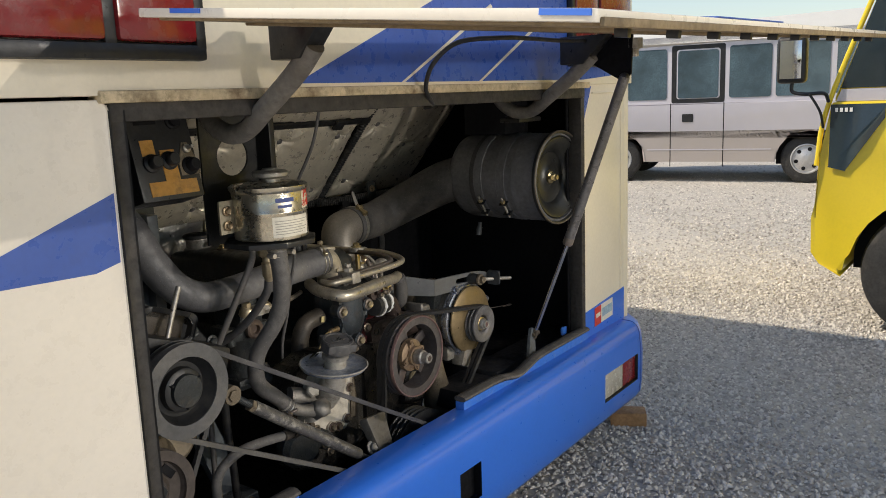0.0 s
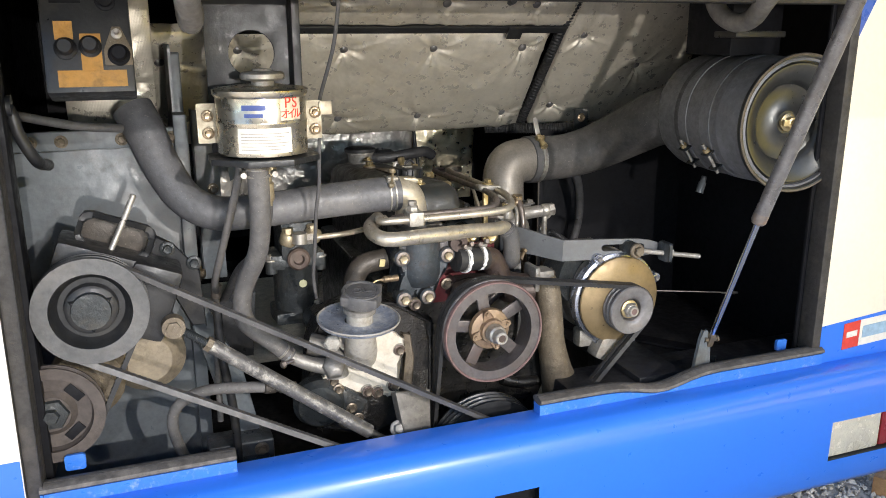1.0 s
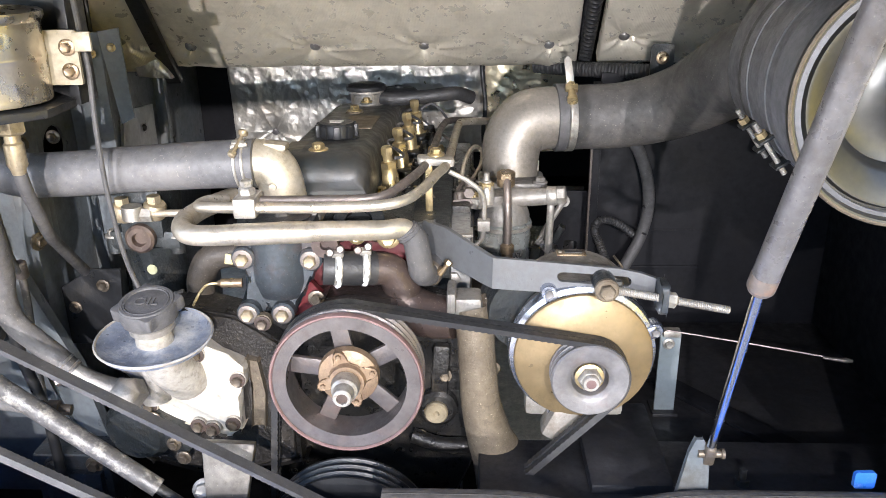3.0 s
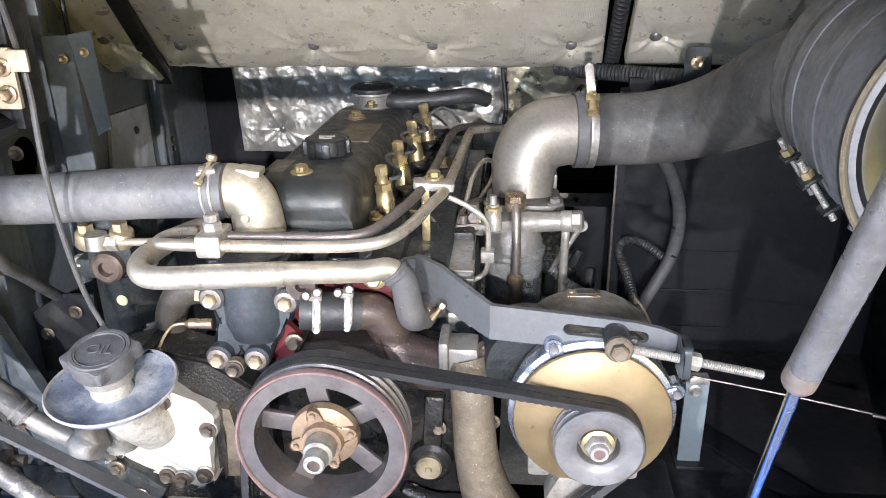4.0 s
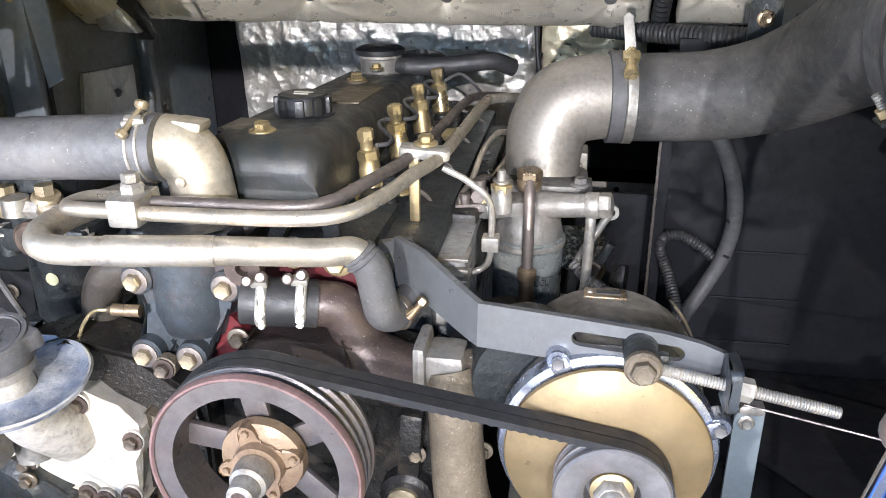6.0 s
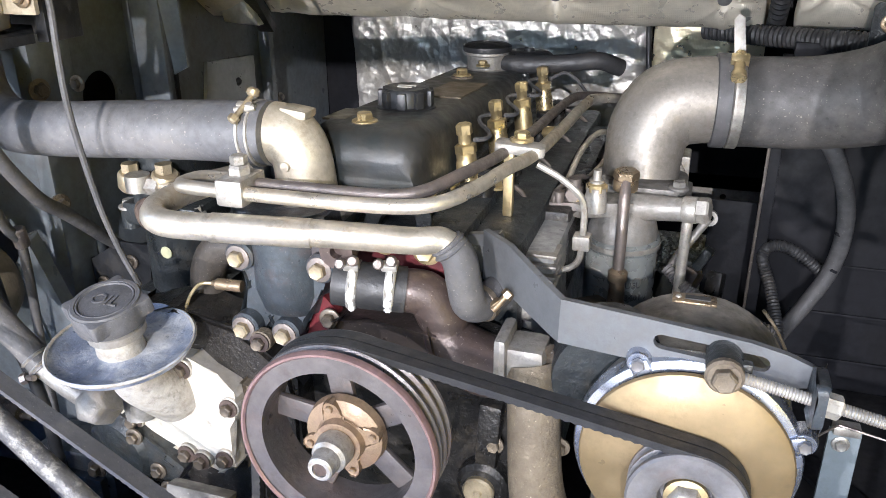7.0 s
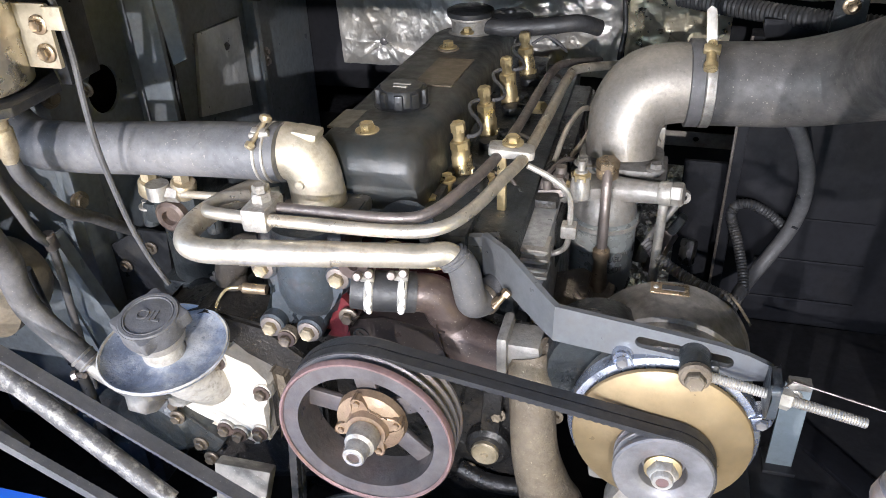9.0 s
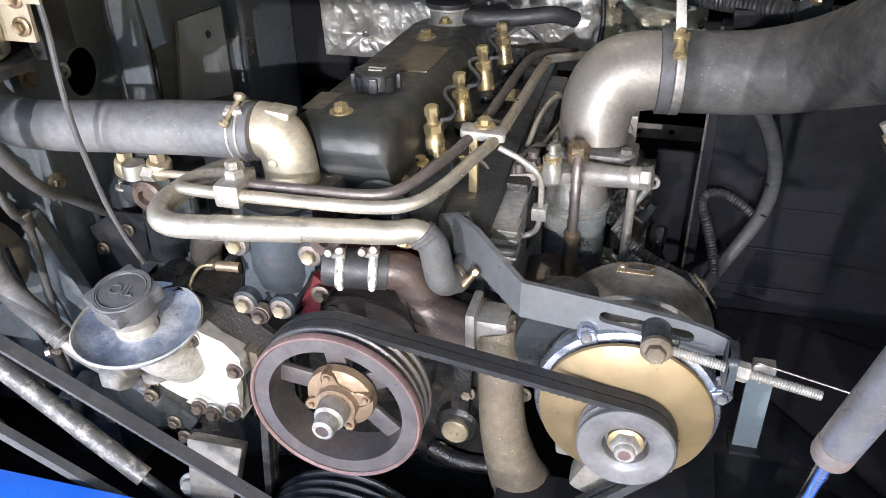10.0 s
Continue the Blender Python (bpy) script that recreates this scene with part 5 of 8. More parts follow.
part("hub_flange", bevelled(plate([(1.810 + r * math.cos(a), 0.652 + r * math.sin(a)) for r, a in hubf], 0.010, upright(1.509)), 0.002), HUB, wpp)
for k in range(4):
    a = math.radians(90 * k) + 0.3
    bolt(wpp, (1.810 + 0.042 * math.cos(a), 1.509, 0.652 + 0.042 * math.sin(a)), BACK, 0.0045, HUB, False)
part("shaft_nut", lathe([(0.021, 0), (0.023, 0.006), (0.021, 0.024), (0.017, 0.028), (0.015, 0.046), (0.013, 0.048), (0.009, 0.048), (0.009, 0.044), (0, 0.044)], wp + Vector((0, 0.003, 0)), BACK, 24), STEEL, wpp, "bright shaft end and nut")
part("shaft_end", lathe([(0.0085, 0), (0.0085, 0.002), (0, 0.002)], wp + Vector((0, -0.041, 0)), BACK, 16), RUST, wpp)
cp = Vector((1.80, 1.425, 0.345))
part("crank_pulley", merged(lathe(grooved(0.103, 0.012, 2, 0.018, 0.03), cp, (0, 1, 0), 56), lathe(grooved(0.140, 0.012, 3, 0.017, 0.03), cp + Vector((0, 0.055, 0)), (0, 1, 0), 56)), BLACK, engine, "black crankshaft pulley", smooth=30)
part("pump_belt", belt_loop([(1.810, 0.652, 0.1235), (2.196, 0.650, 0.0645), (1.80, 0.345, 0.141)], 1.523, 0.0152, 0.011, 0.86), RUBBER_NEW, engine, "black V belt")
part("pump_belt", belt_loop([(1.810, 0.652, 0.1235), (2.196, 0.650, 0.0645), (1.80, 0.345, 0.141)], 1.5405, 0.0152, 0.011, 0.86), RUBBER_NEW, engine, "black V belt")

# timing side: pale cover with the oil filler
cov = [(1.452, 0.640), (1.475, 0.668), (1.560, 0.668), (1.590, 0.648), (1.618, 0.628), (1.619, 0.595), (1.606, 0.57), (1.603, 0.505), (1.58, 0.492), (1.535, 0.50), (1.50, 0.512), (1.44, 0.535), (1.425, 0.56), (1.44, 0.60)]
part("timing_cover", bevelled(plate(cov, 0.035, upright(1.592)), 0.006, 2), mat("chalky_timing_cover", (0.57, 0.525, 0.445), 0.62, 0.12, 0.14, 8.0, (0.36, 0.27, 0.17), 0.32, 11.0, 0.12, 190, speck=0.35), engine, "pale cast timing cover")
part("timing_case", bevelled(plate([(1.40, 0.63), (1.43, 0.70), (1.52, 0.73), (1.61, 0.71), (1.70, 0.65), (1.70, 0.42), (1.55, 0.38), (1.42, 0.42), (1.39, 0.5)], 0.06, upright(1.622)), 0.010, 2), OILY, engine, "oily black timing case")
part("case_rib", bevelled(plate([(1.617, 0.50), (1.642, 0.50), (1.648, 0.57), (1.640, 0.632), (1.622, 0.636), (1.628, 0.58)], 0.014, upright(1.604)), 0.004), SAND, engine, "sandy bare rib of the timing case")
part("oil_film", bevelled(plate([(1.404, 0.628), (1.436, 0.694), (1.52, 0.723), (1.606, 0.704), (1.682, 0.654), (1.690, 0.60), (1.690, 0.43), (1.55, 0.39), (1.43, 0.43), (1.398, 0.5)], 0.012, upright(1.6165)), 0.004, 2), mat("oil_black_grime", (0.022, 0.019, 0.016), 0.42, 0.1, 0.4, 20.0, (0.09, 0.07, 0.045), 0.22, 30.0, 0.6, 170, speck=0.5, speck_colour=(0.16, 0.13, 0.09)), engine, "oily black face of the timing case")
for p in ((1.541, 1.588, 0.652), (1.607, 1.588, 0.604), (1.590, 1.588, 0.516), (1.552, 1.588, 0.505), (1.446, 1.588, 0.550), (1.528, 1.588, 0.512), (1.655, 1.606, 0.704)):
    part("bolt_boss", lathe([(0.015, -0.012), (0.015, 0.001), (0.013, 0.003), (0, 0.003)], p, BACK, 16), COVER if p[0] < 1.65 else SAND, engine)
    part("washer", lathe([(0.0135, 0.0), (0.0135, 0.0025), (0.011, 0.003)], (p[0], p[1] - 0.0025, p[2]), BACK, 18), RUST, engine)
    bolt(engine, (p[0], p[1] - 0.005, p[2]), BACK, 0.0090, BOLT_DARK, False)
part("filler_neck", tube([(1.515, 1.60, 0.60), (1.512, 1.575, 0.625), (1.505, 1.545, 0.660), (1.500, 1.530, 0.705), (1.500, 1.525, 0.745)], [0.040, 0.038, 0.034, 0.030, 0.028], 22), COVER, engine, "cast oil filler neck")
dish = part("filler_dish", lathe([(0.030, 0.004), (0.064, 0.0), (0.085, 0.006), (0.0895, 0.012), (0.091, 0.010), (0.086, 0.001), (0.064, -0.006), (0.030, -0.003), (0.030, 0.004)], (1.498, 1.534, 0.706), (0.02, -0.10, 1), 44), mat("blue_grey_dish", (0.25, 0.29, 0.375), 0.40, 0.5, 0.3, 12.0, (0.60, 0.60, 0.59), 0.46, 14.0, 0.2, 150, speck=0.6, speck_colour=(0.62, 0.62, 0.62)), engine, "blue-grey splash dish")
for v in dish.data.vertices:
    v.co.x = (v.co.x + 1.80 - 1.497) * 1.02 + 1.497 - 1.80
rim = lathe([(0.0878, 0.0098), (0.0905, 0.0120), (0.0930, 0.0100), (0.0912, 0.0075), (0.0878, 0.0098)], (1.498, 1.534, 0.706), (0.02, -0.10, 1), 44)
part("dish_rim", rim, COVER, engine, "worn bare rim of the dish")
cap_axis = facing((1.502, 1.522, 0.752), (0.0, -0.22, 1))
fc = part("filler_cap", lathe([(0.035, 0), (0.043, 0.004), (0.0445, 0.010), (0.0435, 0.031), (0.041, 0.035), (0.0365, 0.035), (0.0355, 0.0335), (0.0345, 0.035), (0.0335, 0.035), (0.032, 0.0325), (0, 0.033)], (1.502, 1.522, 0.752), (0.0, -0.22, 1), 40), RUBBER, engine, "dark moulded oil cap with raised letters")


def cap_radius(a):
    near = min(abs((a - 20 - 90 * k + 180) % 360 - 180) for k in range(4))
    return 0.0440 + 0.0105 * math.exp(-(near / 10.5) ** 2)


part("cap_grip", bevelled(plate([(cap_radius(a) * math.cos(radians(a)), cap_radius(a) * math.sin(radians(a))) for a in range(0, 360, 4)], 0.022, cap_axis @ pose(0, 0, 0.011)), 0.0035, 2, 50), RUBBER, fc)
LETTERS_ON_CAP = facing((1.502, 1.522, 0.752), (0.0, -0.22, 1)) @ pose(0, 0, 0.0335)
part("filler_flange", lathe([(0.036, -0.01), (0.036, 0.0), (0.030, 0.004)], (1.500, 1.526, 0.744), (0, -0.15, 1), 28), CAST_DULL, engine)
# oil pump housing below
part("oil_pump", merged(lathe([(0.062, 0), (0.062, 0.03), (0.05, 0.045), (0.02, 0.05), (0, 0.05)], (1.42, 1.62, 0.50), (-0.15, -1, -0.1), 26), block(0.10, 0.05, 0.05, pose(1.475, 1.60, 0.50, 0, 35, 0), 0.010)), IRON, engine, "dark cast oil pump")
for k, w_ in enumerate((0.034, 0.014, 0.026)):
    part("raised_mark", block(w_, 0.004, 0.006, pose(1.487 + 0.006 * k, 1.5755, 0.520 - 0.011 * k, 0, 35, 0), 0.0012), IRON, engine)
for p in ((1.485, 1.572, 0.482), (1.455, 1.57, 0.535), (1.50, 1.57, 0.455)):
    bolt(engine, p, BACK, 0.0085, BOLT_DARK)
part("mount_lug", bevelled(plate([(-0.030, -0.060), (0.018, -0.066), (0.034, -0.050), (0.052, 0.050), (-0.035, 0.060)], 0.030, Matrix.Translation((1.600, 1.500, 0.478)) @ pose(0, 0, 0, 68, 0, 8)), 0.005), mat("taupe_casting", (0.125, 0.113, 0.097), 0.55, 0.2, 0.25, 9.0, (0.07, 0.06, 0.05), 0.35, 10.0, 0.12, 120, speck=0.4), engine, "drab cast mounting lug", smooth=45)
bolt(engine, (1.567, 1.474, 0.462), (0.0, -0.9, 0.4), 0.0125, CAST_DULL)
part("pump_elbow", tube([(1.40, 1.61, 0.64), (1.43, 1.60, 0.63), (1.455, 1.595, 0.60), (1.46, 1.595, 0.56)], 0.026, 16), CAST_DULL, engine, "grey cast pump elbow")
part("elbow_plug", lathe([(0.020, 0), (0.020, 0.008), (0.016, 0.012), (0, 0.012)], (1.445, 1.568, 0.650), (-0.2, -1, 0.5), 6), COVER, engine)
part("wire_tag", block(0.014, 0.003, 0.018, pose(1.592, 1.660, 0.798, 0, 12, 10), 0.001), mat("yellowed_tag", (0.60, 0.50, 0.24), 0.5), engine, "small pale tag")
part("hex_union", merged(lathe([(0.018, -0.014), (0.026, -0.008), (0.0275, 0.0), (0.0275, 0.024), (0.024, 0.031), (0.014, 0.036), (0, 0.037)], (1.440, 1.545, 0.602), (-0.05, -0.70, 0.45), 6), tube([(1.340, 1.548, 0.645), (1.372, 1.547, 0.626), (1.405, 1.546, 0.612), (1.438, 1.546, 0.604)], [0.0150, 0.0155, 0.017, 0.019], 16)), CAST_DULL, engine, "grey-brown pipe union")
part("side_elbow", tube([(1.525, 1.69, 0.71), (1.53, 1.69, 0.755), (1.555, 1.69, 0.79), (1.61, 1.69, 0.80)], 0.025, 16), DRAB, engine, "grey cast side elbow")

# vacuum pump block left of the front
part("vacuum_pump", merged(box(1.370, 1.450, 1.745, 1.86, 0.80, 0.895, 0.012), box(1.345, 1.475, 1.75, 1.85, 0.778, 0.815, 0.008), lathe([(0.062, 0), (0.066, 0.012), (0.054, 0.022), (0.054, 0.13), (0.060, 0.14)], (1.41, 1.80, 0.645), UP, 30)), IRON, engine, "dark vacuum pump block")
part("pump_plug", lathe([(0.027, 0), (0.027, 0.012), (0.022, 0.016), (0.013, 0.016), (0.011, 0.006), (0, 0.006)], (1.409, 1.745, 0.806), BACK, 24), RUST, engine, "round plug with a hexagon socket")
for p in ((1.348, 1.765, 0.800), (1.465, 1.765, 0.800)):
    part("bolt_boss", lathe([(0.014, -0.03), (0.014, 0.0), (0.011, 0.003), (0, 0.003)], p, UP, 14), IRON, engine)
    bolt(engine, (p[0], p[1], p[2] + 0.004), UP, 0.0105, STEEL)
part("paint_dab", lathe([(0.010, 0), (0.009, 0.001), (0, 0.001)], (1.418, 1.7455, 0.742), BACK, 14), mat("paint_dab", (0.34, 0.34, 0.21), 0.5, 0, 0.1), engine)
for x, z in ((1.386, 0.858), (1.444, 0.862)):
    part("banjo_fitting", merged(lathe([(0.017, -0.014), (0.020, -0.01), (0.020, 0.01), (0.017, 0.014)], (x, 1.735, z), (0.3, -0.2, 1), 18), lathe([(0.013, 0), (0.013, 0.014), (0, 0.014)], (x, 1.735, z + 0.012), UP, 6)), ZINC, engine, "pale golden banjo fitting")
part("pump_line", tube([(1.40, 1.725, 0.858), (1.46, 1.72, 0.860), (1.53, 1.725, 0.862), (1.60, 1.75, 0.866)], 0.0065, 10), PIPE, engine, "plated pump line")
bolt(engine, (1.454, 1.765, 0.680), UP, 0.0110, STEEL)
part("pump_foot", merged(box(1.35, 1.475, 1.745, 1.86, 0.640, 0.672, 0.010), tube([(1.43, 1.74, 0.655), (1.47, 1.70, 0.665), (1.50, 1.68, 0.69)], [0.03, 0.026, 0.022], 16)), IRON, engine, "dark pump foot")
part("line_union", merged(lathe([(0.014, -0.02), (0.014, 0.02)], (1.425, 1.722, 0.858), (1, 0, 0), 6), lathe([(0.018, -0.012), (0.018, 0.012)], (1.41, 1.718, 0.862), UP, 18)), STEEL, engine)

# fuel filter
nudge(engine, -0.002, -0.008, 0.004)
ff = Vector((2.076, 1.972, 0.62))
fuel = part("fuel_filter", lathe([(0.030, 0), (0.050, 0.004), (0.0535, 0.012), (0.0535, 0.125), (0.056, 0.128), (0.056, 0.140), (0.050, 0.144)], ff, UP, 36), mat("printed_tin", (0.325, 0.345, 0.33), 0.30, 0.5, 0.10, 8.0, (0.22, 0.18, 0.13), 0.34, 9.0, 0.02, 60), engine, "silver spin-on fuel filter with print")
head = part("filter_head", merged(lathe([(0.052, 0), (0.052, 0.010), (0.049, 0.022), (0.040, 0.040), (0.026, 0.052), (0.018, 0.056), (0, 0.056)], ff + Vector((0, 0, 0.142)), UP, 34), tube([(2.085, 1.965, 0.808), (2.12, 1.955, 0.815), (2.172, 1.945, 0.820)], [0.024, 0.019, 0.0165], 18, smooth=False), bevelled(plate([(1.985, 1.93), (2.02, 1.915), (2.06, 1.935), (2.10, 1.945), (2.09, 1.99), (2.03, 1.985)], 0.022, Matrix.Translation((0, 0, 0.800))), 0.004)), CAST_DULL, engine, "dull cast filter head", smooth=45)
part("union_ring", lathe([(0.018, -0.008), (0.0195, -0.006), (0.0195, 0.010), (0.018, 0.012)], (2.168, 1.946, 0.820), (1, -0.2, 0.1), 22), STEEL, head)
part("union_nut", lathe([(0.019, 0), (0.019, 0.014), (0.016, 0.017), (0.010, 0.017), (0, 0.017)], (2.180, 1.943, 0.822), (1, -0.2, 0.1), 6), STEEL, head, "zinc-plated union nut")
part("bleed_post", lathe([(0.016, 0), (0.016, 0.024), (0.0145, 0.027), (0.0145, 0.036), (0.010, 0.038), (0.010, 0.046), (0.006, 0.047), (0.006, 0.062), (0, 0.062)], (2.038, 1.925, 0.812), UP, 20), STEEL, head, "bleeding post with a small nut")
part("bleed_nut", lathe([(0.0155, 0), (0.0155, 0.010), (0.012, 0.012)], (2.038, 1.925, 0.843), UP, 6), BRASS, head)
part("check_valve", merged(lathe([(0.013, 0), (0.013, 0.020), (0.009, 0.022), (0.009, 0.034), (0, 0.034)], (2.004, 1.945, 0.818), UP, 14), lathe([(0.011, -0.016), (0.011, 0.014), (0, 0.014)], (2.004, 1.938, 0.832), BACK, 6)), PIPE_DARK, head, "dark check valve")
part("head_screw", lathe([(0.0095, 0), (0.0095, 0.008), (0.006, 0.010), (0, 0.010)], (2.012, 1.935, 0.822), UP, 6), BRASS, head)
part("seam_ring", lathe([(0.0545, -0.002), (0.0572, 0.0), (0.0572, 0.006), (0.0545, 0.008)], ff + Vector((0, 0, 0.130)), UP, 36), STEEL, fuel)
def on_can(a, z):
    a = radians(a)
    return Matrix.Translation(ff + Vector((0.0537 * math.sin(a), -0.0537 * math.cos(a), z))) @ pose(0, 0, 0, 90, 0, math.degrees(a))


FILTER_WORDS = [("FUEL", 0.0135, 24, 0.080), ("23401", 0.0135, 26, 0.060)]
for k in range(9):
    part("printed_line", block(0.022 - 0.004 * (k % 3), 0.0018, 0.0006, on_can(-34, 0.035 + 0.009 * k), 0), LABEL_GREY, fuel)
part("printed_ring", lathe([(0.0062, 0.0), (0.0078, 0.0), (0.0078, 0.0008), (0.0062, 0.0008), (0.0062, 0.0)], on_can(34, 0.085).translation, (math.sin(radians(34)), -math.cos(radians(34)), 0), 24), LABEL_GREY, fuel)
part("fuel_hose", tube([(2.078, 1.938, 0.862), (2.079, 1.918, 0.835), (2.080, 1.906, 0.79), (2.080, 1.903, 0.70)], 0.0082, 14), PIPE_DARK, engine)
part("hose_ferrule", lathe([(0.014, 0), (0.015, 0.012), (0.0125, 0.03), (0.011, 0.06), (0.014, 0.062), (0.014, 0.075), (0.009, 0.08)], (2.080, 1.903, 0.655), (0, 0.0, 1), 16), BRONZE, engine, "worn brass hose ferrule")
part("fuel_hose", tube([(2.080, 1.903, 0.66), (2.081, 1.904, 0.60), (2.085, 1.91, 0.52)], 0.012, 12), RUBBER_NEW, engine, "black fuel hose")
part("banjo_bolt", lathe([(0.017, -0.016), (0.017, 0.0), (0.0185, 0.001), (0.0185, 0.012), (0.015, 0.015), (0, 0.015)], (2.077, 1.943, 0.858), UP, 6), BRONZE, engine, "worn banjo bolt")
part("banjo_eye", lathe([(0.0165, -0.008), (0.018, -0.006), (0.018, 0.006), (0.0165, 0.008)], (2.077, 1.942, 0.850), UP, 20), BRONZE, engine)
part("filter_line", tube([(2.168, 1.944, 0.812), (2.166, 1.942, 0.70), (2.163, 1.94, 0.60)], 0.0078, 10), STEEL, engine, "straight plated line")
part("throttle_lever", merged(tube([(2.197, 1.985, 0.795), (2.165, 1.975, 0.745), (2.15, 1.97, 0.715)], 0.0065, 10, smooth=False), lathe([(0.006, -0.004), (0.012, -0.004), (0.012, 0.004), (0.006, 0.004), (0.006, -0.004)], (2.198, 1.985, 0.797), BACK, 18)), CAST_DULL, engine, "grey throttle lever")
for k in range(5):
    s = random.uniform
    part("linkage", block(s(0.015, 0.03), s(0.015, 0.03), s(0.03, 0.06), pose(2.14 + 0.02 * k, 2.02 + s(0, 0.1), 0.60 + s(0, 0.1), s(-30, 30), s(-30, 30), s(0, 90)), 0.006), (IRON, BLACK, PIPE_DARK, IRON, OILY)[k], engine)
part("fuel_line", tube([(1.985, 2.00, 0.83), (1.995, 2.06, 0.862), (2.012, 2.13, 0.874), (2.03, 2.16, 0.862), (2.03, 2.14, 0.835), (2.01, 2.08, 0.815), (1.99, 2.03, 0.808)], 0.0048, 10), PIPE, engine, "thin curled fuel line")
part("fuel_line", tube([(1.975, 1.92, 0.80), (1.98, 1.93, 0.835), (2.0, 1.99, 0.84), (2.02, 2.03, 0.825)], 0.0042, 8), PIPE_DARK, engine, "short bent fuel line")
part("lower_valve", merged(lathe([(0.011, -0.024), (0.011, 0.024), (0, 0.024)], (1.995, 1.925, 0.812), (1, 0.2, 0), 6), lathe([(0.008, 0), (0.008, 0.022), (0, 0.022)], (1.985, 1.925, 0.815), UP, 12)), PIPE_DARK, engine)

nudge(engine, 0.002, 0.008, -0.004)

# intake elbow
part("intake_elbow", tube([(2.088, 2.045, 0.835), (2.088, 2.052, 0.865), (2.094, 2.068, 0.905), (2.118, 2.082, 0.938), (2.158, 2.092, 0.948), (2.200, 2.100, 0.948)], [0.058, 0.059, 0.063, 0.066, 0.066, 0.065], 30), mat("smooth_cast_elbow", (0.275, 0.25, 0.218), 0.50, 0.55, 0.14, 4.0, (0.20, 0.155, 0.11), 0.36, 5.0, 0.05, 260, speck=0.3, speck_colour=(0.55, 0.5, 0.43), fine=160), engine, "bright cast intake elbow", smooth=60)
part("elbow_flange", bevelled(plate(rounded(-0.070, 0.070, -0.058, 0.058, 0.03), 0.014, pose(2.09, 2.045, 0.820)), 0.004), CAST_DULL, engine)
part("flange_base", box(2.03, 2.168, 1.995, 2.09, 0.788, 0.820, 0.006), CAST_DULL, engine)
for p in ((2.030, 2.000, 0.836), (2.148, 1.998, 0.836)):
    bolt(engine, p, UP, 0.010, CAST_DULL)

# ---- things round the engine ----
# intake duct and air cleaner
duct = thing("intake_duct", (2.3, 2.1, 0.88), "dusty grey rubber intake duct clamped to the elbow", "hose")
DRUM = mat("dusty_drum_paint", (0.185, 0.185, 0.194), 0.48, 0.1, 0.2, 7.0, (0.10, 0.095, 0.09), 0.35, 6.0, 0.08, 150, speck=0.3)
DUCT = mat("dusty_duct_rubber", (0.092, 0.088, 0.085), 0.56, 0, 0.24, 8.0, (0.175, 0.155, 0.135), 0.38, 7.0, 0.12, 150, speck=0.45, spec=0.42)
part("duct_hose", tube([(2.185, 2.098, 0.948), (2.25, 2.105, 0.948), (2.33, 2.11, 0.951), (2.405, 2.105, 0.967), (2.458, 2.06, 1.000), (2.487, 1.97, 1.046), (2.505, 1.88, 1.086), (2.54, 1.80, 1.108)], [0.0685, 0.068, 0.069, 0.072, 0.075, 0.078, 0.081, 0.084], 34, 10), DUCT, duct, "ribbed grey rubber duct", smooth=60)
part("duct_cuff", lathe([(0.0655, -0.012), (0.0715, -0.010), (0.0715, 0.010), (0.066, 0.012)], (2.192, 2.099, 0.948), (1, 0.09, 0), 34), RUBBER, duct)
band = part("band_clamp", lathe([(0.0705, -0.008), (0.072, -0.007), (0.072, 0.007), (0.0705, 0.008)], (2.212, 2.101, 0.948), (1, 0.09, 0), 36), STEEL, duct, "bright band clamp")
part("clamp_screw", merged(lathe([(0.008, -0.02), (0.008, 0.02), (0.011, 0.02), (0.011, 0.03), (0, 0.03)], (2.212, 2.06, 1.012), (0, -0.7, -0.5), 10), block(0.026, 0.03, 0.014, pose(2.212, 2.07, 1.012, -40, 0, 0), 0.003)), BRASS, band)
part("band_tail", plate([(-0.008, 0), (0.008, 0), (0.0075, 0.056), (0.0, 0.062), (-0.0075, 0.056)], 0.0015, Matrix.Translation((2.212, 2.075, 1.018)) @ pose(0, 0, 0, 75, -8, 0)), CAST, band)

air = thing("air_cleaner", (2.58, 1.65, 0.94), "large dusty grey drum air cleaner hung in the bay", "air cleaner")
ac0, acd = Vector((2.578, 1.428, 1.108)), Vector((0.06, 1, 0)).normalized()
part("drum", lathe([(0.150, 0.09), (0.150, 0.0), (0.158, 0.004), (0.158, 0.10), (0.1588, 0.103), (0.158, 0.106), (0.158, 0.17), (0.1588, 0.173), (0.158, 0.176), (0.158, 0.36), (0.150, 0.385), (0.09, 0.41), (0, 0.41)], ac0, acd, 56), DRUM, air, "dusty dark grey drum", smooth=50)
lid = part("lid", lathe([(0.160, 0.012), (0.167, 0.008), (0.168, 0.000), (0.165, -0.005), (0.160, -0.004), (0.156, 0.004), (0.152, 0.012), (0.147, 0.012), (0.143, 0.004), (0.138, 0.004), (0.104, 0.026), (0.098, 0.030), (0.092, 0.046), (0.080, 0.050), (0.036, 0.048), (0.028, 0.040), (0, 0.040)], ac0, acd, 64, caps=False), mat("dark_chromate_lid", (0.085, 0.086, 0.082), 0.33, 0.75, 0.15, 6.0, (0.15, 0.135, 0.10), 0.15, 7.0, 0.01, 60, edge=0.06), air, "glossy dark metal dished lid", smooth=45)
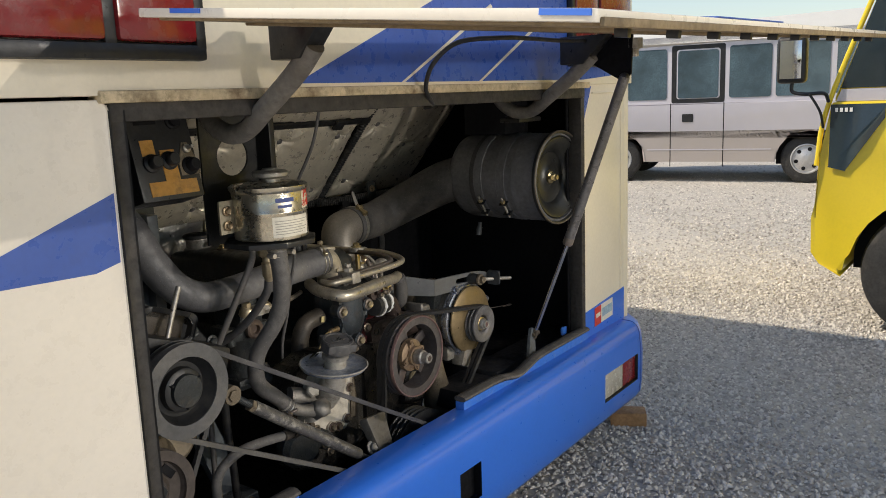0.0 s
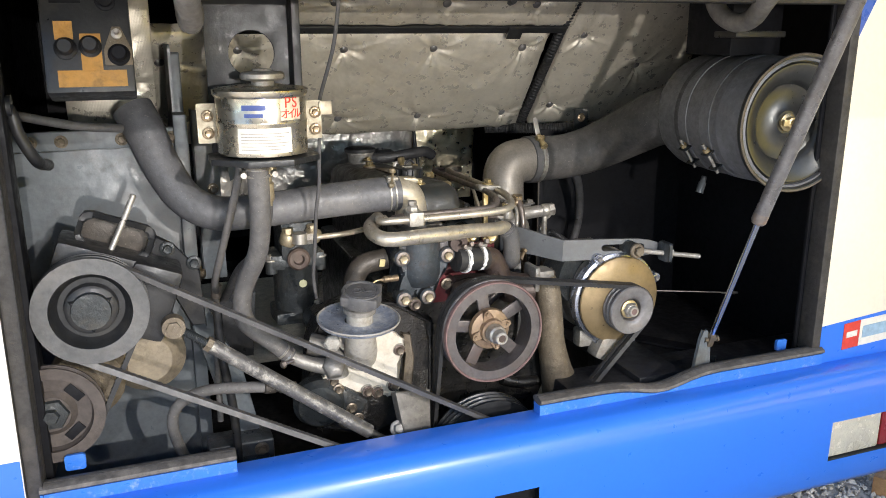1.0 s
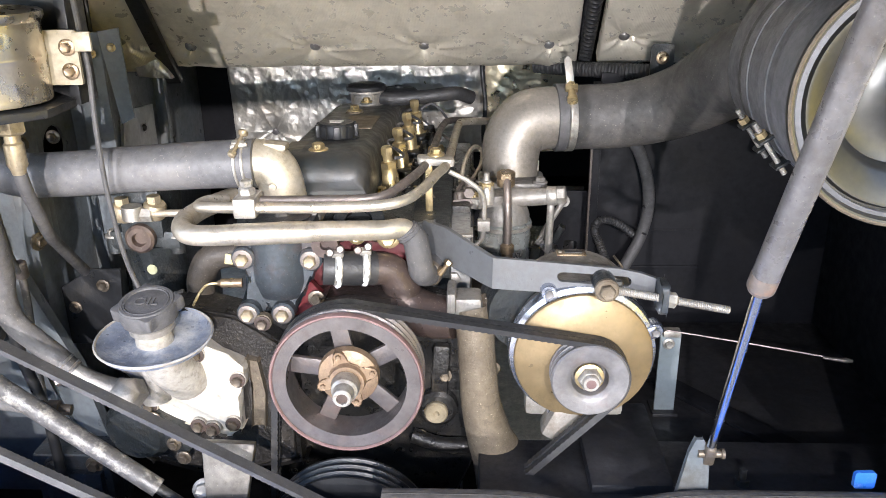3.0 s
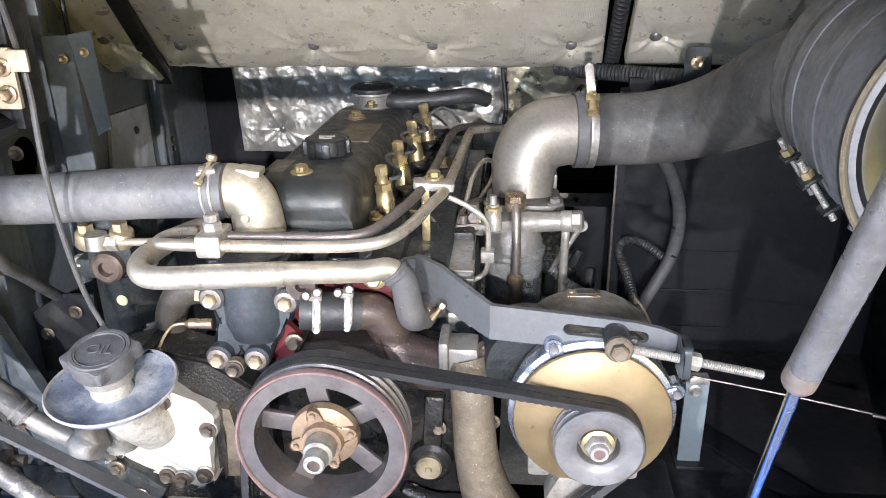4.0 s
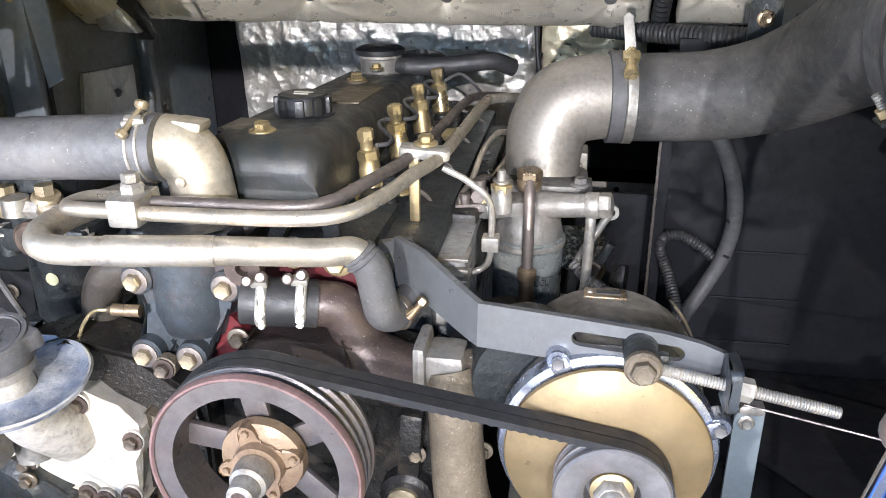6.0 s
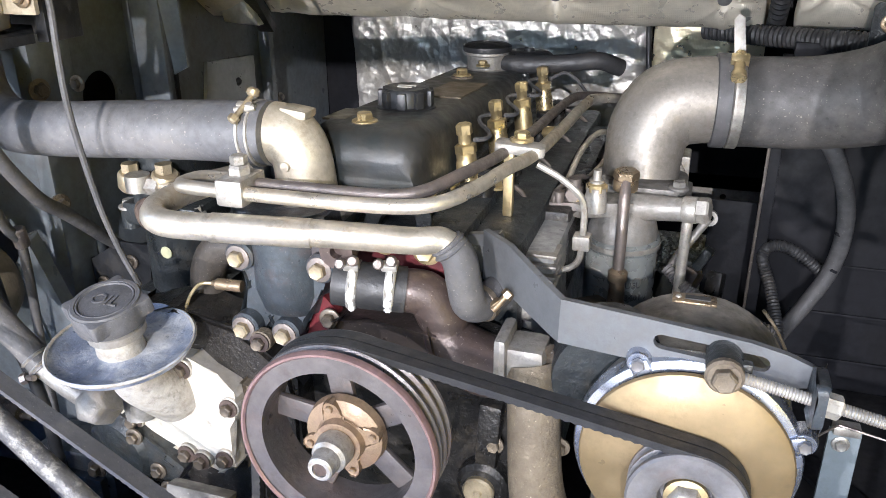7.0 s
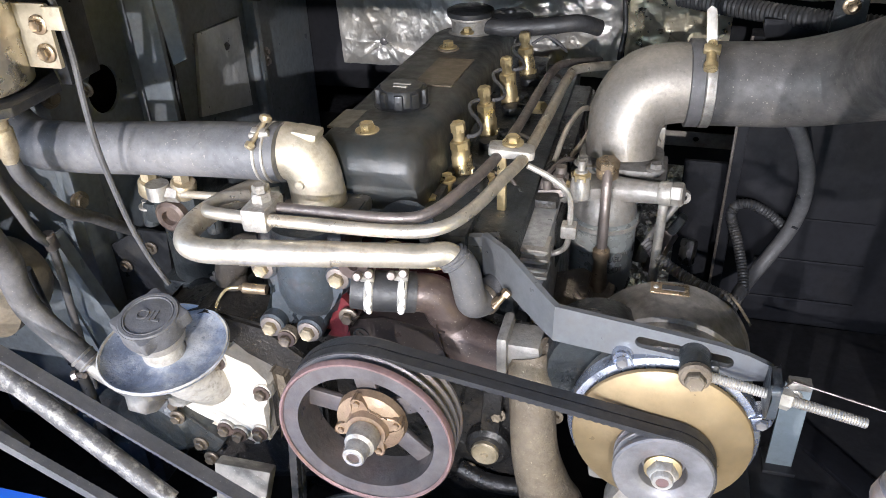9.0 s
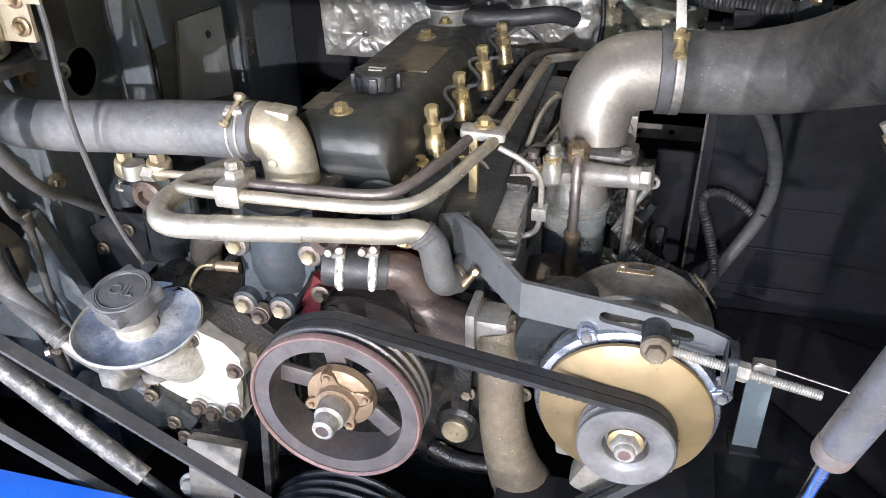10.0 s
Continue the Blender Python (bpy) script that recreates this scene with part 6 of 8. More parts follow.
part("lid_bead", lathe([(0.1625, -0.0052), (0.165, -0.0068), (0.1675, -0.0042)], ac0, acd, 64, caps=False), SAND, lid, "worn bare bead")
part("wing_nut", merged(lathe([(0.022, 0), (0.022, 0.006), (0.014, 0.010), (0.013, 0.022), (0.008, 0.024), (0.008, 0.032), (0, 0.032)], ac0 + acd * 0.040, -acd, 20), block(0.05, 0.008, 0.018, Matrix.Translation(ac0 + Vector((0, 0.022, 0))), 0.004)), BRASS, lid, "yellow plated wing nut")
for dy in (0.150, 0.250):
    hoop = part("drum_band", lathe([(0.1582, -0.019), (0.1600, -0.017), (0.1600, 0.017), (0.1582, 0.019)], ac0 + acd * dy, acd, 56, caps=False), DRUM, air, "flat band round the drum")

    def round_drum(deg_, r):
        return ac0 + acd * dy + Vector((r * math.cos(radians(deg_)), 0, r * math.sin(radians(deg_))))
    for deg_ in (209, 225):
        part("band_ear", block(0.030, 0.026, 0.005, facing(round_drum(deg_, 0.169), (-math.sin(radians(216)), 0, math.cos(radians(216)))), 0.002), IRON, hoop)
    a0_, a1_ = round_drum(200, 0.176), round_drum(231, 0.176)
    part("band_bolt", tube([a0_, a1_], 0.0042, 10, rib=(0.003, 0.0004), smooth=False), STEEL, hoop, "threaded tee bolt")
    part("band_nut", lathe([(0.0088, 0), (0.0088, 0.009), (0.007, 0.010)], a0_.lerp(a1_, 0.17), a1_ - a0_, 6), BRASS, hoop)
part("hanger_band", lathe([(0.1582, -0.018), (0.1592, -0.016), (0.1592, 0.016), (0.1582, 0.018)], ac0 + acd * 0.27, acd, 56, caps=False), RUBBER, air)
part("hanger_bracket", box(2.50, 2.66, 1.60, 1.78, 1.265, 1.44, 0.006), DARK, air, "black steel hanger")
part("hanger_pad", box(2.43, 2.58, 1.50, 1.58, 1.31, 1.325, 0.003), BLACK, air)

# power steering oil tank on its plate
ps = thing("power_steering_tank", (1.30, 1.545, 1.085), "brass-toned oil tank strapped to a black plate", "oil tank")
pc = Vector((1.313, 1.525, 1.092))
tank = part("tank", lathe([(0.072, 0), (0.0865, 0.003), (0.0875, 0.010), (0.0875, 0.062), (0.0888, 0.064), (0.0888, 0.068), (0.0875, 0.070), (0.0875, 0.112), (0.0895, 0.114), (0.0930, 0.119), (0.0930, 0.126), (0.088, 0.129), (0.05, 0.134), (0, 0.134)], pc, UP, 56), CANMETAL, ps, "brass-toned tin tank with paper labels", smooth=40)


def wrap(a0, a1, z0, z1, r, material, parent, name, label=""):
    bm = bmesh.new()
    rows = []
    n = max(2, int(abs(a1 - a0) / 4))
    for k in range(n + 1):
        a = radians(a0 + (a1 - a0) * k / n)
        x, y = pc.x + math.sin(a) * r, pc.y - math.cos(a) * r
        rows.append([bm.verts.new((x, y, pc.z + z)) for z in (z0, z1)])
    for p, q in zip(rows, rows[1:]):
        bm.faces.new((p[0], q[0], q[1], p[1]))
    return part(name, bm, material, parent, label)


wrap(-39, 30, 0.010, 0.058, 0.0882, PAPER, tank, "paper_label", "yellowed paper label with small print")
for k in range(6):
    wrap(-35, 26 - 6 * (k % 3), 0.047 - 0.006 * k, 0.0485 - 0.006 * k, 0.0886, LABEL_GREY, tank, "printed_line")
wrap(-32, -2, 0.091, 0.101, 0.0882, LABEL_BLUE, tank, "maker_label", "small blue maker mark")
wrap(-29, -6, 0.078, 0.085, 0.0882, LABEL_BLUE, tank, "maker_label", "small blue maker mark")


def painted(text, size, m, material, parent, depth=0.0006):
    """Lettering in the built-in font, turned into a mesh."""
    cu = bpy.data.curves.new("letters", "FONT")
    cu.body, cu.size, cu.extrude, cu.align_x, cu.align_y = text, size, depth, "CENTER", "CENTER"
    tmp = new("letters", cu)
    me = bpy.data.meshes.new_from_object(tmp.evaluated_get(bpy.context.evaluated_depsgraph_get()))
    bpy.data.objects.remove(tmp)
    bpy.data.curves.remove(cu)
    bm = bmesh.new()
    bm.from_mesh(me)
    bpy.data.meshes.remove(me)
    bm.transform(m)
    return part("lettering", bm, material, parent)


def round_can(a, z, r=0.0886):
    a = radians(a)
    c = Vector((pc.x + math.sin(a) * r, pc.y - math.cos(a) * r, pc.z + z))
    return Matrix.Translation(c) @ pose(0, 0, 0, 90, 0, math.degrees(a))


wrap(16, 48, 0.071, 0.112, 0.0880, mat("cream_patch", (0.72, 0.62, 0.48), 0.5, 0.2), tank, "name_patch")
painted("P", 0.029, round_can(26, 0.1035), LABEL_RED, tank)
painted("S", 0.029, round_can(37, 0.1035), LABEL_RED, tank)
painted("オ", 0.021, round_can(22, 0.082), LABEL_RED, tank)
painted("イ", 0.021, round_can(31.5, 0.082), LABEL_RED, tank)
painted("ル", 0.021, round_can(41, 0.082), LABEL_RED, tank)
for word, size_, turn_, up_ in FILTER_WORDS:
    painted(word, size_, on_can(turn_, up_), LABEL_BLACK, fuel)
painted("OIL", 0.026, LETTERS_ON_CAP, RUBBER, fc, 0.0015)
part("tank_cap", lathe([(0.022, 0), (0.022, 0.010), (0.040, 0.013), (0.043, 0.016), (0.043, 0.024), (0.038, 0.028), (0.02, 0.030), (0.018, 0.034), (0, 0.034)], pc + Vector((0.005, -0.005, 0.131)), UP, 30), STEEL, tank, "bright screw cap")
tray = [(0.114 * math.cos(radians(22.5 + 45 * k)), 0.114 * math.sin(radians(22.5 + 45 * k))) for k in range(8)]
part("tank_tray", bevelled(plate(tray, 0.012, Matrix.Translation((1.313, 1.530, 1.078))), 0.002), BLACK, ps, "black octagonal tray")
part("mount_plate", bevelled(plate([(1.225, 1.46), (1.405, 1.46), (1.405, 1.075), (1.225, 1.075)], 0.005, upright(1.652), [disc(1.318, 1.283, 0.048, 28)]), 0.001), BLACK, ps, "black mounting plate with a round hole")
part("plate_flange", box(1.395, 1.412, 1.60, 1.66, 1.075, 1.46, 0.002), BLACK, ps)
for x0, x1, bx in ((1.192, 1.238, 1.215), (1.392, 1.440, 1.416)):
    tab = part("mount_tab", bevelled(plate(rounded(x0, x1, 1.112, 1.190, 0.003), 0.004, upright(1.560)), 0.001), TAB, ps, "dull brass-toned mounting tab")
    for z in (1.132, 1.166):
        bolt(tab, (bx + (0.010 if bx > 1.3 else -0.003), 1.556, z), BACK, 0.0078, BRONZE)
part("tab_arm", box(1.435, 1.462, 1.556, 1.562, 1.160, 1.188, 0.002), TAB, ps)
part("outlet_pipe", merged(tube([(1.294, 1.492, 1.08), (1.294, 1.490, 1.05)], 0.017, 14, smooth=False)), STEEL, ps)
for z in (1.067, 1.052):
    part("hose_clip", lathe([(0.023, -0.003), (0.0245, 0), (0.023, 0.003)], (1.294, 1.490, z), UP, 20), STEEL, ps, "wire hose clip")
for dx in (-0.03, 0.03):
    part("clip_screw", lathe([(0.006, -0.01), (0.006, 0.012), (0, 0.012)], (1.294 + dx, 1.476, 1.058), BACK, 10), STEEL, ps)
part("suction_hose", tube([(1.294, 1.490, 1.072), (1.293, 1.480, 1.00), (1.291, 1.486, 0.94), (1.284, 1.508, 0.885), (1.262, 1.545, 0.82), (1.252, 1.552, 0.776), (1.256, 1.554, 0.737), (1.272, 1.553, 0.713), (1.295, 1.551, 0.692), (1.320, 1.550, 0.668), (1.346, 1.548, 0.641)], [0.0215, 0.021, 0.0205, 0.020, 0.020, 0.020, 0.020, 0.0195, 0.019, 0.0188, 0.0188], 16), HOSE_PALE, ps, "dusty grey suction hose")
for k in (0.0, 0.010):
    part("hose_clip", lathe([(0.0192, -0.0025), (0.0212, 0), (0.0192, 0.0025)], (1.332 + k, 1.549, 0.655 - k), (1, -0.05, -1), 20), STEEL, ps, "wire hose clip")
part("clip_screw", merged(tube([(1.332, 1.530, 0.634), (1.350, 1.524, 0.640)], 0.0042, 10, smooth=False), lathe([(0.008, 0), (0.008, 0.008), (0.005, 0.010), (0, 0.010)], (1.331, 1.530, 0.634), (-0.8, -0.4, -0.3), 6)), PIPE_DARK, ps)
part("return_fitting", merged(lathe([(0.015, 0), (0.015, -0.010), (0.012, -0.013), (0.012, -0.050), (0.0150, -0.053), (0.0150, -0.085), (0.0115, -0.092), (0.010, -0.10)], (1.319, 1.556, 1.078), UP, 18), lathe([(0.018, -0.014), (0.0225, -0.017), (0.0225, -0.034), (0.018, -0.038)], (1.319, 1.556, 1.078), UP, 6)), ZINC, ps, "browned return fitting")
part("return_hose", tube([(1.319, 1.556, 0.985), (1.318, 1.566, 0.950), (1.308, 1.605, 0.895), (1.288, 1.66, 0.840), (1.268, 1.72, 0.798), (1.246, 1.82, 0.715), (1.222, 1.93, 0.630)], 0.0105, 12), RUBBER, ps, "thin return hose")
part("drain_hose", tube([(1.268, 1.545, 1.082), (1.261, 1.548, 1.035), (1.236, 1.60, 0.92), (1.210, 1.655, 0.803), (1.211, 1.678, 0.765)], 0.0085, 10), RUBBER, ps, "thin drain hose")
part("drain_tube", tube([(1.211, 1.680, 0.770), (1.208, 1.683, 0.70), (1.202, 1.683, 0.60), (1.198, 1.682, 0.45)], 0.0072, 10), HOSE_PALE, ps, "pale drain tube")
cable = thing("throttle_cable", (1.45, 1.56, 0.7), "thin grey cable hanging in front of the engine", "cable")
part("cable_sheath", tube([(1.472, 1.49, 1.41), (1.462, 1.52, 1.30), (1.440, 1.575, 1.185), (1.440, 1.582, 1.129), (1.436, 1.584, 1.064), (1.434, 1.586, 1.007), (1.428, 1.60, 0.945), (1.425, 1.62, 0.857), (1.424, 1.644, 0.784), (1.432, 1.66, 0.73)], 0.0042, 8), RUBBER, cable)

part("hose_clip", lathe([(0.0095, -0.016), (0.0115, -0.014), (0.0115, 0.014), (0.0095, 0.016)], (1.211, 1.680, 0.768), (0.05, -0.2, 1), 16), PIPE_DARK, ps, "crimped hose sleeve")
# the big radiator hose
RADHOSE = mat("scuffed_hose_rubber", (0.118, 0.118, 0.124), 0.52, 0, 0.22, 8.0, (0.19, 0.18, 0.17), 0.35, 7.0, 0.1, 150, speck=0.35, spec=0.45)
rad = thing("radiator_hose", (1.3, 1.7, 0.9), "thick dusty grey radiator hose bent across the bay", "hose")
nudge(rad, -0.010, -0.002, -0.011)
part("hose", tube([(1.085, 1.80, 1.175), (1.105, 1.775, 1.13), (1.135, 1.745, 1.05), (1.175, 1.715, 0.985), (1.235, 1.695, 0.953), (1.32, 1.688, 0.952), (1.45, 1.692, 0.960), (1.56, 1.698, 0.965), (1.655, 1.70, 0.968)], [0.044, 0.043, 0.041, 0.039, 0.0382, 0.0382, 0.039, 0.040, 0.0415], 26, 10), RADHOSE, rad, "thick rubber hose", smooth=60)
for x in (1.628, 1.641):
    part("hose_clamp", lathe([(0.0405, -0.003), (0.0436, -0.0015), (0.0436, 0.0015), (0.0405, 0.003)], (x, 1.70, 0.967), (1, 0, 0.06), 28), STEEL, rad, "wire hose clamp")
yoke = part("clamp_yoke", merged(block(0.022, 0.010, 0.012, pose(1.634, 1.678, 1.006, 25, 0, 0), 0.003), tube([(1.622, 1.672, 1.002), (1.648, 1.677, 1.006)], 0.0045, 12, smooth=False)), STEEL, rad, "plated hose clamp yoke")
part("clamp_screw", merged(tube([(1.629, 1.660, 0.996), (1.640, 1.690, 1.020)], 0.0035, 10, smooth=False), lathe([(0.006, 0), (0.0085, 0.003), (0.0085, 0.008), (0.005, 0.011), (0, 0.011)], (1.639, 1.688, 1.017), (0.2, 0.4, 0.9), 14), lathe([(0.007, 0), (0.007, 0.007), (0.005, 0.009), (0, 0.009)], (1.629, 1.661, 0.997), (-0.3, -0.7, -0.6), 6)), ZINC, yoke)
part("overflow_hose", tube([(0.83, 1.62, 1.20), (0.90, 1.62, 1.18), (0.98, 1.64, 1.16), (1.06, 1.70, 1.145)], 0.009, 10), RUBBER, rad, "thin grey hose")

# switch box
sw = thing("switch_box", (1.015, 1.52, 1.225), "black rear starter switch box with yellow labels", "switch box")
swm = Matrix.Translation((1.014, 1.485, 1.315)) @ pose(0, 0, 0, -14, 0, 0)
sbody = part("box_body", block(0.146, 0.085, 0.19, swm @ pose(0, 0.0425, 0), 0.006), BLACK, sw, "black painted steel box")
for x0, x1, z0, z1 in ((-0.052, 0.06, -0.085, -0.056), (-0.052, -0.022, -0.002, 0.030), (-0.012, 0.022, -0.058, 0.008)):
    part("yellow_label", block(x1 - x0, 0.002, z1 - z0, swm @ pose((x0 + x1) / 2, -0.0005, (z0 + z1) / 2), 0), YELLOW, sbody, "scuffed yellow label")
for x, z, mt in ((-0.036, -0.018, BLACK), (0.004, -0.015, BLACK), (0.050, -0.030, DARK)):
    part("push_button", lathe([(0.019, 0), (0.019, 0.006), (0.014, 0.010), (0.014, 0.022), (0.011, 0.026), (0, 0.026)], swm @ Vector((x, 0, z)), swm.to_3x3() @ Vector((0, -1, 0)), 22), mt, sbody)
part("toggle_plate", bevelled(plate([(0.026, -0.048), (0.072, -0.048), (0.072, -0.02), (0.056, 0.02), (0.042, 0.02), (0.026, -0.02)], 0.003, swm @ Matrix(((1, 0, 0, 0), (0, 0, -1, 0), (0, 1, 0, 0), (0, 0, 0, 1)))), 0.0006), SAND, sbody, "grey diamond plate")
part("toggle", lathe([(0.009, 0), (0.009, 0.010), (0.004, 0.012), (0.004, 0.03), (0, 0.03)], swm @ Vector((0.049, 0, 0.006)), swm.to_3x3() @ Vector((0, -1, 0)), 12), STEEL, sbody)
part("dial", lathe([(0.018, 0), (0.018, 0.004), (0.013, 0.006), (0.012, 0.012), (0, 0.012)], swm @ Vector((0.035, 0, 0.066)), swm.to_3x3() @ Vector((0, -1, 0)), 22), DARK, sbody)
for k in range(9):
    a = radians(160 - 17 * k)
    part("dial_mark", block(0.003, 0.001, 0.005, swm @ pose(0.035 + 0.024 * math.cos(a), -0.0005, 0.066 + 0.024 * math.sin(a), 0, 90 - math.degrees(a), 0), 0), PAPER, sbody)
part("dark_badge", block(0.05, 0.002, 0.014, swm @ pose(-0.03, -0.0005, 0.068), 0), DARK, sbody)
part("conduit_clamp", merged(tube([(0.845, 1.52, 1.20), (0.875, 1.50, 1.195), (0.885, 1.50, 1.15), (0.905, 1.52, 1.10), (0.915, 1.60, 1.08)], 0.011, 10), lathe([(0.02, -0.02), (0.02, 0.02)], (0.86, 1.50, 1.20), (1, 0, 0), 16)), BLACK, sw, "black lever and clamp")

# air-conditioning compressor and its drive
comp = thing("compressor", (0.97, 1.55, 0.70), "dusty black compressor with a large belt pulley", "compressor")
cc = Vector((0.971, 1.425, 0.832))
DUSTY = mat("dusty_black_pulley", (0.10, 0.10, 0.10), 0.6, 0.2, 0.2, 10.0, (0.17, 0.155, 0.14), 0.35, 9.0, 0.15, 90)
BROWNED = mat("browned_pulley", (0.085, 0.07, 0.062), 0.6, 0.3, 0.25, 12.0, (0.08, 0.065, 0.055), 0.4, 12.0, 0.15, 90)
cpul = part("pulley", lathe(grooved(0.101, 0.012, 2, 0.017, 0.072), cc, (0, 1, 0), 56), DUSTY, comp, "dusty black belt pulley", smooth=30)
part("pulley_web", lathe([(0.073, 0.0), (0.067, 0.020), (0.058, 0.030), (0.048, 0.030), (0.046, 0.014), (0.040, 0.010), (0, 0.010)], cc, (0, 1, 0), 44, caps=False), BLACK, cpul)
part("clutch_plate", lathe([(0.043, 0.016), (0.043, 0.004), (0.038, 0.0), (0, -0.001)], cc + Vector((0, 0.004, 0)), (0, 1, 0), 3, 30), BLACK, cpul)
part("clutch_hub", lathe([(0.036, 0.012), (0.034, -0.002), (0, -0.003)], cc + Vector((0, 0.002, 0)), (0, 1, 0), 30), IRON, cpul)
part("compressor_body", merged(lathe([(0.06, 0.05), (0.075, 0.06), (0.075, 0.19), (0.06, 0.20), (0, 0.20)], cc, (0, 1, 0), 34), block(0.185, 0.12, 0.060, pose(0.997, 1.56, 0.892, 0, 21, 0), 0.012), block(0.095, 0.11, 0.15, pose(1.070, 1.545, 0.815, 0, 21, 0), 0.012)), BLACK, comp, "black cast compressor body")
loop = rounded(-0.072, 0.072, -0.030, 0.040, 0.022)
hole_ = rounded(-0.061, 0.061, -0.024, 0.029, 0.015)
loop_m = pose(1.020, 1.548, 0.938, 0, 21, 0) @ upright(0.0)
part("carry_loop", bevelled(plate(loop, 0.014, loop_m, [hole_]), 0.003), BLACK, comp, "black cast loop")
part("loop_back", block(0.13, 0.02, 0.06, pose(1.018, 1.59, 0.938, 0, 21, 0), 0.004), DRAB, comp)
part("loop_stud", tube([(1.010, 1.540, 0.915), (1.036, 1.550, 0.965), (1.062, 1.555, 1.020)], 0.006, 10), STEEL, comp)
part("mount_arm", bevelled(plate([(1.08, 0.93), (1.13, 0.90), (1.175, 0.84), (1.18, 0.72), (1.15, 0.72), (1.12, 0.80), (1.05, 0.85)], 0.02, upright(1.60)), 0.004), BLACK, comp)
for p in ((1.115, 1.595, 0.895), (1.165, 1.595, 0.86)):
    bolt(comp, p, BACK, 0.010, IRON)
lp = Vector((0.880, 1.440, 0.632))
low = part("idler_pulley", lathe(grooved(0.095, 0.010, 1, 0.018, 0.074), lp, (0, 1, 0), 50), BROWNED, comp, "rusty idler pulley", smooth=30)
part("idler_web", lathe([(0.076, 0.004), (0.070, 0.016), (0.045, 0.018), (0.034, 0.008), (0, 0.008)], lp, (0, 1, 0), 44, caps=False), BROWNED, low)
part("idler_hub", lathe([(0.035, 0.012), (0.030, 0.002), (0.016, 0.000), (0.013, -0.008), (0, -0.008)], lp, (0, 1, 0), 6), IRON, low)
for k in range(4):
    a = radians(90 * k + 40)
    part("idler_slot", block(0.018, 0.004, 0.036, Matrix.Translation(lp + Vector((0.056 * math.cos(a), 0.0155, 0.056 * math.sin(a)))) @ pose(0, 0, 0, 0, -math.degrees(a), 0), 0.0015), DARK, low)
part("idler_housing", lathe([(0.05, 0.04), (0.07, 0.06), (0.075, 0.12), (0, 0.12)], lp + Vector((0.06, 0.05, 0.01)), (0, 1, 0), 30), SAND, comp)
part("compressor_belt", belt_loop([(0.969, 0.832, 0.100), (1.80, 0.345, 0.092)], 1.440, 0.022, 0.011, 0.90), BELT, comp, "long black V belt")
part("idler_belt", belt_loop([(0.969, 0.832, 0.100), (0.880, 0.632, 0.093)], 1.455, 0.0155, 0.010), RUBBER_NEW, comp, "short toothed belt")
ten = thing("tension_rod", (1.3, 1.47, 0.45), "white-flaked tension rod tube with an eye end", "tension rod")
e0, e1, e2 = Vector((1.111, 1.478, 0.768)), Vector((1.170, 1.485, 0.722)), Vector((1.497, 1.462, 0.474))
part("eye", merged(lathe([(0.010, -0.014), (0.022, -0.014), (0.022, 0.012), (0.010, 0.012), (0.010, -0.014)], e0, (0, 1, 0), 28), lathe([(0.014, -0.02), (0.014, -0.014)], e0, (0, 1, 0), 6)), SAND, ten, "round rod eye with a bolt")
part("threaded_rod", tube([e0 + (e1 - e0) * 0.28, e1 + (e2 - e1) * 0.04], 0.0085, 12, rib=(0.004, 0.0006), smooth=False), IRON, ten)
part("lock_nut", lathe([(0.015, 0), (0.015, 0.014)], e1, e2 - e1, 6), SAND, ten)
part("tube", tube([e1 + (e2 - e1) * 0.03, e2], 0.0155, 18, smooth=False), RODTUBE, ten, "tube with flaking white paint")
part("lower_rod", tube([e2, e2 + (e2 - e1) * 0.2], 0.0085, 12, smooth=False), IRON, ten)
low_pipes = thing("low_pipes", (1.3, 1.65, 0.3), "dark hoses low in the bay", "hose")
part("low_hose", tube([(1.125, 1.56, 0.40), (1.105, 1.545, 0.46), (1.093, 1.533, 0.515), (1.095, 1.530, 0.555), (1.118, 1.522, 0.588), (1.165, 1.515, 0.605), (1.23, 1.51, 0.603), (1.30, 1.508, 0.594)], 0.0118, 14), HOSE_PALE, low_pipes, "curved grey hose")
part("hose_union", merged(lathe([(0.010, -0.02), (0.0135, -0.018), (0.0135, 0.004), (0.011, 0.006), (0.011, 0.014), (0.015, 0.014), (0.015, 0.030), (0.009, 0.032), (0.009, 0.05), (0, 0.05)], (1.300, 1.508, 0.594), (1, 0.1, -0.12), 12)), DRAB, low_pipes)
part("mount_block", merged(box(1.165, 1.315, 1.66, 1.74, 0.25, 0.395, 0.008), box(1.19, 1.30, 1.645, 1.665, 0.29, 0.36, 0.004)), IRON_BLUE, low_pipes, "blue-grey painted mounting block")
for x_, z_ in ((1.205, 0.372), (1.285, 0.372)):
    bolt(low_pipes, (x_, 1.658, z_), BACK, 0.011, BOLT_DARK)
part("conduit", tube([(1.205, 1.62, 0.75), (1.21, 1.63, 0.62), (1.225, 1.64, 0.5), (1.23, 1.64, 0.35)], 0.010, 10), BLACK, low_pipes)
part("frame_stay", bevelled(plate([(1.18, 0.75), (1.26, 0.55), (1.30, 0.35), (1.26, 0.35), (1.20, 0.5), (1.15, 0.7)], 0.02, upright(1.72)), 0.003), GREY, low_pipes)
part("gear_housing", lathe([(0.07, 0), (0.08, 0.02), (0.08, 0.10), (0.05, 0.13), (0, 0.13)], (1.055, 1.745, 0.650), BACK, 36), mat("tan_housing_paint", (0.27, 0.225, 0.16), 0.5, 0.2, 0.2, 8.0, (0.13, 0.10, 0.075), 0.35, 9.0, 0.1, 120), low_pipes, "tan round housing behind the rod")

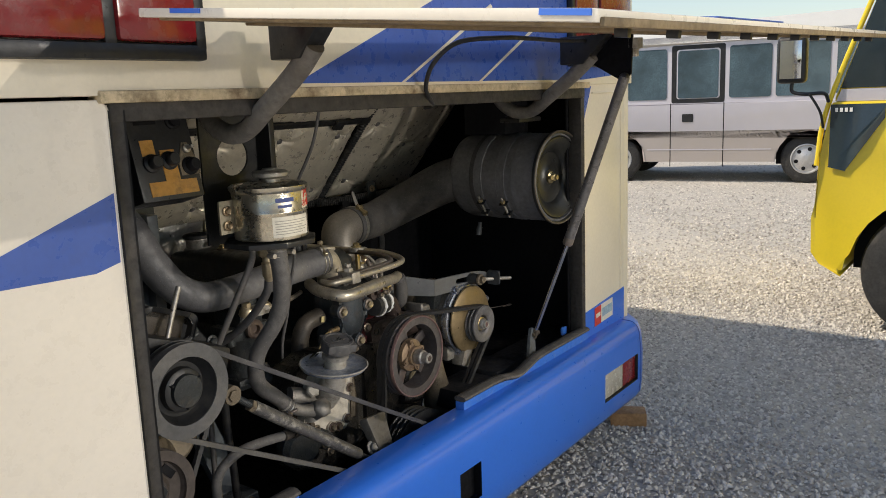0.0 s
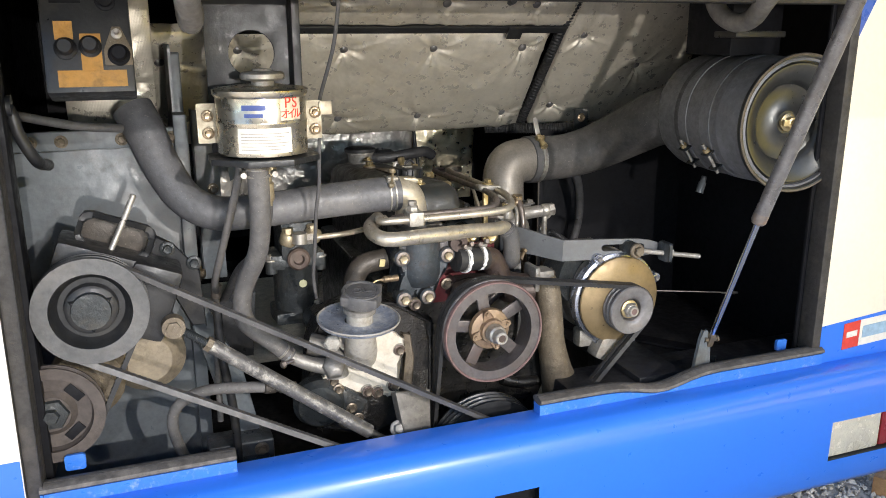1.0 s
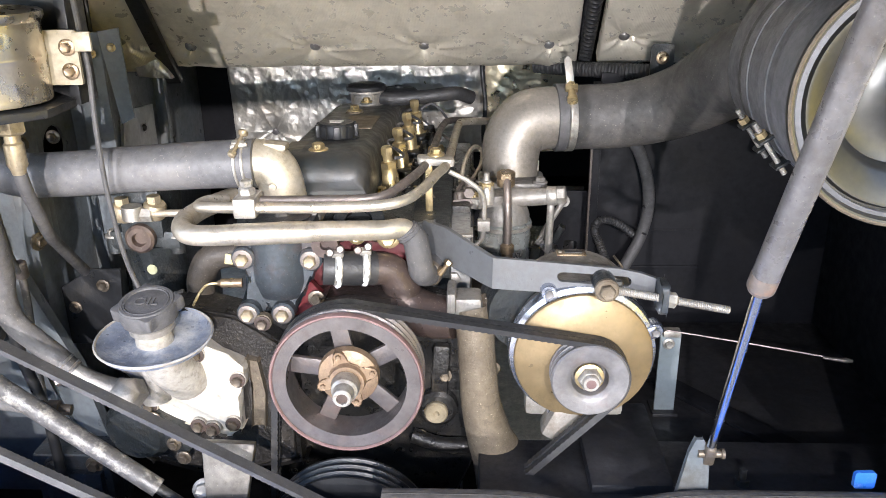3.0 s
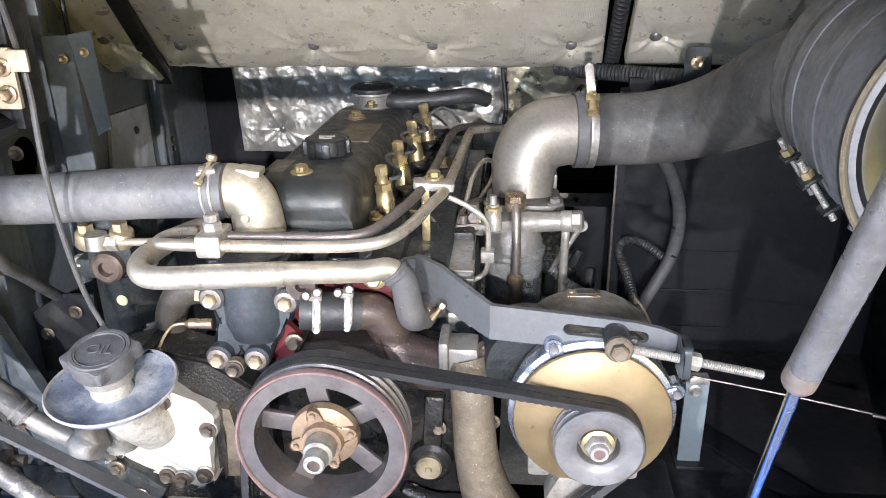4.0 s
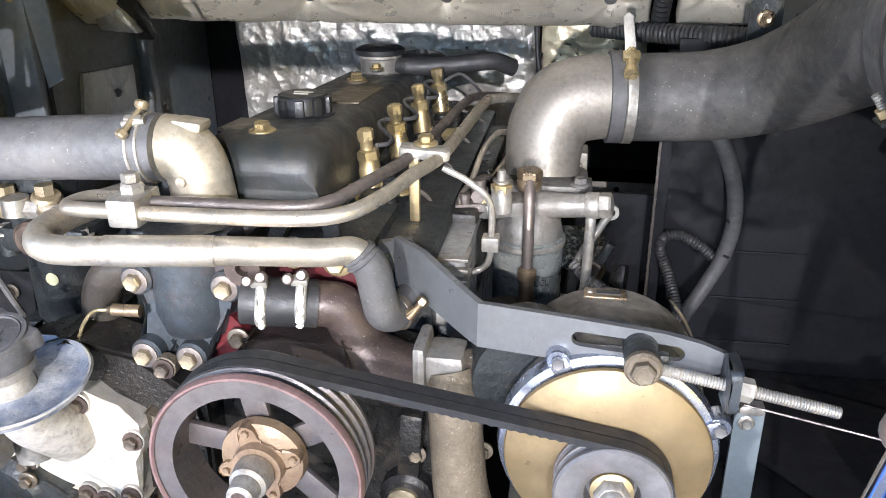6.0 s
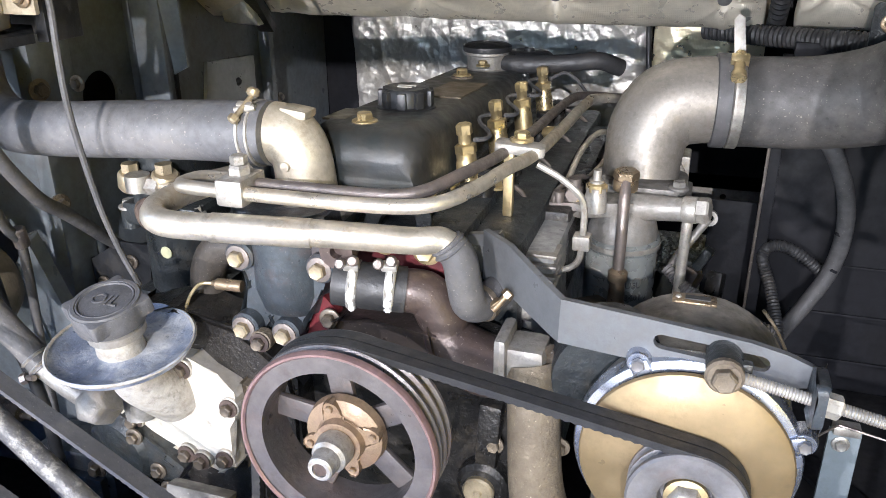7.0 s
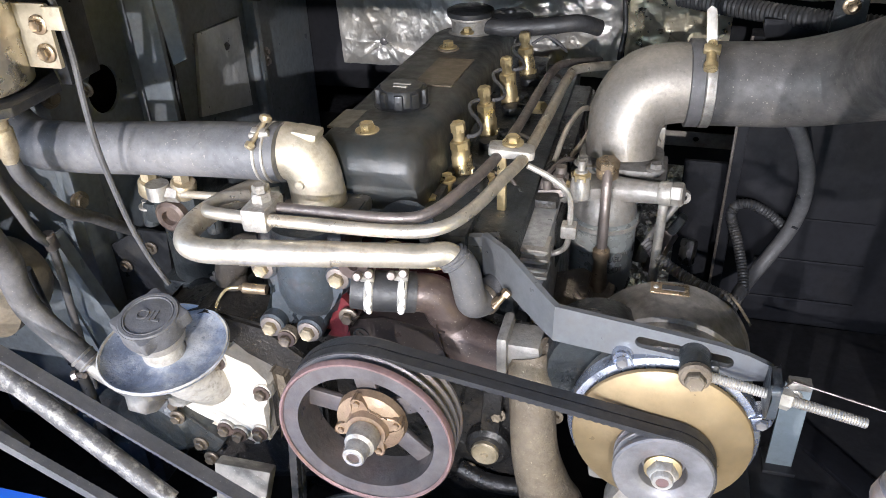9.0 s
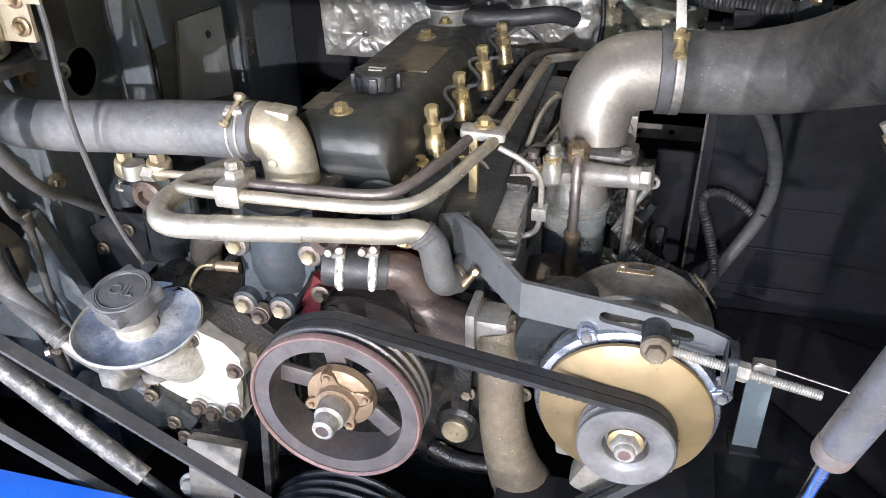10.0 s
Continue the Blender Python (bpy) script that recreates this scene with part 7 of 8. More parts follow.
# alternator with its adjusting arm
alt = thing("alternator", (2.19, 1.62, 0.54), "alternator with a tan fan plate and an adjusting arm", "alternator")
al = Vector((2.190, 1.565, 0.664))
part("rear_body", lathe([(0.105, 0.03), (0.117, 0.035), (0.117, 0.060), (0.112, 0.064), (0.112, 0.10), (0.117, 0.104), (0.117, 0.190), (0.095, 0.215), (0.05, 0.22), (0, 0.22)], al, (0, 1, 0), 48), WEATHERED, alt, "weathered alternator body", smooth=40)
part("front_bracket", lathe([(0.060, 0.010), (0.110, 0.010), (0.120, 0.014), (0.1225, 0.022), (0.1225, 0.034), (0.117, 0.038)], al, (0, 1, 0), 48), POLISHED, alt, "bright polished front bracket")
for a in (20, 118, 252):
    c = al + Vector((0.124 * math.cos(radians(a)), 0.018, 0.124 * math.sin(radians(a))))
    part("bracket_lug", merged(lathe([(0.012, 0.0), (0.014, 0.003), (0.014, 0.024)], c + Vector((0, -0.006, 0)), (0, 1, 0), 16), block(0.03, 0.02, 0.022, Matrix.Translation(c + Vector((-0.012 * math.cos(radians(a)), 0, -0.012 * math.sin(radians(a))))) @ pose(0, 0, 0, 0, -a, 0), 0.004)), POLISHED, alt)
    bolt(alt, c + Vector((0, -0.007, 0)), BACK, 0.0075, PULLEY, False)
fan = part("fan_plate", lathe([(0.030, -0.014), (0.060, -0.013), (0.104, -0.006), (0.112, -0.002), (0.1135, 0.002), (0.111, 0.004), (0.05, -0.004), (0.030, -0.006), (0.030, -0.014)], al, (0, 1, 0), 56), TAN, alt, "tan sheet fan plate")
for k in range(10):
    a = radians(36 * k)
    part("fan_blade", block(0.045, 0.016, 0.0025, Matrix.Translation(al + Vector((0.085 * math.cos(a), 0.006, 0.085 * math.sin(a)))) @ pose(0, 0, 0, 0, -36 * k + 18, 0), 0.0), TAN, fan)
apl = part("pulley", lathe([(0.018, -0.030), (0.027, -0.032), (0.030, -0.050), (0.034, -0.054), (0.040, -0.056), (0.060, -0.058), (0.0625, -0.055), (0.0625, -0.050), (0.050, -0.0445), (0.0625, -0.039), (0.0625, -0.035), (0.050, -0.0295), (0.0625, -0.024), (0.0625, -0.020), (0.040, -0.016), (0.018, -0.014), (0.018, -0.030)], al + Vector((0.006, 0.005, -0.014)), (0, 1, 0), 48), PULLEY, alt, "grey double groove pulley", smooth=30)
part("pulley_nut", merged(lathe([(0.0195, 0.0), (0.0195, 0.014), (0.0165, 0.018), (0.014, 0.018)], al + Vector((0.006, -0.036, -0.014)), BACK, 6), lathe([(0.0135, 0.01), (0.0135, 0.024), (0.012, 0.026), (0.008, 0.026)], al + Vector((0.006, -0.036, -0.014)), BACK, 20, caps=False)), STEEL, apl, "bright shaft nut")
part("shaft_centre", lathe([(0.0085, 0.0), (0.0085, 0.025), (0, 0.026)], al + Vector((0.006, -0.036, -0.014)), BACK, 16), PULLEY_RUST, apl)
part("nut_washer", lathe([(0.0235, 0.0), (0.0235, 0.006), (0.018, 0.008)], al + Vector((0.006, -0.034, -0.014)), BACK, 24), BRASS, apl, "yellow-plated washer")
plate_m = Matrix.Translation((2.184, 1.735, 0.7815)) @ pose(0, 0, 0, 0, 0, 0)
tin = part("name_plate", block(0.052, 0.026, 0.003, plate_m, 0.001), BRONZE, alt, "small browned stamped plate")
part("plate_bar", block(0.030, 0.010, 0.002, plate_m @ pose(0.004, 0, 0.002), 0), LABEL_BLACK, tin)
part("plate_screw", lathe([(0.004, 0), (0.003, 0.002), (0, 0.002)], plate_m @ Vector((-0.019, 0, 0.0015)), UP, 10), STEEL, tin)
for dx, dz in ((0.0, 0.0), (0.012, 0.010)):
    part("lead_wire", tube([(2.255 + dx, 1.77, 0.752 + dz), (2.272 + dx, 1.776, 0.738), (2.290 + dx, 1.80, 0.700), (2.300 + dx, 1.83, 0.67)], 0.0022, 8), SAND if dx else RUBBER_NEW, alt, "thin lead wire")
part("rear_bracket", merged(box(2.10, 2.27, 1.60, 1.64, 0.53, 0.58, 0.010), block(0.05, 0.05, 0.09, pose(2.165, 1.585, 0.545, 0, 25, 0), 0.012)), CAST, alt, "bright lower bracket foot")
part("front_case", lathe([(0.055, 0), (0.07, 0.02), (0.07, 0.08), (0, 0.08)], (2.08, 1.70, 0.72), (0.3, -1, 0), 26), IRON, alt)
arm_pts = [Vector((1.925, 1.72, 0.815)), Vector((1.965, 1.685, 0.815)), Vector((2.042, 1.604, 0.798)), Vector((2.14, 1.588, 0.797)), Vector((2.24, 1.577, 0.796)), Vector((2.305, 1.570, 0.792))]
hts = [0.034, 0.032, 0.027, 0.026, 0.024, 0.014]
def arm():
    """A flat bar on edge: a bent tail and a straight end with a round-ended slot."""
    p2, p5 = arm_pts[2], arm_pts[5]
    along = (p5 - p2).normalized()
    reach = (p5 - p2).length
    across = Vector((-along.y, along.x, 0)).normalized()
    m = Matrix.Identity(4)
    up = across.cross(along) * -1
    for r in range(3):
        m[r][0], m[r][1], m[r][2], m[r][3] = along[r], up[r], across[r], p2[r] - across[r] * 0.004
    edge = [(0, -0.027), (0.10, -0.026), (0.20, -0.024), (reach - 0.03, -0.019)]
    tip = [(reach - 0.012 + 0.014 * math.cos(radians(a)), 0.013 * math.sin(radians(a))) for a in range(-75, 76, 25)]
    outline = edge + tip + [(x, -z) for x, z in edge[::-1]]
    slot = [(0.112 + 0.0085 * math.cos(radians(a)), 0.003 + 0.0085 * math.sin(radians(a))) for a in range(90, 271, 30)] + [(0.212 + 0.0085 * math.cos(radians(a)), 0.003 + 0.0085 * math.sin(radians(a))) for a in range(-90, 91, 30)]
    straight = plate(outline, 0.008, m, [slot])
    cols = []
    # the bend is a rolled curve between the tail and the straight end
    bend, tail_d = arm_pts[2], (arm_pts[1] - arm_pts[2]).normalized()
    a_, c_ = bend + tail_d * 0.045, bend + along * 0.002
    run = [(arm_pts[0], hts[0]), (arm_pts[1], hts[1])]
    run += [(a_ * (1 - u) ** 2 + (bend + tail_d * 0.012) * 2 * u * (1 - u) + c_ * u * u, 0.029 - 0.002 * u) for u in (k / 8 for k in range(9))]
    for k, (p, hz) in enumerate(run):
        d = (run[min(k + 1, len(run) - 1)][0] - run[max(k - 1, 0)][0]).normalized()
        n = Vector((-d.y, d.x, 0)).normalized() * 0.004
        cols.append([p + n * s_ + Vector((0, 0, z)) for s_, z in ((-1, -hz), (1, -hz), (1, hz), (-1, hz))])
    tail = bmesh.new()
    vs = [[tail.verts.new(v) for v in c] for c in cols]
    for a, b in zip(vs, vs[1:]):
        for k in range(4):
            tail.faces.new((a[k], a[(k + 1) % 4], b[(k + 1) % 4], b[k]))
    tail.faces.new(vs[0])
    tail.faces.new(vs[-1][::-1])
    return merged(straight, tail)


ARM_PAINT = mat("grey_arm_paint", (0.14, 0.145, 0.15), 0.42, 0.35, 0.12, 8.0, (0.10, 0.085, 0.07), 0.25, 12.0, 0.08, 90)
part("adjusting_arm", arm(), ARM_PAINT, alt, "bent grey adjusting arm with a slot")
part("arm_foot", bevelled(plate([(1.893, 0.765), (1.898, 0.838), (1.942, 0.845), (1.962, 0.80), (1.96, 0.765)], 0.008, upright(1.722)), 0.002), ARM_PAINT, alt)
part("slide_block", merged(lathe([(0.0, -0.004), (0.017, -0.004), (0.0185, 0.0), (0.0185, 0.040), (0.017, 0.043), (0, 0.043)], (2.216, 1.588, 0.797), BACK, 28), block(0.03, 0.012, 0.02, pose(2.228, 1.556, 0.796), 0.004)), IRON, alt)
part("bolt_collar", lathe([(0.019, 0), (0.019, 0.006), (0.016, 0.009)], (2.216, 1.541, 0.797), BACK, 22), SAND, alt)
bolt(alt, (2.216, 1.534, 0.797), BACK, 0.0125, SAND, False)
part("adjuster_rod", tube([(2.225, 1.545, 0.795), (2.407, 1.538, 0.764)], 0.0062, 12, rib=(0.003, 0.0005), smooth=False), STEEL, alt, "long threaded adjuster rod")
part("end_plate", bevelled(plate(rounded(-0.024, 0.024, -0.022, 0.026, 0.008), 0.010, Matrix.Translation((2.297, 1.54, 0.785)) @ pose(0, 0, 0, 0, 90, 0) @ pose(0, 0, 0, 0, 0, 90)), 0.002), IRON_BLUE, alt)
part("adjuster_nut", lathe([(0.0125, 0), (0.0125, 0.014), (0.010, 0.016)], (2.309, 1.5415, 0.781), (1, -0.04, -0.17), 6), COVER, alt)

# post with the pull cable
post = thing("cable_post", (2.397, 1.79, 0.405), "grey flat steel post that guides a thin cable", "bracket")
part("post", bevelled(plate([(-0.020, 0), (0.020, 0), (0.020, 0.178), (-0.020, 0.178)], 0.005, Matrix(((1, 0, 0, 2.397), (0, 0, 1, 1.812), (0, 1, 0, 0.404), (0, 0, 0, 1)))), 0.001), mat("blue_grey_paint", (0.17, 0.20, 0.215), 0.45, 0.1, 0.1, 8.0, (0.12, 0.1, 0.08), 0.2, 12.0), post)
part("cable_clip", box(2.380, 2.414, 1.802, 1.822, 0.578, 0.592, 0.003), STEEL, post)
part("post_foot", box(2.372, 2.422, 1.795, 1.85, 0.402, 0.410, 0.002), FLOOR, post)
bolt(post, (2.394, 1.811, 0.560), BACK, 0.0075, STEEL)
part("pull_cable", tube([(2.32, 1.72, 0.60), (2.385, 1.804, 0.594), (2.55, 1.768, 0.582), (2.697, 1.727, 0.573)], 0.0018, 6, smooth=False), PIPE_DARK, post, "thin steel cable")
part("cable_end", lathe([(0.0024, -0.04), (0.004, -0.008), (0.0055, 0.0), (0.003, 0.012), (0, 0.012)], (2.697, 1.727, 0.573), (1, -0.15, -0.05), 10), PIPE_DARK, post)

# wiring down the right side of the engine
wir = thing("wiring_hose", (2.35, 2.1, 0.45), "taped wiring hose down the dark side of the bay", "hose")
part("taped_hose", tube([(2.345, 2.09, 0.91), (2.375, 2.11, 0.86), (2.402, 2.142, 0.79), (2.412, 2.165, 0.72), (2.404, 2.18, 0.65), (2.375, 2.17, 0.59), (2.335, 2.12, 0.55), (2.29, 1.98, 0.56), (2.27, 1.82, 0.66)], 0.0135, 12), mat("dull_taped_hose", (0.062, 0.061, 0.062), 0.62, 0, 0.25, 9.0, (0.13, 0.125, 0.115), 0.25, 9.0, 0.15, 120, speck=0.3), wir, "taped grey hose")
for z_ in (0.80, 0.73, 0.66):
    part("tape_nick", block(0.012, 0.006, 0.005, pose(2.402 + 0.08 * (0.74 - z_) ** 1, 2.140 + 0.2 * (0.80 - z_), z_, 0, 25, 20), 0.001), DARK, wir)
part("corrugated_hose", tube([(2.415, 2.20, 0.630), (2.392, 2.20, 0.645), (2.361, 2.20, 0.668), (2.330, 2.20, 0.682), (2.306, 2.20, 0.678), (2.298, 2.195, 0.660), (2.306, 2.19, 0.636), (2.317, 2.17, 0.612), (2.330, 2.13, 0.572), (2.335, 2.10, 0.545)], 0.0095, 12, rib=(0.006, 0.0010)), RUBBER_NEW, wir, "black corrugated conduit")
part("corrugated_hose", tube([(2.145, 1.955, 0.722), (2.176, 1.93, 0.703), (2.23, 1.90, 0.688), (2.27, 1.87, 0.690), (2.296, 1.86, 0.684)], 0.0090, 12, rib=(0.006, 0.0012)), HOSE_PALE, wir, "grey corrugated conduit")
part("corrugated_hose", tube([(2.16, 2.36, 1.02), (2.26, 2.30, 1.02), (2.40, 2.22, 1.025), (2.60, 2.16, 1.03)], 0.017, 14, rib=(0.008, 0.0015)), RUBBER_NEW, wir, "black corrugated conduit")
part("bracket_tab", bevelled(plate(rounded(2.395, 2.445, 0.99, 1.09, 0.01), 0.004, upright(2.185)), 0.001), IRON, wir)
bolt(wir, (2.42, 2.183, 1.06), BACK, 0.009, BRONZE)
part("wire_bundle", tube([(2.23, 1.80, 0.70), (2.26, 1.80, 0.665), (2.285, 1.80, 0.68), (2.31, 1.83, 0.63)], 0.006, 8), SAND, wir)
part("plug", lathe([(0.011, 0), (0.011, 0.03), (0.008, 0.034), (0.008, 0.05), (0, 0.05)], (2.60, 1.80, 0.87), (0.3, 0, 1), 14), GREY, wir, "grey cable plug")

# ---- vehicles in the yard ----
def road_wheel(parent, c, axis, r, w, rim_r):
    wheel = part("wheel", lathe([(rim_r, -w / 2), (r * 0.90, -w / 2), (r * 0.975, -w * 0.42), (r, -w * 0.30), (r, w * 0.30), (r * 0.975, w * 0.42), (r * 0.90, w / 2), (rim_r, w / 2), (rim_r, -w / 2)], c, axis, 40), TYRE, parent, "dusty black tyre")
    part("rim", lathe([(rim_r, -0.02), (rim_r, -w / 2 - 0.002), (rim_r * 0.93, -w / 2 - 0.006), (rim_r * 0.86, -w / 2 + 0.02), (rim_r * 0.55, -w / 2 + 0.012), (rim_r * 0.34, -w / 2 - 0.012), (0, -w / 2 - 0.014)], c, axis, 36, caps=False), RIM, wheel, "silver wheel rim")
    ax = Vector(axis).normalized()
    side = ax.cross(Vector((0, 0, 1))).normalized()
    for k in range(6):
        a = radians(60 * k + 15)
        p = Vector(c) - ax * (w / 2 - 0.012) + (side * math.cos(a) + Vector((0, 0, 1)) * math.sin(a)) * rim_r * 0.66
        part("rim_hole", lathe([(rim_r * 0.13, 0), (rim_r * 0.13, 0.006), (0, 0.006)], p, -ax, 12), DARK, wheel)
    return wheel


for y_ in (3.9, 8.0):
    for x_, d_ in ((XL + 0.20, 1), (XR - 0.20, -1)):
        road_wheel(bus, (x_, y_, 0.46), (d_, 0, 0), 0.46, 0.26, 0.27)
    part("axle", tube([(XL + 0.2, y_, 0.46), (XR - 0.2, y_, 0.46)], 0.06, 12, smooth=False), DARK, bus)

van = thing("minibus", (12.0, 4.0, 0.0), "lilac-silver minibus with tinted windows parked on gravel", "minibus")
VM = Matrix(((-0.182, 0.983, 0, 12.21), (0.983, 0.182, 0, 2.69), (0, 0, 1, 0), (0, 0, 0, 1)))
SIDE = VM @ Matrix(((1, 0, 0, 0), (0, 0, 1, 0), (0, 1, 0, 0), (0, 0, 0, 1)))


def van_side(z_low, z_high, front_x, arches=True):
    pts = [(-1.42, z_low)]
    if arches:
        for cx in (0.0, 2.70):
            pts += [(cx - 0.43 * math.cos(math.pi * k / 12), max(z_low, 0.33 + 0.43 * math.sin(math.pi * k / 12))) for k in range(13)]
    pts += [(front_x, z_low)]
    return pts


lower = van_side(0.22, 0, 3.78) + [(3.82, 0.45), (3.78, 0.66), (-1.42, 0.66)]
part("lower_body", bevelled(plate(lower, 1.95, SIDE), 0.02, 2, 60), VAN_TAN, van, "tan-grey lower body")
upper = [(-1.42, 0.66), (3.78, 0.66), (3.74, 0.95), (3.62, 1.14), (-1.42, 1.18)]
part("upper_body", bevelled(plate(upper, 1.95, SIDE), 0.02, 2, 60), VAN, van, "lilac-silver upper body")
house = [(-1.40, 1.18), (3.62, 1.15), (3.22, 2.00), (3.12, 2.12), (-1.30, 2.12)]
part("window_band", bevelled(plate(house, 1.83, SIDE @ pose(0, 0, 0.06)), 0.03, 2, 60), VAN, van)
part("roof", bevelled(plate([(-1.30, 2.04), (3.19, 2.06), (3.00, 2.20), (2.6, 2.31), (-1.0, 2.33), (-1.28, 2.24)], 1.83, SIDE @ pose(0, 0, 0.06)), 0.05, 3, 40), VAN_WHITE, van, "white raised roof")
for x0, x1, z0, z1 in ((-1.2, -0.33, 1.24, 1.98), (-0.25, 0.44, 1.24, 1.98), (0.50, 1.07, 1.24, 1.98), (1.22, 1.80, 1.25, 1.94), (1.96, 2.55, 1.24, 1.98)):
    wdw = part("window", bevelled(plate(rounded(x0, x1, z0, z1, 0.04), 0.012, SIDE @ pose(0, 0, 0.052)), 0.003), VAN_GLASS, van, "tinted side window")
part("window", bevelled(plate([(3.46, 1.25), (2.58, 1.25), (2.58, 2.02), (2.95, 2.02), (3.09, 1.97), (3.15, 1.90)], 0.012, SIDE @ pose(0, 0, 0.052)), 0.003), VAN_GLASS, van, "front side window")
part("door_frame", plate(rounded(1.13, 1.89, 1.18, 2.02, 0.03), 0.006, SIDE @ pose(0, 0, 0.057), [rounded(1.20, 1.82, 1.24, 1.96, 0.04)]), BLACK, van, "black door window frame")
part("windscreen", plate([(0, 0), (0, 1.55), (0.98, 1.45), (0.98, 0.1)], 0.012, Matrix(VM) @ Matrix.Translation((3.62, 0.2, 1.17)) @ Matrix(((-0.426, 0, 0.905, 0), (0, 1, 0, 0), (0.905, 0, 0.426, 0), (0, 0, 0, 1)))), VAN_GLASS, van, "large windscreen")
part("windscreen_curve", bevelled(plate([(3.58, 1.16), (3.80, 1.16), (3.62, 1.62), (3.38, 2.02), (3.20, 2.04)], 1.24, SIDE @ pose(0, 0, 0.36)), 0.05, 3, 40), VAN_GLASS, van, "bowed windscreen glass")
part("quarter_light", bevelled(plate([(3.47, 1.20), (2.63, 1.22), (2.92, 1.0), (3.23, 0.87), (3.47, 0.87)], 0.01, SIDE @ pose(0, 0, -0.006)), 0.002), GLASS, van, "black low quarter light")
part("headlamp", bevelled(plate(rounded(3.50, 3.80, 0.66, 0.90, 0.03), 0.30, SIDE @ pose(0, 0, -0.005)), 0.01), LENS_CLEAR, van, "clear headlamp")
part("turn_lamp", bevelled(plate(rounded(3.38, 3.48, 0.68, 0.84, 0.02), 0.02, SIDE @ pose(0, 0, -0.008)), 0.004), mat("amber_lens", (0.7, 0.2, 0.02), 0.3), van, "amber turn lamp")
for x in (1.13, 1.89):
    part("door_seam", plate([(x - 0.006, 0.24), (x + 0.006, 0.24), (x + 0.006, 1.18), (x - 0.006, 1.18)], 0.003, SIDE @ pose(0, 0, -0.002)), DARK, van)
part("door_handle", bevelled(plate(rounded(1.56, 1.72, 0.90, 1.02, 0.015), 0.012, SIDE @ pose(0, 0, -0.008)), 0.002), BLACK, van, "black recessed handle")
part("body_crease", plate([(0.47, 0.485), (2.24, 0.485), (2.24, 0.50), (0.47, 0.50)], 0.008, SIDE @ pose(0, 0, -0.006)), VAN, van)
for x in (0.0, 2.70):
    road_wheel(van, VM @ Vector((x, 0.16, 0.345)), VM.to_3x3() @ Vector((0, 1, 0)), 0.345, 0.2, 0.215)
    road_wheel(van, VM @ Vector((x, 1.78, 0.345)), VM.to_3x3() @ Vector((0, -1, 0)), 0.345, 0.2, 0.215)
    part("wheel_well", block(0.84, 1.3, 0.5, VM @ pose(x, 0.98, 0.5), 0.0), DARK, van)

ybus = thing("yellow_bus", (5.9, -1.9, 0.0), "bright yellow minibus with a black corner panel parked on gravel", "minibus")
YX = 4.85
YM = Matrix(((0, 0, 1, YX), (1, 0, 0, 0), (0, 1, 0, 0), (0, 0, 0, 1)))
ybody = [(1.02, 0.40), (1.055, 0.46), (1.06, 0.66), (1.045, 0.74), (1.035, 1.0), (0.985, 1.30), (-5.2, 1.30), (-5.2, 0.34)]
ybody += [(0.43 - 0.46 * math.cos(math.pi * k / 14), max(0.345, 0.37 + 0.46 * math.sin(math.pi * k / 14))) for k in range(15)] + [(0.915, 0.35)]
part("lower_body", bevelled(plate(ybody, 2.0, YM), 0.025, 2, 60), YPAINT, ybus, "glossy yellow lower body")
part("cabin", bevelled(plate([(0.985, 1.295), (0.72, 2.06), (0.55, 2.45), (0.3, 2.55), (-5.2, 2.55), (-5.2, 1.295)], 1.94, YM @ pose(0, 0, 0.03)), 0.03, 2, 60), YPAINT, ybus, "yellow cabin")
part("side_window", bevelled(plate([(0.945, 1.37), (0.722, 2.04), (0.0, 2.04), (0.0, 1.37)], 0.012, YM @ pose(0, 0, 0.022)), 0.003), GLASS, ybus, "tinted side window")
part("window_sill", plate([(0.965, 1.30), (0.0, 1.30), (0.0, 1.365), (0.94, 1.365)], 0.008, YM @ pose(0, 0, 0.018)), VAN, ybus)
for k in range(4):
    part("side_window", bevelled(plate(rounded(-1.25 - 1.25 * k, -0.1 - 1.25 * k, 1.37, 2.02, 0.05), 0.012, YM @ pose(0, 0, 0.022)), 0.003), GLASS, ybus, "tinted side window")
part("corner_panel", bevelled(plate([(0.985, 1.285), (0.72, 1.285), (0.72, 1.21), (0.90, 0.925), (0.985, 0.945)], 0.010, YM @ pose(0, 0, -0.006)), 0.004), GLASS, ybus, "black glossy corner panel")
part("pillar_edge", tube([(YX + 0.02, 1.05, 0.95), (YX + 0.03, 1.0, 1.30), (YX + 0.05, 0.74, 2.05)], 0.014, 10), YPAINT, ybus)
for k in range(4):
    part("badge_bar", block(0.003, 0.014, 0.022, Matrix.Translation((YX - 0.008, 0.955 - 0.024 * k, 1.255)), 0), VAN_WHITE, ybus)
part("mirror_housing", block(0.09, 0.15, 0.25, Matrix.Translation((4.76, 1.17, 1.53)), 0.03, 3), BLACK, ybus, "black door mirror")
part("mirror_glass", block(0.004, 0.11, 0.20, Matrix.Translation((4.714, 1.17, 1.53)), 0.0015), mat("mirror_silver", (0.6, 0.62, 0.64), 0.05, 1.0, 0.02, 2.0, None, bump=0), ybus)
part("mirror_arm", tube([(4.76, 1.17, 1.41), (4.76, 1.165, 1.36), (4.77, 1.10, 1.345), (4.83, 1.02, 1.345), (4.86, 1.0, 1.30)], 0.010, 8), BLACK, ybus, "bent mirror arm")
part("mirror_arm", tube([(4.77, 1.08, 1.345), (4.80, 1.03, 1.25), (4.85, 1.02, 1.16)], 0.007, 8), BLACK, ybus)
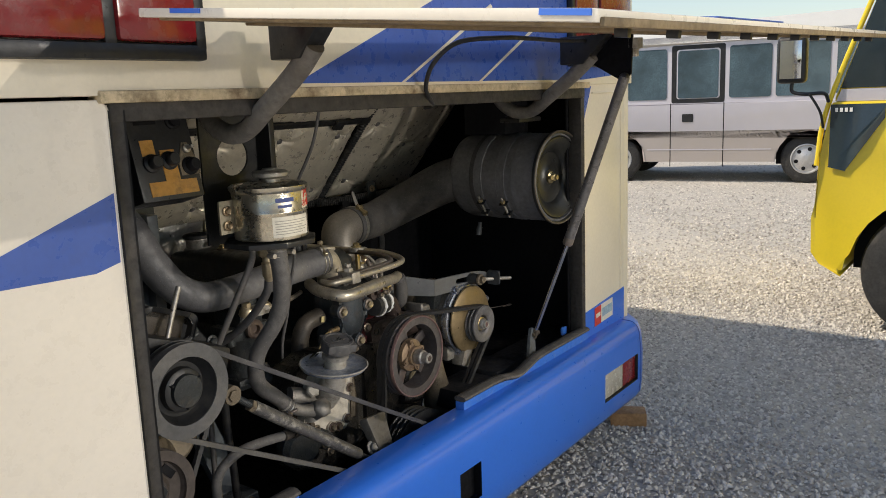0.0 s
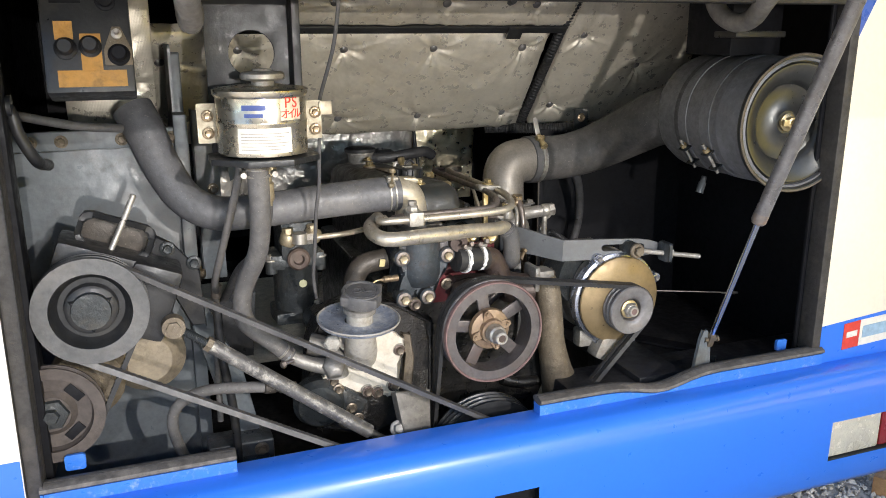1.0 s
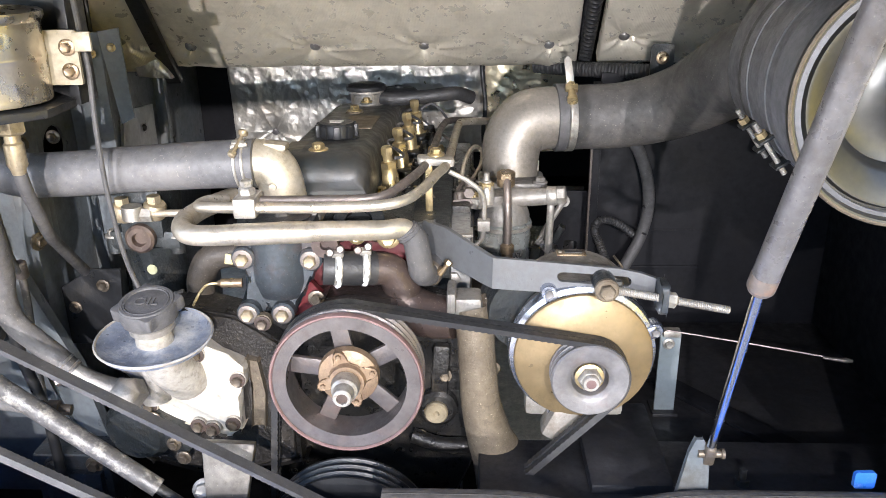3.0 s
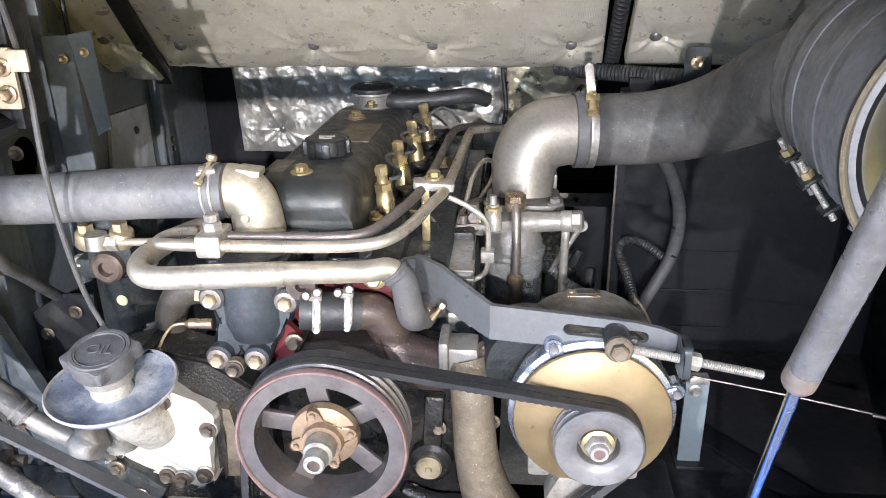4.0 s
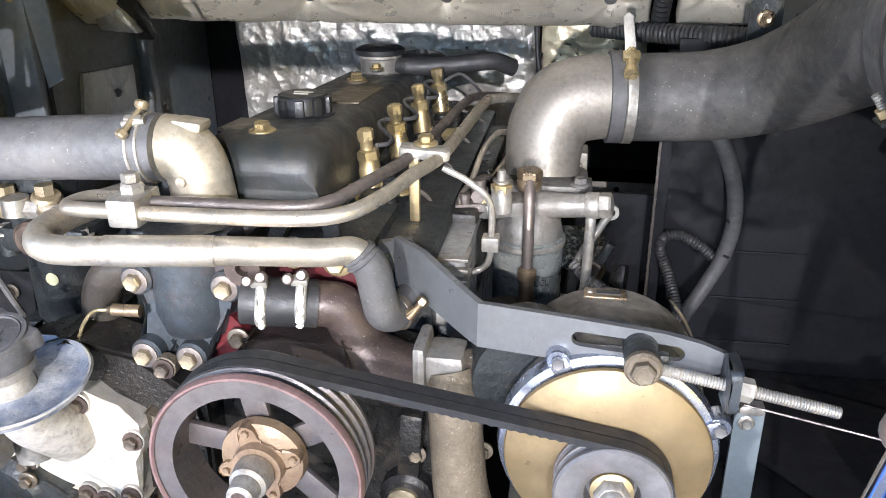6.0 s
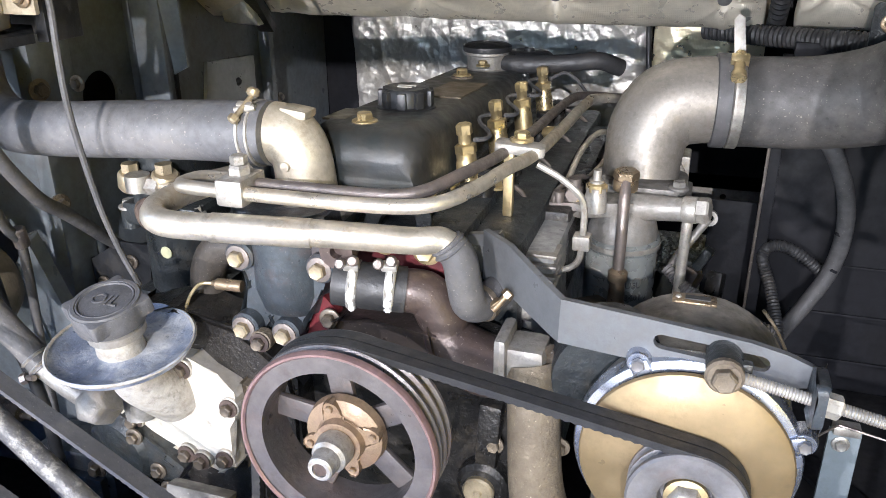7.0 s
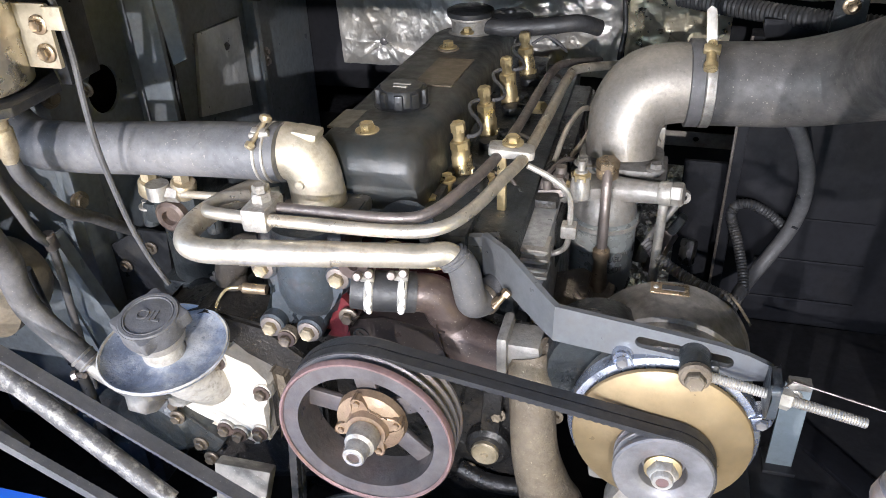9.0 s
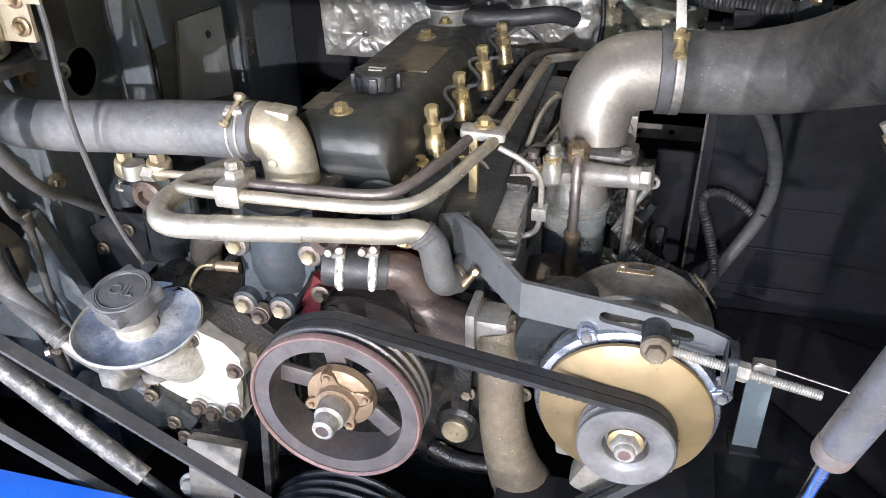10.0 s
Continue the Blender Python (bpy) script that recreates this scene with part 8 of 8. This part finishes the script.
for y in (0.43, -3.6):
    road_wheel(ybus, (YX + 0.13, y, 0.375), (1, 0, 0), 0.375, 0.22, 0.22)
    road_wheel(ybus, (YX + 1.85, y, 0.375), (-1, 0, 0), 0.375, 0.22, 0.22)
    part("wheel_well", block(1.4, 0.9, 0.5, Matrix.Translation((YX + 1.0, y, 0.58)), 0.0), DARK, ybus)


# ---- loose gravel ----
def gravel():
    rng = np.random.default_rng(4)
    spots = []
    for count, cx, cy, spread, s0, s1 in ((70000, 3.9, 1.4, 1.5, 0.005, 0.014), (9000, 2.25, 3.6, 0.45, 0.006, 0.017), (45000, 7.5, 3.0, 3.4, 0.007, 0.016)):
        # densest by the bus, thinning out with no edge
        px, py = rng.normal(cx, spread, count), rng.normal(cy, spread, count)
        keep = (px > XR + 0.05) | ((px > 2.1) & (py < 2.0)) | (py < YR - 0.05) | ((py > 2.9) & (px > 1.9) & (px < 2.9))
        px, py = px[keep], py[keep]
        spots.append(np.column_stack([px, py, rng.uniform(s0, s1, len(px)) * rng.uniform(0.6, 1.25, len(px))]))
    p = np.vstack(spots)
    n = len(p)
    base = np.array([(1, 0, 0), (-0.5, 0.87, 0), (-0.5, -0.87, 0), (0.3, 0.3, 0.8), (-0.4, 0.1, 0.75), (0.1, -0.4, 0.8)])
    faces = np.array([(0, 1, 3), (1, 4, 3), (1, 2, 4), (2, 5, 4), (2, 0, 5), (0, 3, 5), (3, 4, 5)])
    a = rng.uniform(0, 2 * math.pi, n)
    v = base[None] * (1 + rng.uniform(-0.3, 0.3, (n, 6, 3)))
    c, s = np.cos(a)[:, None], np.sin(a)[:, None]
    x = (v[..., 0] * c - v[..., 1] * s) * p[:, 2:3] + p[:, 0:1]
    y = (v[..., 0] * s + v[..., 1] * c) * p[:, 2:3] + p[:, 1:2]
    z = v[..., 2] * p[:, 2:3] * 0.9 - 0.002
    co = np.stack([x, y, z], -1).reshape(-1, 3)
    fi = (faces[None] + 6 * np.arange(n)[:, None, None]).reshape(-1, 3)
    me = bpy.data.meshes.new("gravel")
    me.from_pydata(co, [], fi)
    m = STONE
    t = m.node_tree
    geo = t.nodes.new("ShaderNodeNewGeometry")
    ramp = t.nodes.new("ShaderNodeValToRGB")
    ramp.color_ramp.elements[0].color, ramp.color_ramp.elements[1].color = (0.33, 0.305, 0.28, 1), (0.80, 0.75, 0.68, 1)
    ramp.color_ramp.elements.new(0.5).color = (0.55, 0.515, 0.47, 1)
    t.links.new(geo.outputs["Random Per Island"], ramp.inputs[0])
    t.links.new(ramp.outputs[0], t.nodes["Principled BSDF"].inputs["Base Color"])
    me.materials.append(m)
    tagged(new("gravel", me), "loose pale grey gravel on the yard", "gravel", kind="stuff")


gravel()

# a blue lorry far behind the minibus
lorry = thing("lorry", (16.5, 9.5, 0.0), "blue lorry with a white bumper standing far off", "lorry")
LM = Matrix.Translation((15.6, 8.6, 0)) @ pose(0, 0, 0, 0, 0, 38)
part("cab", block(2.0, 2.2, 1.9, LM @ pose(1.0, 0, 1.55), 0.08), BLUE_DARK, lorry, "blue cab")
part("windscreen", block(0.02, 1.9, 1.05, LM @ pose(-0.01, 0, 1.86), 0.005), GLASS, lorry)
for k in range(4):
    part("grille_bar", block(0.03, 1.6, 0.05, LM @ pose(-0.015, 0, 0.85 + 0.14 * k), 0.005), BLACK if k % 2 else VAN, lorry)
part("bumper", block(0.25, 2.2, 0.42, LM @ pose(0.0, 0, 0.42), 0.03), VAN_WHITE, lorry, "white bumper")
part("load_bed", block(4.0, 2.2, 0.5, LM @ pose(4.0, 0, 0.9), 0.03), BLUE_DARK, lorry)
for x, y in ((0.9, 1), (0.9, -1), (4.6, 1), (4.6, -1)):
    road_wheel(lorry, LM @ Vector((x, y * 0.95, 0.45)), LM.to_3x3() @ Vector((0, -y, 0)), 0.45, 0.25, 0.26)
